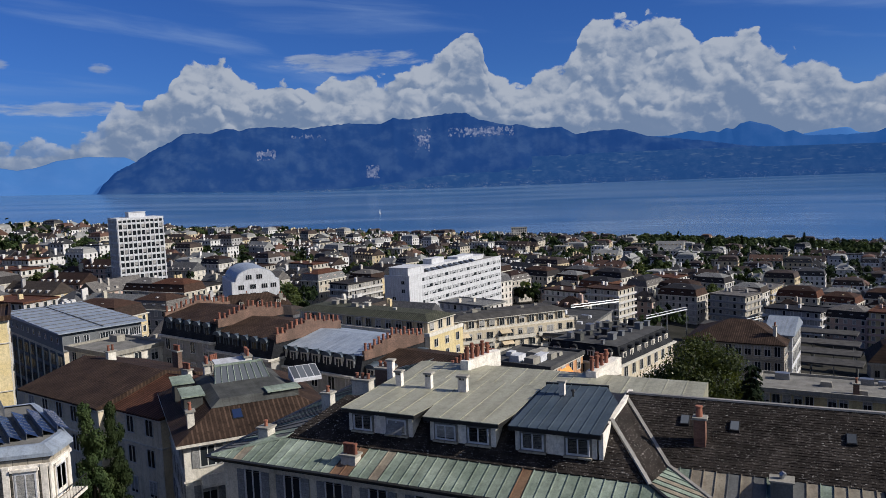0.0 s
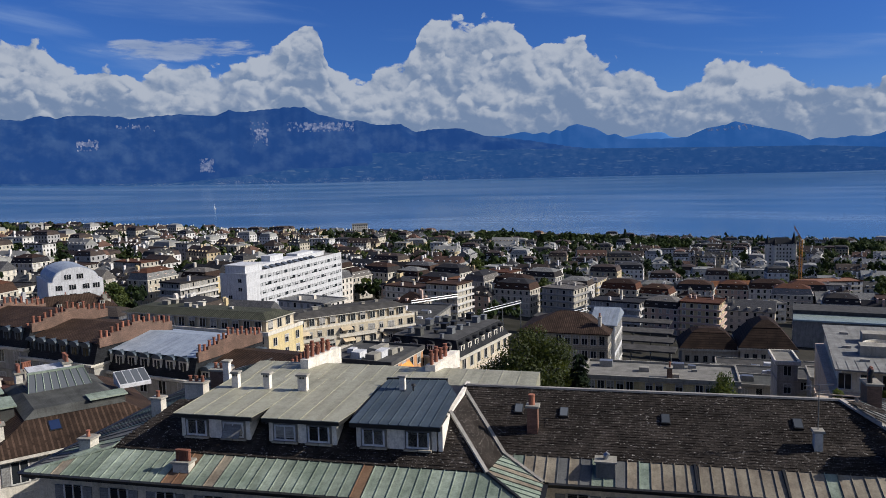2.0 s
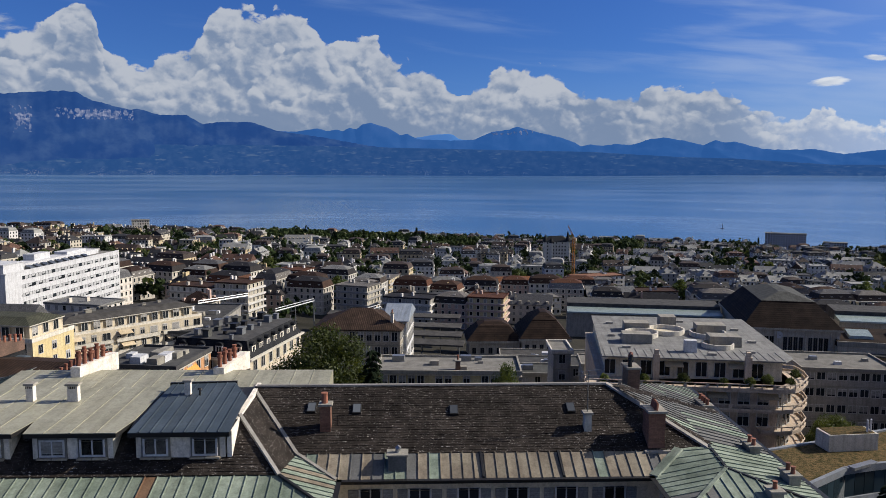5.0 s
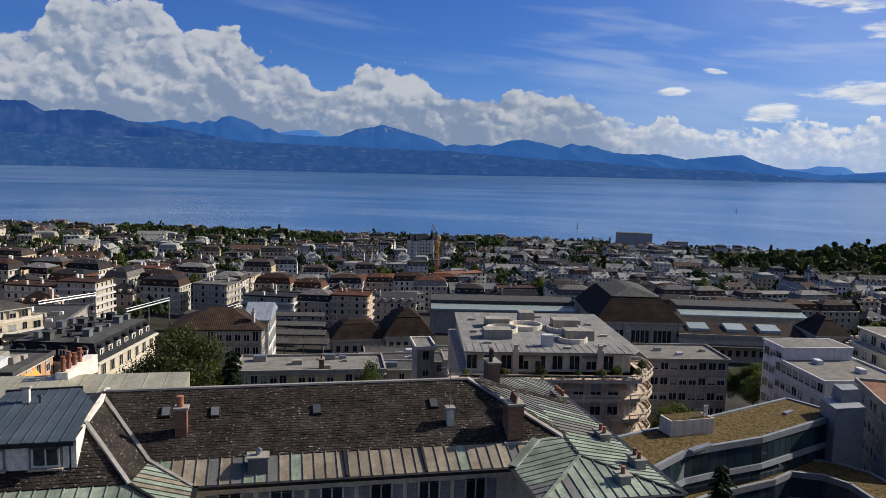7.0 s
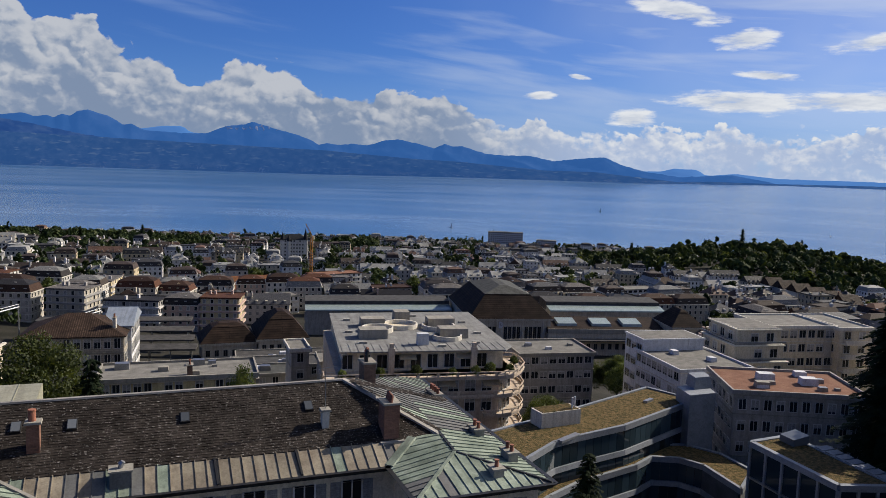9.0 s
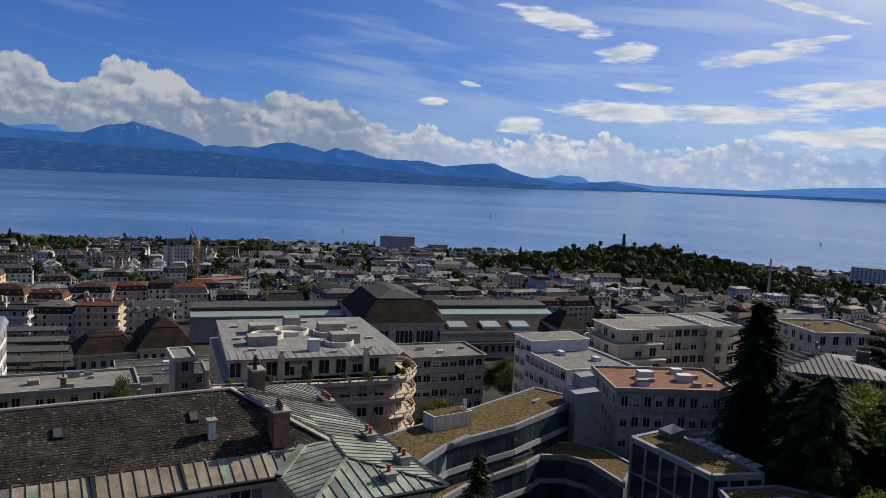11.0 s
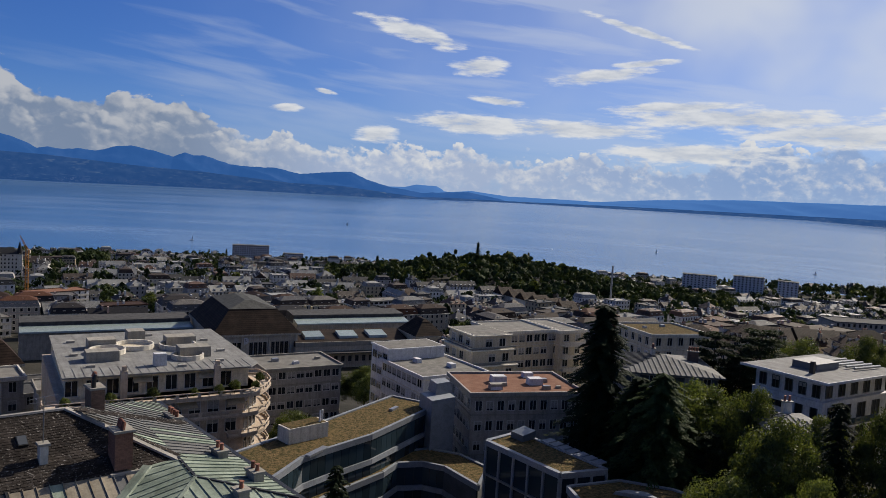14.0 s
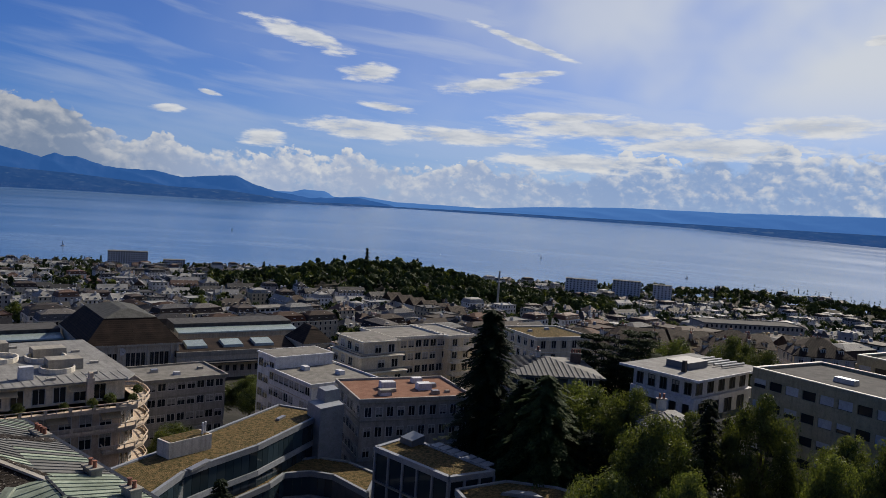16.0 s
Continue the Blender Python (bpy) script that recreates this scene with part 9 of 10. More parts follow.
for p_, x, y, top, wd, lb in (
        (LARCH, 94.8, 12.1, 115.4, 1.05, "large feathery conifer in the garden slope"), (LARCH, 98.5, 16.5, 112.0, 0.9, "dark conifer behind the large garden tree"), (CEDAR, 95.0, 6.4, 109.4, 0.6, "layered conifer in the garden slope"),
        (BROAD2, 100.0, 2.0, 113.2, 0.66, "light green tree behind the small house"), (BROAD2, 102.5, 7.5, 112.0, 0.9, "dense dark tree behind the gardens"), (BROAD2, 78.0, -1.4, 115.6, 0.68, "yellow-green tree beside the small house"), (SPRUCE, 83.8, -6.3, 117.5, 0.85, "dark pointed conifer beside the small house"),
        (BROAD, 83.2, -11.5, 117.8, 0.56, "leafy tree before the concrete offices"), (BROAD2, 64.5, -18.5, 119.0, 0.45, "leafy tree with yellowing branches"), 
        (BROAD2, 70.0, -4.0, 113.0, 0.5, "bushy shrub tree in the garden"), (BROAD2, 71.5, 3.2, 111.2, 0.8, "bushy green tree in the garden"), (BROAD2, 88.5, -20.5, 113.6, 0.6, "small tree before the concrete offices"),
        (BROAD, 97.0, -5.5, 112.0, 0.7, "leafy tree behind the small house"), (BROAD2, 110.0, 10.5, 111.0, 0.7, "leafy tree beside the dark pavilion"), (BROAD2, 76.5, -17.5, 114.4, 0.6, "grey-green bushy tree by the street"), (BROAD, 150, -20, 112.5, 0.7, "leafy tree behind the concrete offices"), (BROAD2, 158, -4, 111.5, 0.8, "leafy tree beyond the white block"), (BROAD, 165, -16, 112.5, 0.7, "leafy tree among the brown roofs")):
    stand(p_, x, y, top, 0, lb, turn=(x * 37) % 360, wide=wd)
stand(SPRUCE, 69.6, 42.2, 105.5, 0, "young conifer before the glass facade", turn=50)
stand(SPRUCE, 66.0, 40.5, 102.5, 0, "young conifer before the glass facade", turn=150)
stand(POPLAR, -27.0, 55.8, 120.6, 0, "dark columnar tree between the houses", turn=0, wide=0.62)
stand(POPLAR, -25.8, 57.4, 120.3, 0, "dark columnar tree between the houses", turn=100, wide=0.5)
stand(BROAD2, -23.2, 54.5, 108.5, 0, "dark bushy tree below the columnar ones", turn=30, wide=0.5)
for i, (x, y) in enumerate(((158, 98), (163, 92), (148, 104), (168, 86), (150, 82), (143, 74))):
    stand(BROAD2, x, y, 0, 10 + i % 3 * 1.6, "light green street tree by the station square", turn=50 * i)
for i, (x, y) in enumerate(((112, 62), (118, 58), (108, 68), (104, 72))):
    stand(BROAD2, x, y, 0, 8 + i % 2 * 2, "shrubby tree in a courtyard", turn=77 * i)
for i, (x, y) in enumerate(((-13.0, -18.7), (-7.5, -18.8), (-2.0, -18.6), (3.5, -18.7), (7.0, -18.9), (9.5, -18.0), (12.8, -17.4), (14.6, -13.6))):
    sh = copy_thing(BROAD2, AP.matrix_basis @ pose(x, y, TH - 0.05, 0, 0, 40 * i))
    sh.scale = (0.13 + 0.02 * (i % 3),) * 3
    tagged(sh, "small green shrub on the apartment terrace", "shrub", "terrace shrubs")
for p_ in TALL:
    p_.matrix_basis = pose(-60 - 9 * list(TALL).index(p_), -70, land(-60 - 9 * list(TALL).index(p_), -70) - 0.3)


# ---- the rest of the town, from a handful of house types ----
def town_house(name, w, d, h, roof, rh, seed, label):
    rnd = random.Random(seed)
    g = G().box(-w / 2, w / 2, -d / 2, d / 2, 0, h)
    me = g.mesh("wall", M["town_wall"])
    ob = new(name, me)
    tagged(ob, label, "house", "houses of the town")
    put_roof(ob, roof, w, d, rh, h, 0.4, ("town_roof", "town_roof"))
    q, surround = G(), G()
    for s, ((cx, cy), length, turn) in sides(w, d).items():
        n = max(2, int(length / 2.9))
        R = pose(cx, cy, 0, 0, 0, turn)
        for i in range(int(h / 3)):
            for j in range(n):
                off = (j - (n - 1) / 2) * length / n
                z = h - 0.6 - 3 * i
                a = [R @ Vector((off + dx, -dy, z + dz)) for dy in (-0.02, 0.05) for dx, dz in ((-0.55, -1.6), (0.55, -1.6), (0.55, 0), (-0.55, 0))]
                q.hull(a[:4], a[4:], 1 if rnd.random() < 0.28 else 0)
                for dx0, dx1, z0, z1, dy in ((-0.72, -0.55, -1.72, 0.14, 0.08), (0.55, 0.72, -1.72, 0.14, 0.08), (-0.72, 0.72, 0.0, 0.16, 0.1), (-0.8, 0.8, -1.76, -1.6, 0.16)):
                    e = [R @ Vector((off + dx, -dy, z + dz)) for dy in (-0.02, dy) for dx, dz in ((dx0, z0), (dx1, z0), (dx1, z1), (dx0, z1))]
                    surround.hull(e[:4], e[4:], 0)
    tagged(part("glazing", q, [M["glass"], M["blind"]], ob), kind="stuff")
    tagged(part("surround", surround, M["pale"], ob), kind="stuff")
    c = G()
    for i in range(1, int(h / 3)):
        e = 0.8 if roof == "flat" else 0.12
        c.box(-w / 2 - e, w / 2 + e, -d / 2 - e, d / 2 + e, h - 3 * i - 0.25, h - 3 * i + (0.5 if roof == "flat" else -0.1))
    for j in range(rnd.choice((2, 3))):
        x, y = rnd.uniform(-w * 0.4, w * 0.4), rnd.uniform(-d * 0.3, d * 0.3)
        c.box(x - 0.4, x + 0.4, y - 0.7, y + 0.7, h, h + rh + 0.9 if roof != "flat" else h + 1.6)
    if roof in ("hip", "mansard", "gable"):
        n = int(w / 4)
        for s in (-1, 1):
            for j in range(n):
                x = (j - (n - 1) / 2) * w / n
                y0 = s * (d / 2 - 0.5)
                c.box(x - 0.6, x + 0.6, min(y0, y0 - s * 1.6), max(y0, y0 - s * 1.6), h, h + 1.7)
    tagged(part("trim", c, M["town_wall"], ob), kind="stuff")
    return ob


TYPES = [town_house("house", 13, 11, 11, "hip", 4.0, 1, "rendered town house with a brown hip roof"), town_house("house", 16, 12, 14, "mansard", 2.8, 2, "tall rendered house with a mansard roof"),
         town_house("house", 11, 10, 9, "gable", 4.2, 3, "small rendered house with a gabled tile roof"), town_house("house", 22, 12, 15, "flat", 0.4, 4, "flat-roofed rendered apartment block"),
         town_house("house", 19, 12, 15, "mansard", 3.0, 5, "long rendered house with a slate mansard roof"), town_house("house", 14, 13, 12, "hip", 4.6, 6, "square rendered villa with a hip roof"),
         town_house("house", 26, 11, 12, "gable", 4.4, 7, "row of rendered houses under one ridge"), town_house("house", 16, 14, 18, "flat", 0.4, 8, "pale flat-roofed apartment house")]
SIZES = [(13, 11, 11, "hip", 4.0), (16, 12, 14, "mansard", 2.8), (11, 10, 9, "gable", 4.2), (22, 12, 13, "flat", 0.4), (19, 12, 14, "mansard", 3.0), (14, 13, 12, "hip", 4.6), (26, 11, 11, "gable", 4.4), (16, 14, 14, "flat", 0.4)]
for i, ob in enumerate(TYPES):
    ob.matrix_basis = pose(-150 - 34 * i, -120, land(-150 - 34 * i, -120) - 1, 0, 0, 20 * i)

KEEP = [(255.9, 204.8, 32), (275, 170, 30), (262, 182, 30), (302, 181, 34), (325, 160, 20), (285, 200, 20), (229.9, 253.1, 28), (205, 270, 25), (250, 238, 22), (153, 219, 16), (137, 226, 14), (120, 245, 34), (95, 262, 34), (78, 275, 26), (85, 240, 20), (55, 285, 30), (1043, 824, 45), (1094, 773, 35), (446, 615, 24), (-65, 258, 16), (100, 995, 18)]
for ob in list(scene.collection.objects):
    if ob.parent is None and ob.get("category") and ob.type == "EMPTY":
        ch = [c for c in ob.children if c.name.startswith("wall")]
        if ch and len(ch) < 2:
            vs = [v.co for v in ch[0].data.vertices]
            KEEP.append((ob.location.x, ob.location.y, max(max(v.x for v in vs), max(v.y for v in vs)) * 0.9 + 5))


def taken(x, y, r):
    return any((x - a) ** 2 + (y - b) ** 2 < (r + c) ** 2 for a, b, c in KEEP)


def parkland(a, r):
    """The wooded hill, the gardens by the shore."""
    return 57 < a < 87 and 640 + abs(a - 72) * 9 < r < 1010 or (a > 86 and 1190 < r < 1300) or (14 < a < 30 and 930 < r < 1150) or (35 < a < 42 and 1000 < r < 1180)


FAR_WALLS = [mat("far_wall_cream", (0.56, 0.51, 0.40), (0.66, 0.61, 0.51), scale=0.1, fine=0.9, bump=0), mat("far_wall_white", (0.70, 0.69, 0.66), (0.80, 0.79, 0.77), scale=0.1, fine=0.9, bump=0), mat("far_wall_grey", (0.36, 0.36, 0.36), (0.46, 0.45, 0.44), scale=0.1, fine=0.9, bump=0), mat("far_wall_ochre", (0.56, 0.45, 0.28), (0.62, 0.52, 0.34), scale=0.1, fine=0.9, bump=0)]
FAR_ROOFS = [mat("far_roof_brown", (0.05, 0.034, 0.027), (0.085, 0.055, 0.042), scale=0.15, fine=1.2, bump=0.1, brick=(0.8, 0.6)), mat("far_roof_red", (0.13, 0.065, 0.045), (0.19, 0.10, 0.065), scale=0.15, fine=1.2, bump=0.1, brick=(0.8, 0.6)), mat("far_roof_slate", (0.035, 0.035, 0.038), (0.07, 0.07, 0.072), scale=0.15, fine=1.2, bump=0.05, brick=(0.8, 0.6)), mat("far_roof_pale", (0.22, 0.22, 0.21), (0.36, 0.36, 0.34), scale=0.15, fine=1.2, bump=0.02)]
far = G()


def far_house(x, y, z, turn, size, rnd):
    """Joined into the one mesh of the far town."""
    w, d, h, roof, rh = size
    w, d, h = w * rnd.uniform(0.7, 1.1), d * rnd.uniform(0.85, 1.1), h * rnd.uniform(0.6, 1.15)
    T = pose(x, y, z, 0, 0, turn)
    g = G()
    a = math.degrees(math.atan2(x, y))
    wm = rnd.choices((0, 1, 2, 3), (4, 4, 2, 2) if a < 12 else (2, 6, 3, 1))[0]
    rm = 4 + rnd.choices((0, 1, 2, 3), (6, 2, 3, 2) if a < 12 else (4, 1, 4, 4))[0]
    if roof == "flat":
        rm = 4 + rnd.choice((3, 3, 2))
    g.box(-w / 2, w / 2, -d / 2, d / 2, 0, h, wm)
    if roof == "mansard":
        g.box(-w / 2, w / 2, -d / 2, d / 2, h, h + rh, rm, 1.1)
        i = 0.35 * d
        g.box(-w / 2 + 1, w / 2 - 1, -d / 2 + 1, d / 2 - 1, h + rh, h + rh + 1.2, rm, i)
    else:
        q = roof_geo(roof, w, d, rh, 0.4)
        k = len(g.v)
        g.v += [(p[0], p[1], p[2] + h) for p in q.v]
        g.f += [tuple(k + i for i in f) for f in q.f]
        g.m += [rm] * len(q.f)
    for j in range(rnd.choice((1, 2, 3))):
        cx, cy = rnd.uniform(-w * 0.4, w * 0.4), rnd.uniform(-d * 0.3, d * 0.3)
        g.box(cx - 0.45, cx + 0.45, cy - 0.8, cy + 0.8, h, h + rh + rnd.uniform(0.3, 1.2), wm)
    if roof != "flat":
        n = int(w / 4)
        for s in (-1, 1):
            for j in range(n):
                cx, y0 = (j - (n - 1) / 2) * w / n, s * (d / 2 - 0.4)
                g.box(cx - 0.6, cx + 0.6, min(y0, y0 - s * 1.8), max(y0, y0 - s * 1.8), h, h + 1.7, wm)
                g.box(cx - 0.4, cx + 0.4, y0 - 0.04, y0 + 0.04, h + 0.3, h + 1.4, 8)
    for s, ((cx, cy), length, t) in sides(w, d).items():
        R = pose(cx, cy, 0, 0, 0, t)
        out = T.to_3x3() @ (R.to_3x3() @ Vector((0, -1, 0)))
        if out.x * x + out.y * y > 0:
            continue
        n = max(2, int(length / 2.9))
        for i in range(int(h / 3.2)):
            for j in range(n):
                o = (j - (n - 1) / 2) * length / n
                zz = h - 0.7 - 3.1 * i
                g.face([R @ Vector((o + dx, -0.06, zz + dz)) for dx, dz in ((-0.6, -1.7), (0.6, -1.7), (0.6, 0), (-0.6, 0))], 9 if rnd.random() < 0.25 else 8)
    k = len(far.v)
    far.v += [tuple(T @ Vector(p)) for p in g.v]
    far.f += [tuple(k + i for i in f) for f in g.f]
    far.m += g.m


rnd = random.Random(11)
GRID = -36.0
spots, near_spots = [], []
E1, E2 = Vector((math.cos(radians(GRID)), math.sin(radians(GRID)), 0)), Vector((-math.sin(radians(GRID)), math.cos(radians(GRID)), 0))
q = -900.0
while q < 1500:
    spread = abs(q) + 200
    s, run = -1500.0, 0
    while s < 1500:
        p = E1 * s + E2 * q
        r0 = p.length
        a0 = math.degrees(math.atan2(p.x, p.y))
        k = rnd.choice((0, 5, 6, 0, 2, 4, 1, 5, 6, 3) if a0 < -2 else (4, 4, 1, 6, 3, 4, 7, 0, 5)) if r0 < 520 else rnd.choice((0, 1, 2, 3, 4, 5, 6, 7, 0, 5, 6, 2))
        size = SIZES[k]
        width = size[0] * (1.0 if r0 < 520 else 1.15)
        gap = rnd.choice((0.2, 0.2, 0.3, 1.0, 7, 11)) if r0 < 620 else rnd.choice((0.5, 1.5, 3, 6, 11))
        bend = 16 * math.sin(s / 170 + q / 90)
        p = E1 * (s + width / 2) + E2 * (q + bend * 0.5 + rnd.uniform(-3, 3))
        s += width + gap
        x, y = p.x, p.y
        r, a = p.length, math.degrees(math.atan2(p.x, p.y))
        if not -40 < a < 110 or r > 1372 or r < 140:
            continue
        if a < -14 and r > 1020 or a < 4 and r > 1200 or parkland(a, r):
            continue
        if r < 235 and a > -8 or r < 330 and 20 < a < 64 or r < 300 and a > 75 or taken(x, y, 7):
            continue
        if rnd.random() < (0.13 if r < 450 else 0.25) + (0.12 if a > 78 else 0):
            spots.append((x, y, r))
            continue
        t = GRID + rnd.gauss(0, 2.5) + 9 * math.cos(s / 170 + q / 90) + (90 if rnd.random() < 0.12 else 0)
        near_spots.append((r, x, y, t, k))
    q += rnd.uniform(25, 31) + (9 if abs(q) > 700 else 0)
near_spots.sort()
for i, (r, x, y, t, k) in enumerate(near_spots):
    if i < 215:
        copy_thing(TYPES[k], pose(x, y, land(x, y) - 2.5, 0, 0, t))
    else:
        far_house(x, y, land(x, y) - 2.0, t, SIZES[k], rnd)
ft = new("far_town", far.mesh("far_town", FAR_WALLS + FAR_ROOFS + [M["glass"], M["blind"]]))
tagged(ft, "closely built far town of pale houses and brown roofs", "town", kind="stuff")

# trees of the town; the woods on the hill and along the shore
count = 0
wood = G()


def far_tree(x, y, z, h, r, rnd, tall=False):
    """A crown of leaf sprays that face outwards, in uneven clumps, on a short stem."""
    n = 15
    tone = rnd.choice((0, 2, 2, 2, 2, 2, 2, 1))
    for i in range(n):
        d = rand_dir(rnd)
        f = rnd.uniform(0.55, 1.0)
        if tall:
            q = rnd.random()
            c = Vector((x, y, z + h * (0.1 + 0.9 * q))) + Vector((d.x, d.y, 0)) * r * 0.8 * (1 - q) ** 0.7
        else:
            d.z = abs(d.z) - 0.35
            c = Vector((x + d.x * r * f, y + d.y * r * f, z + h * 0.5 + d.z * h * 0.46 * f))
        for j in range(4):
            e = (d + rand_dir(rnd) * 0.75).normalized()
            s = r * rnd.uniform(0.22, 0.36)
            u = (e.cross(Vector((0.2, 0.3, 1)))).normalized()
            leaf_quad(wood, c + e * r * 0.22, u * s, u.cross(e) * s, 1 if tall else tone)


for i, (x, y, r) in enumerate(spots):
    if r < 620 and count < 150:
        count += 1
        stand(FARF if rnd.random() < 0.22 else FARB, x, y, 0, rnd.uniform(8, 14), "leafy garden tree among the town houses", group="trees among the houses", turn=rnd.uniform(0, 360))
        x, y = x + rnd.uniform(-7, 7), y + rnd.uniform(-7, 7)
    for j in range(4):
        far_tree(x + rnd.uniform(-8, 8), y + rnd.uniform(-8, 8), land(x, y) - 0.5, rnd.uniform(9, 15), rnd.uniform(3.2, 5.2), rnd, rnd.random() < 0.18)
cells = {}
for r, x, y, t, k in near_spots:
    for i in (-1, 0, 1):
        for j in (-1, 0, 1):
            cells.setdefault((int(x // 30) + i, int(y // 30) + j), []).append((x, y, radians(t), SIZES[k][0] / 2 * 1.1 + 2.5, SIZES[k][1] / 2 + 2.5))


def free_of_houses(x, y):
    for hx, hy, t, w, d in cells.get((int(x // 30), int(y // 30)), ()):
        u, v = (x - hx) * math.cos(t) + (y - hy) * math.sin(t), (y - hy) * math.cos(t) - (x - hx) * math.sin(t)
        if abs(u) < w and abs(v) < d:
            return False
    return not taken(x, y, 2)


for i in range(5200):
    a, r = rnd.uniform(-33, 108), math.sqrt(rnd.uniform(330 ** 2, 1370 ** 2))
    x, y = r * math.sin(radians(a)), r * math.cos(radians(a))
    if noise.noise(Vector((x * 0.011, y * 0.011, 3.3))) < (0.1 if a > 84 else -0.05) or a < -14 and r > 1000 or parkland(a, r) or not free_of_houses(x, y):
        continue
    h = rnd.uniform(7, 14) if r < 520 else rnd.uniform(8, 18)
    far_tree(x, y, land(x, y) - 0.5, h, rnd.uniform(0.28, 0.40) * h, rnd, rnd.random() < 0.2)
for i in range(5000):
    a, r = rnd.uniform(12, 110), rnd.uniform(630, 1300)
    if parkland(a, r):
        x, y = r * math.sin(radians(a)), r * math.cos(radians(a))
        far_tree(x, y, land(x, y) - 0.5, rnd.uniform(12, 21), rnd.uniform(5.0, 8.0), rnd, rnd.random() < 0.05)
for i in range(420):
    a = rnd.uniform(-33, 110)
    r = (1375 if a > 15 else 1190 - 8 * (15 - a)) + rnd.uniform(-25, 10)
    if a < -14:
        r = rnd.uniform(960, 1010)
    x, y = r * math.sin(radians(a)), r * math.cos(radians(a))
    far_tree(x, y, land(x, y) - 0.5, rnd.uniform(7, 15), rnd.uniform(3.5, 5.5), rnd, rnd.random() < 0.2)
for a, r, h in ((25.45, 980, 26), (24, 990, 18), (68.5, 830, 26), (72.3, 900, 24), (79.8, 1000, 22), (57.2, 1050, 22), (61, 900, 24), (88, 1150, 20), (94, 1250, 22), (95.5, 1260, 20), (50.0, 1300, 20)):
    x, y = r * math.sin(radians(a)), r * math.cos(radians(a))
    stand(FARF, x, y, 0, h, "tall dark conifer above the far woods", "tall far conifers", turn=a * 7)
for i in range(26):
    a = 95.5 + 9.0 * i / 26 + rnd.uniform(-0.12, 0.12)
    r = 1290 + rnd.uniform(-20, 20)
    x, y = r * math.sin(radians(a)), r * math.cos(radians(a))
    far_tree(x, y, land(x, y) - 0.5, rnd.uniform(16, 26), 2.6, rnd, True)
wd = new("far_woods", wood.mesh("far_woods", [M["leaf"], M["leaf_dark"], M["leaf_mid"]]))
tagged(wd, "green woods and garden trees of the lower town", "trees", kind="stuff")


# ---- the terrace under the camera, the street below, boats ----
TER = thing("lookout_terrace", "old stone terrace with a worn parapet", "terrace", pose(1.731, -0.887, 97.0, 0, 0, -25.34))
part("floor", G().box(-9, 5, -9, 0.42, 0, 36.2), M["stone"], TER)
PD = Vector((0.904, -0.428, 0))
pn = Vector((0.428, 0.904, 0))
p0 = Vector((1.924, -0.480, 0))
a0, a1 = p0 - PD * 7.0, p0 + PD * 4.0
LOWER = new("parapet", G().hull([a0 + Vector((0, 0, 133.2)), a1 + Vector((0, 0, 133.2)), a1 - pn * 0.45 + Vector((0, 0, 133.2)), a0 - pn * 0.45 + Vector((0, 0, 133.2))], [a0 + Vector((0, 0, 134.3)), a1 + Vector((0, 0, 134.3)), a1 - pn * 0.45 + Vector((0, 0, 134.3)), a0 - pn * 0.45 + Vector((0, 0, 134.3))]).hull([a0 + pn * 0.04 + Vector((0, 0, 134.3)), a1 + pn * 0.04 + Vector((0, 0, 134.3)), a1 - pn * 0.5 + Vector((0, 0, 134.3)), a0 - pn * 0.5 + Vector((0, 0, 134.3))], [a0 + pn * 0.02 + Vector((0, 0, 134.4)), a1 + pn * 0.02 + Vector((0, 0, 134.4)), a1 - pn * 0.48 + Vector((0, 0, 134.4)), a0 - pn * 0.48 + Vector((0, 0, 134.4))]).mesh("parapet", M["parapet"]))
tagged(LOWER, "worn brownish stone parapet coping", "parapet", kind="structure")


def car(name, label, x, y, z, yaw, paint, w=1.8, l=4.3, h=1.45):
    c = thing(name, label, "car", pose(x, y, z, 0, 0, yaw), "parked cars")
    prof = [(-l / 2, 0.35), (-l / 2 + 0.05, 0.85), (-l / 2 + 0.5, 0.95), (-l / 2 + 1.0, h), (l / 2 - 1.5, h), (l / 2 - 0.95, 0.95), (l / 2 - 0.1, 0.8), (l / 2, 0.35)]
    part("body", G().hull([(px, -w / 2, pz) for px, pz in prof], [(px, w / 2, pz) for px, pz in prof]), M[paint], c)
    part("windscreen", G().hull([(l / 2 - 1.42, -w / 2 + 0.12, h - 0.03), (l / 2 - 1.42, w / 2 - 0.12, h - 0.03), (l / 2 - 0.95, w / 2 - 0.08, 0.98), (l / 2 - 0.95, -w / 2 + 0.08, 0.98)], [(l / 2 - 1.38, -w / 2 + 0.12, h + 0.0), (l / 2 - 1.38, w / 2 - 0.12, h + 0.0), (l / 2 - 0.9, w / 2 - 0.08, 1.01), (l / 2 - 0.9, -w / 2 + 0.08, 1.01)]), M["glass"], c)
    for s in (-1, 1):
        part("side_window", G().box(-l / 2 + 1.0, l / 2 - 1.5, s * w / 2 - 0.01, s * w / 2 + 0.01, 0.98, h - 0.08), M["glass"], c)
        for px in (-l / 2 + 0.8, l / 2 - 0.8):
            part("wheel", G().tube((px, s * (w / 2 - 0.18), 0.32), (px, s * (w / 2 + 0.02), 0.32), 0.32, 0.32, 14), M["black"], c)
    return c


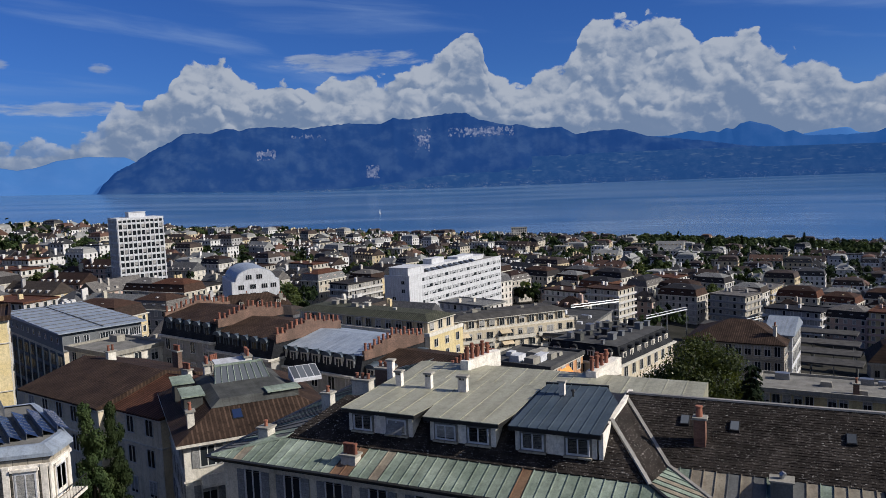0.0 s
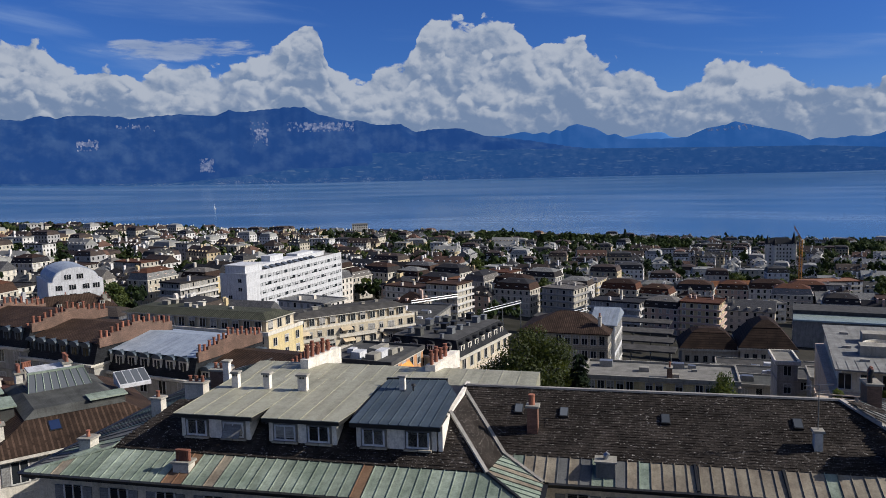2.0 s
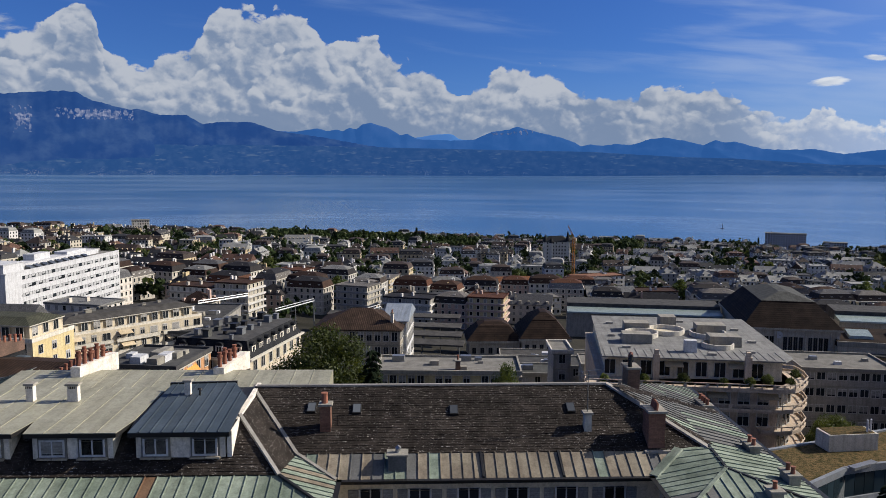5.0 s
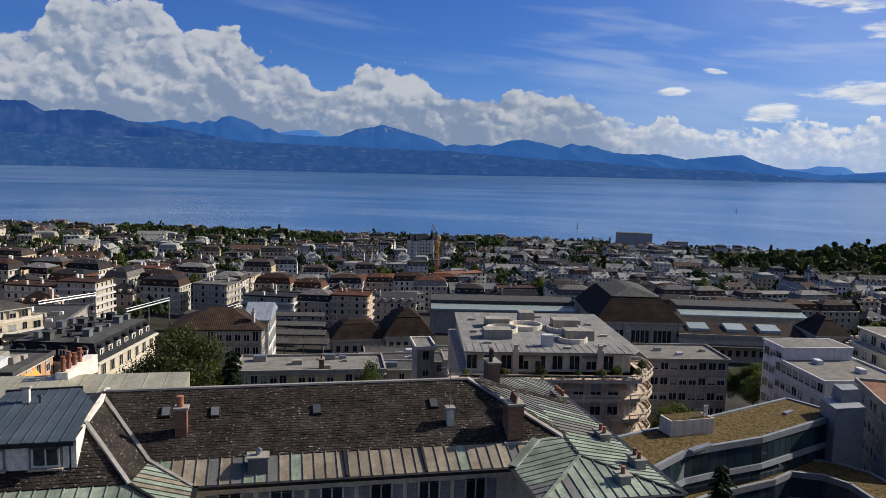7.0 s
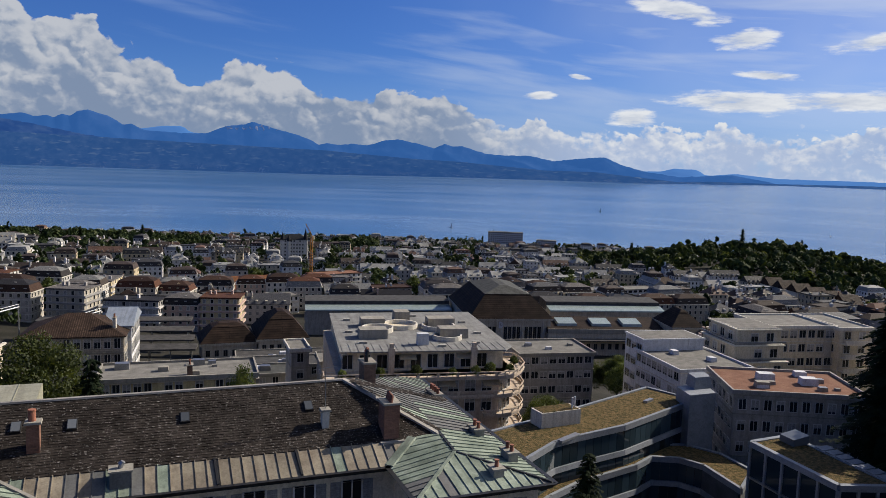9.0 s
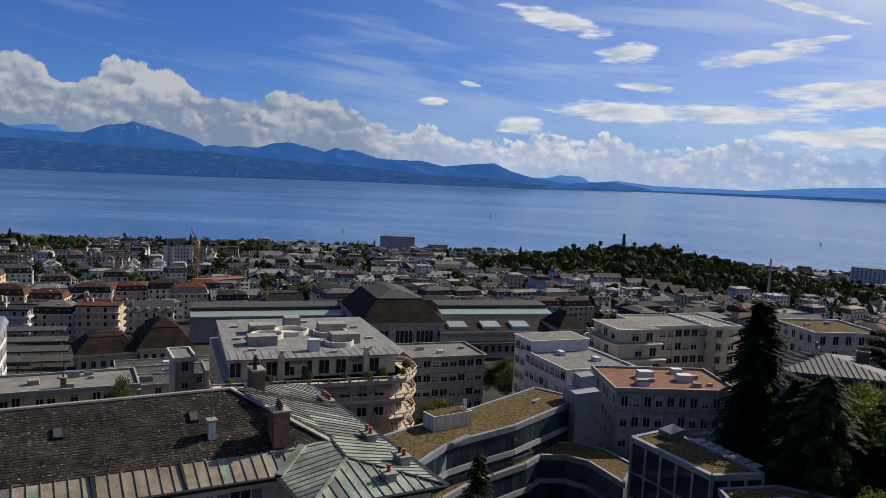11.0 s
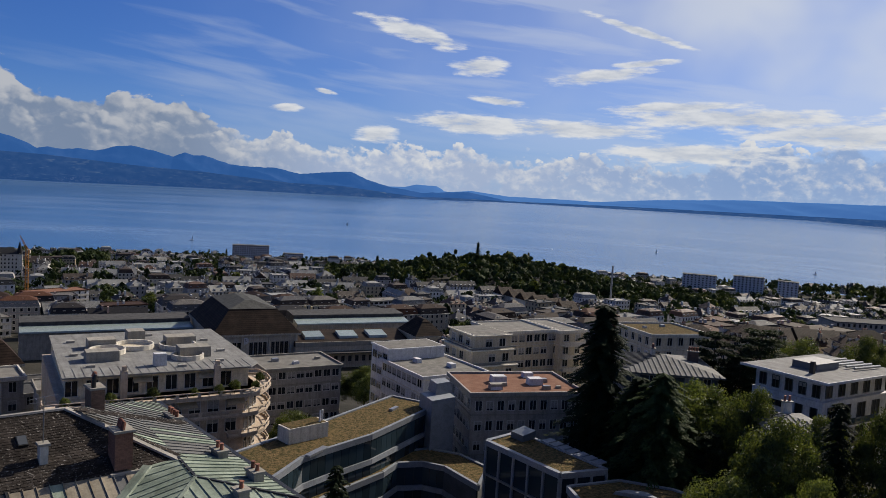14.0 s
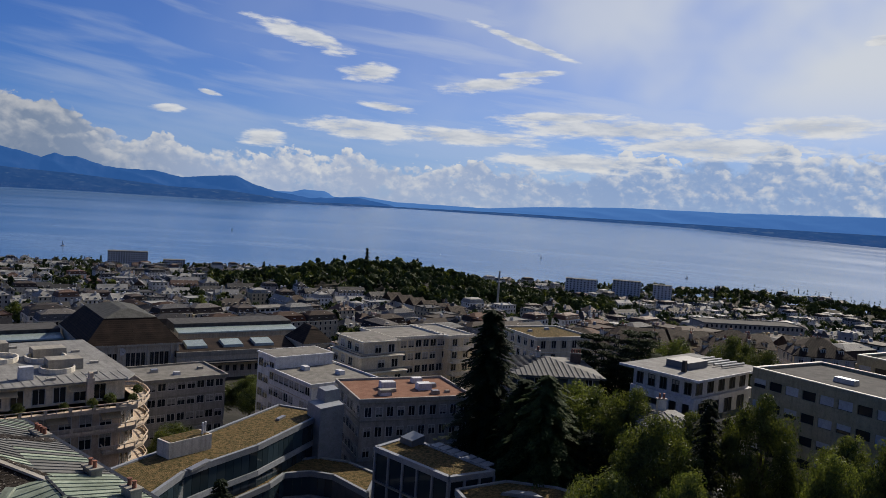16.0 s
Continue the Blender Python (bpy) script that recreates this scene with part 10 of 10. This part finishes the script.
for i, (x, y, t, p, nm, lb) in enumerate(((100.5, -14.8, 60, "car_dark", "car", "dark parked car by the garden trees"), (104.6, -17.4, 52, "car_dark", "car", "dark grey parked car on the street"), (105.6, -20.6, 48, "white", "car", "white parked car on the street"), (104.9, -11.6, 65, "white", "van", "white parked van beside hedges"), (98.6, -19.8, 52, "car_dark", "car", "dark parked car at the kerb"))):
    car(nm, lb, x, y, land(x, y) + 0.12, t, p, h=1.9 if nm == "van" else 1.45)
road = G()
rx = [(78, -30), (92, -24), (104, -15), (116, -4), (128, 4)]
for (x0, y0), (x1, y1) in zip(rx, rx[1:]):
    d = Vector((x1 - x0, y1 - y0, 0)).normalized()
    o = Vector((-d.y, d.x, 0)) * 5
    road.face([(x0 - o.x, y0 - o.y, land(x0, y0) + 0.1), (x1 - o.x, y1 - o.y, land(x1, y1) + 0.1), (x1 + o.x, y1 + o.y, land(x1, y1) + 0.1), (x0 + o.x, y0 + o.y, land(x0, y0) + 0.1)])
tagged(new("road", road.mesh("road", M["asphalt"])), "grey asphalt street below the offices", "road", kind="structure")


def boat(x, y, z, s):
    b = thing("sailing_boat", "small white sailing boat on the lake", "boat", pose(x, y, z, 0, 0, x % 90), "boats on the lake")
    part("hull", G().hull([(-3 * s, -0.7 * s, 0.1), (2.2 * s, -0.7 * s, 0.1), (3.4 * s, 0, 0.1), (2.2 * s, 0.7 * s, 0.1), (-3 * s, 0.7 * s, 0.1)], [(-3.2 * s, -1 * s, 1.1 * s), (2.4 * s, -1 * s, 1.1 * s), (3.9 * s, 0, 1.2 * s), (2.4 * s, 1 * s, 1.1 * s), (-3.2 * s, 1 * s, 1.1 * s)]), M["white"], b)
    part("sail", G().hull([(-2.6 * s, -0.03, 1.6 * s), (0.6 * s, -0.03, 1.6 * s), (0.6 * s, -0.03, 9 * s)], [(-2.6 * s, 0.03, 1.6 * s), (0.6 * s, 0.03, 1.6 * s), (0.6 * s, 0.03, 9 * s)]), M["white"], b)
    part("mast", G().tube((0.7 * s, 0, 1), (0.7 * s, 0, 9.6 * s), 0.08, 0.05, 5), M["metal"], b)


for a, r, s in ((47.6, 1700, 1.4), (50.8, 1620, 1.1), (-4.6, 2500, 1.8), (58.6, 2300, 1.2), (81.5, 2000, 1.0), (74.0, 1900, 0.9), (92.0, 1800, 1.0), (66, 1650, 1.0)):
    boat(r * math.sin(radians(a)), r * math.cos(radians(a)), lake_z(a, r), s)
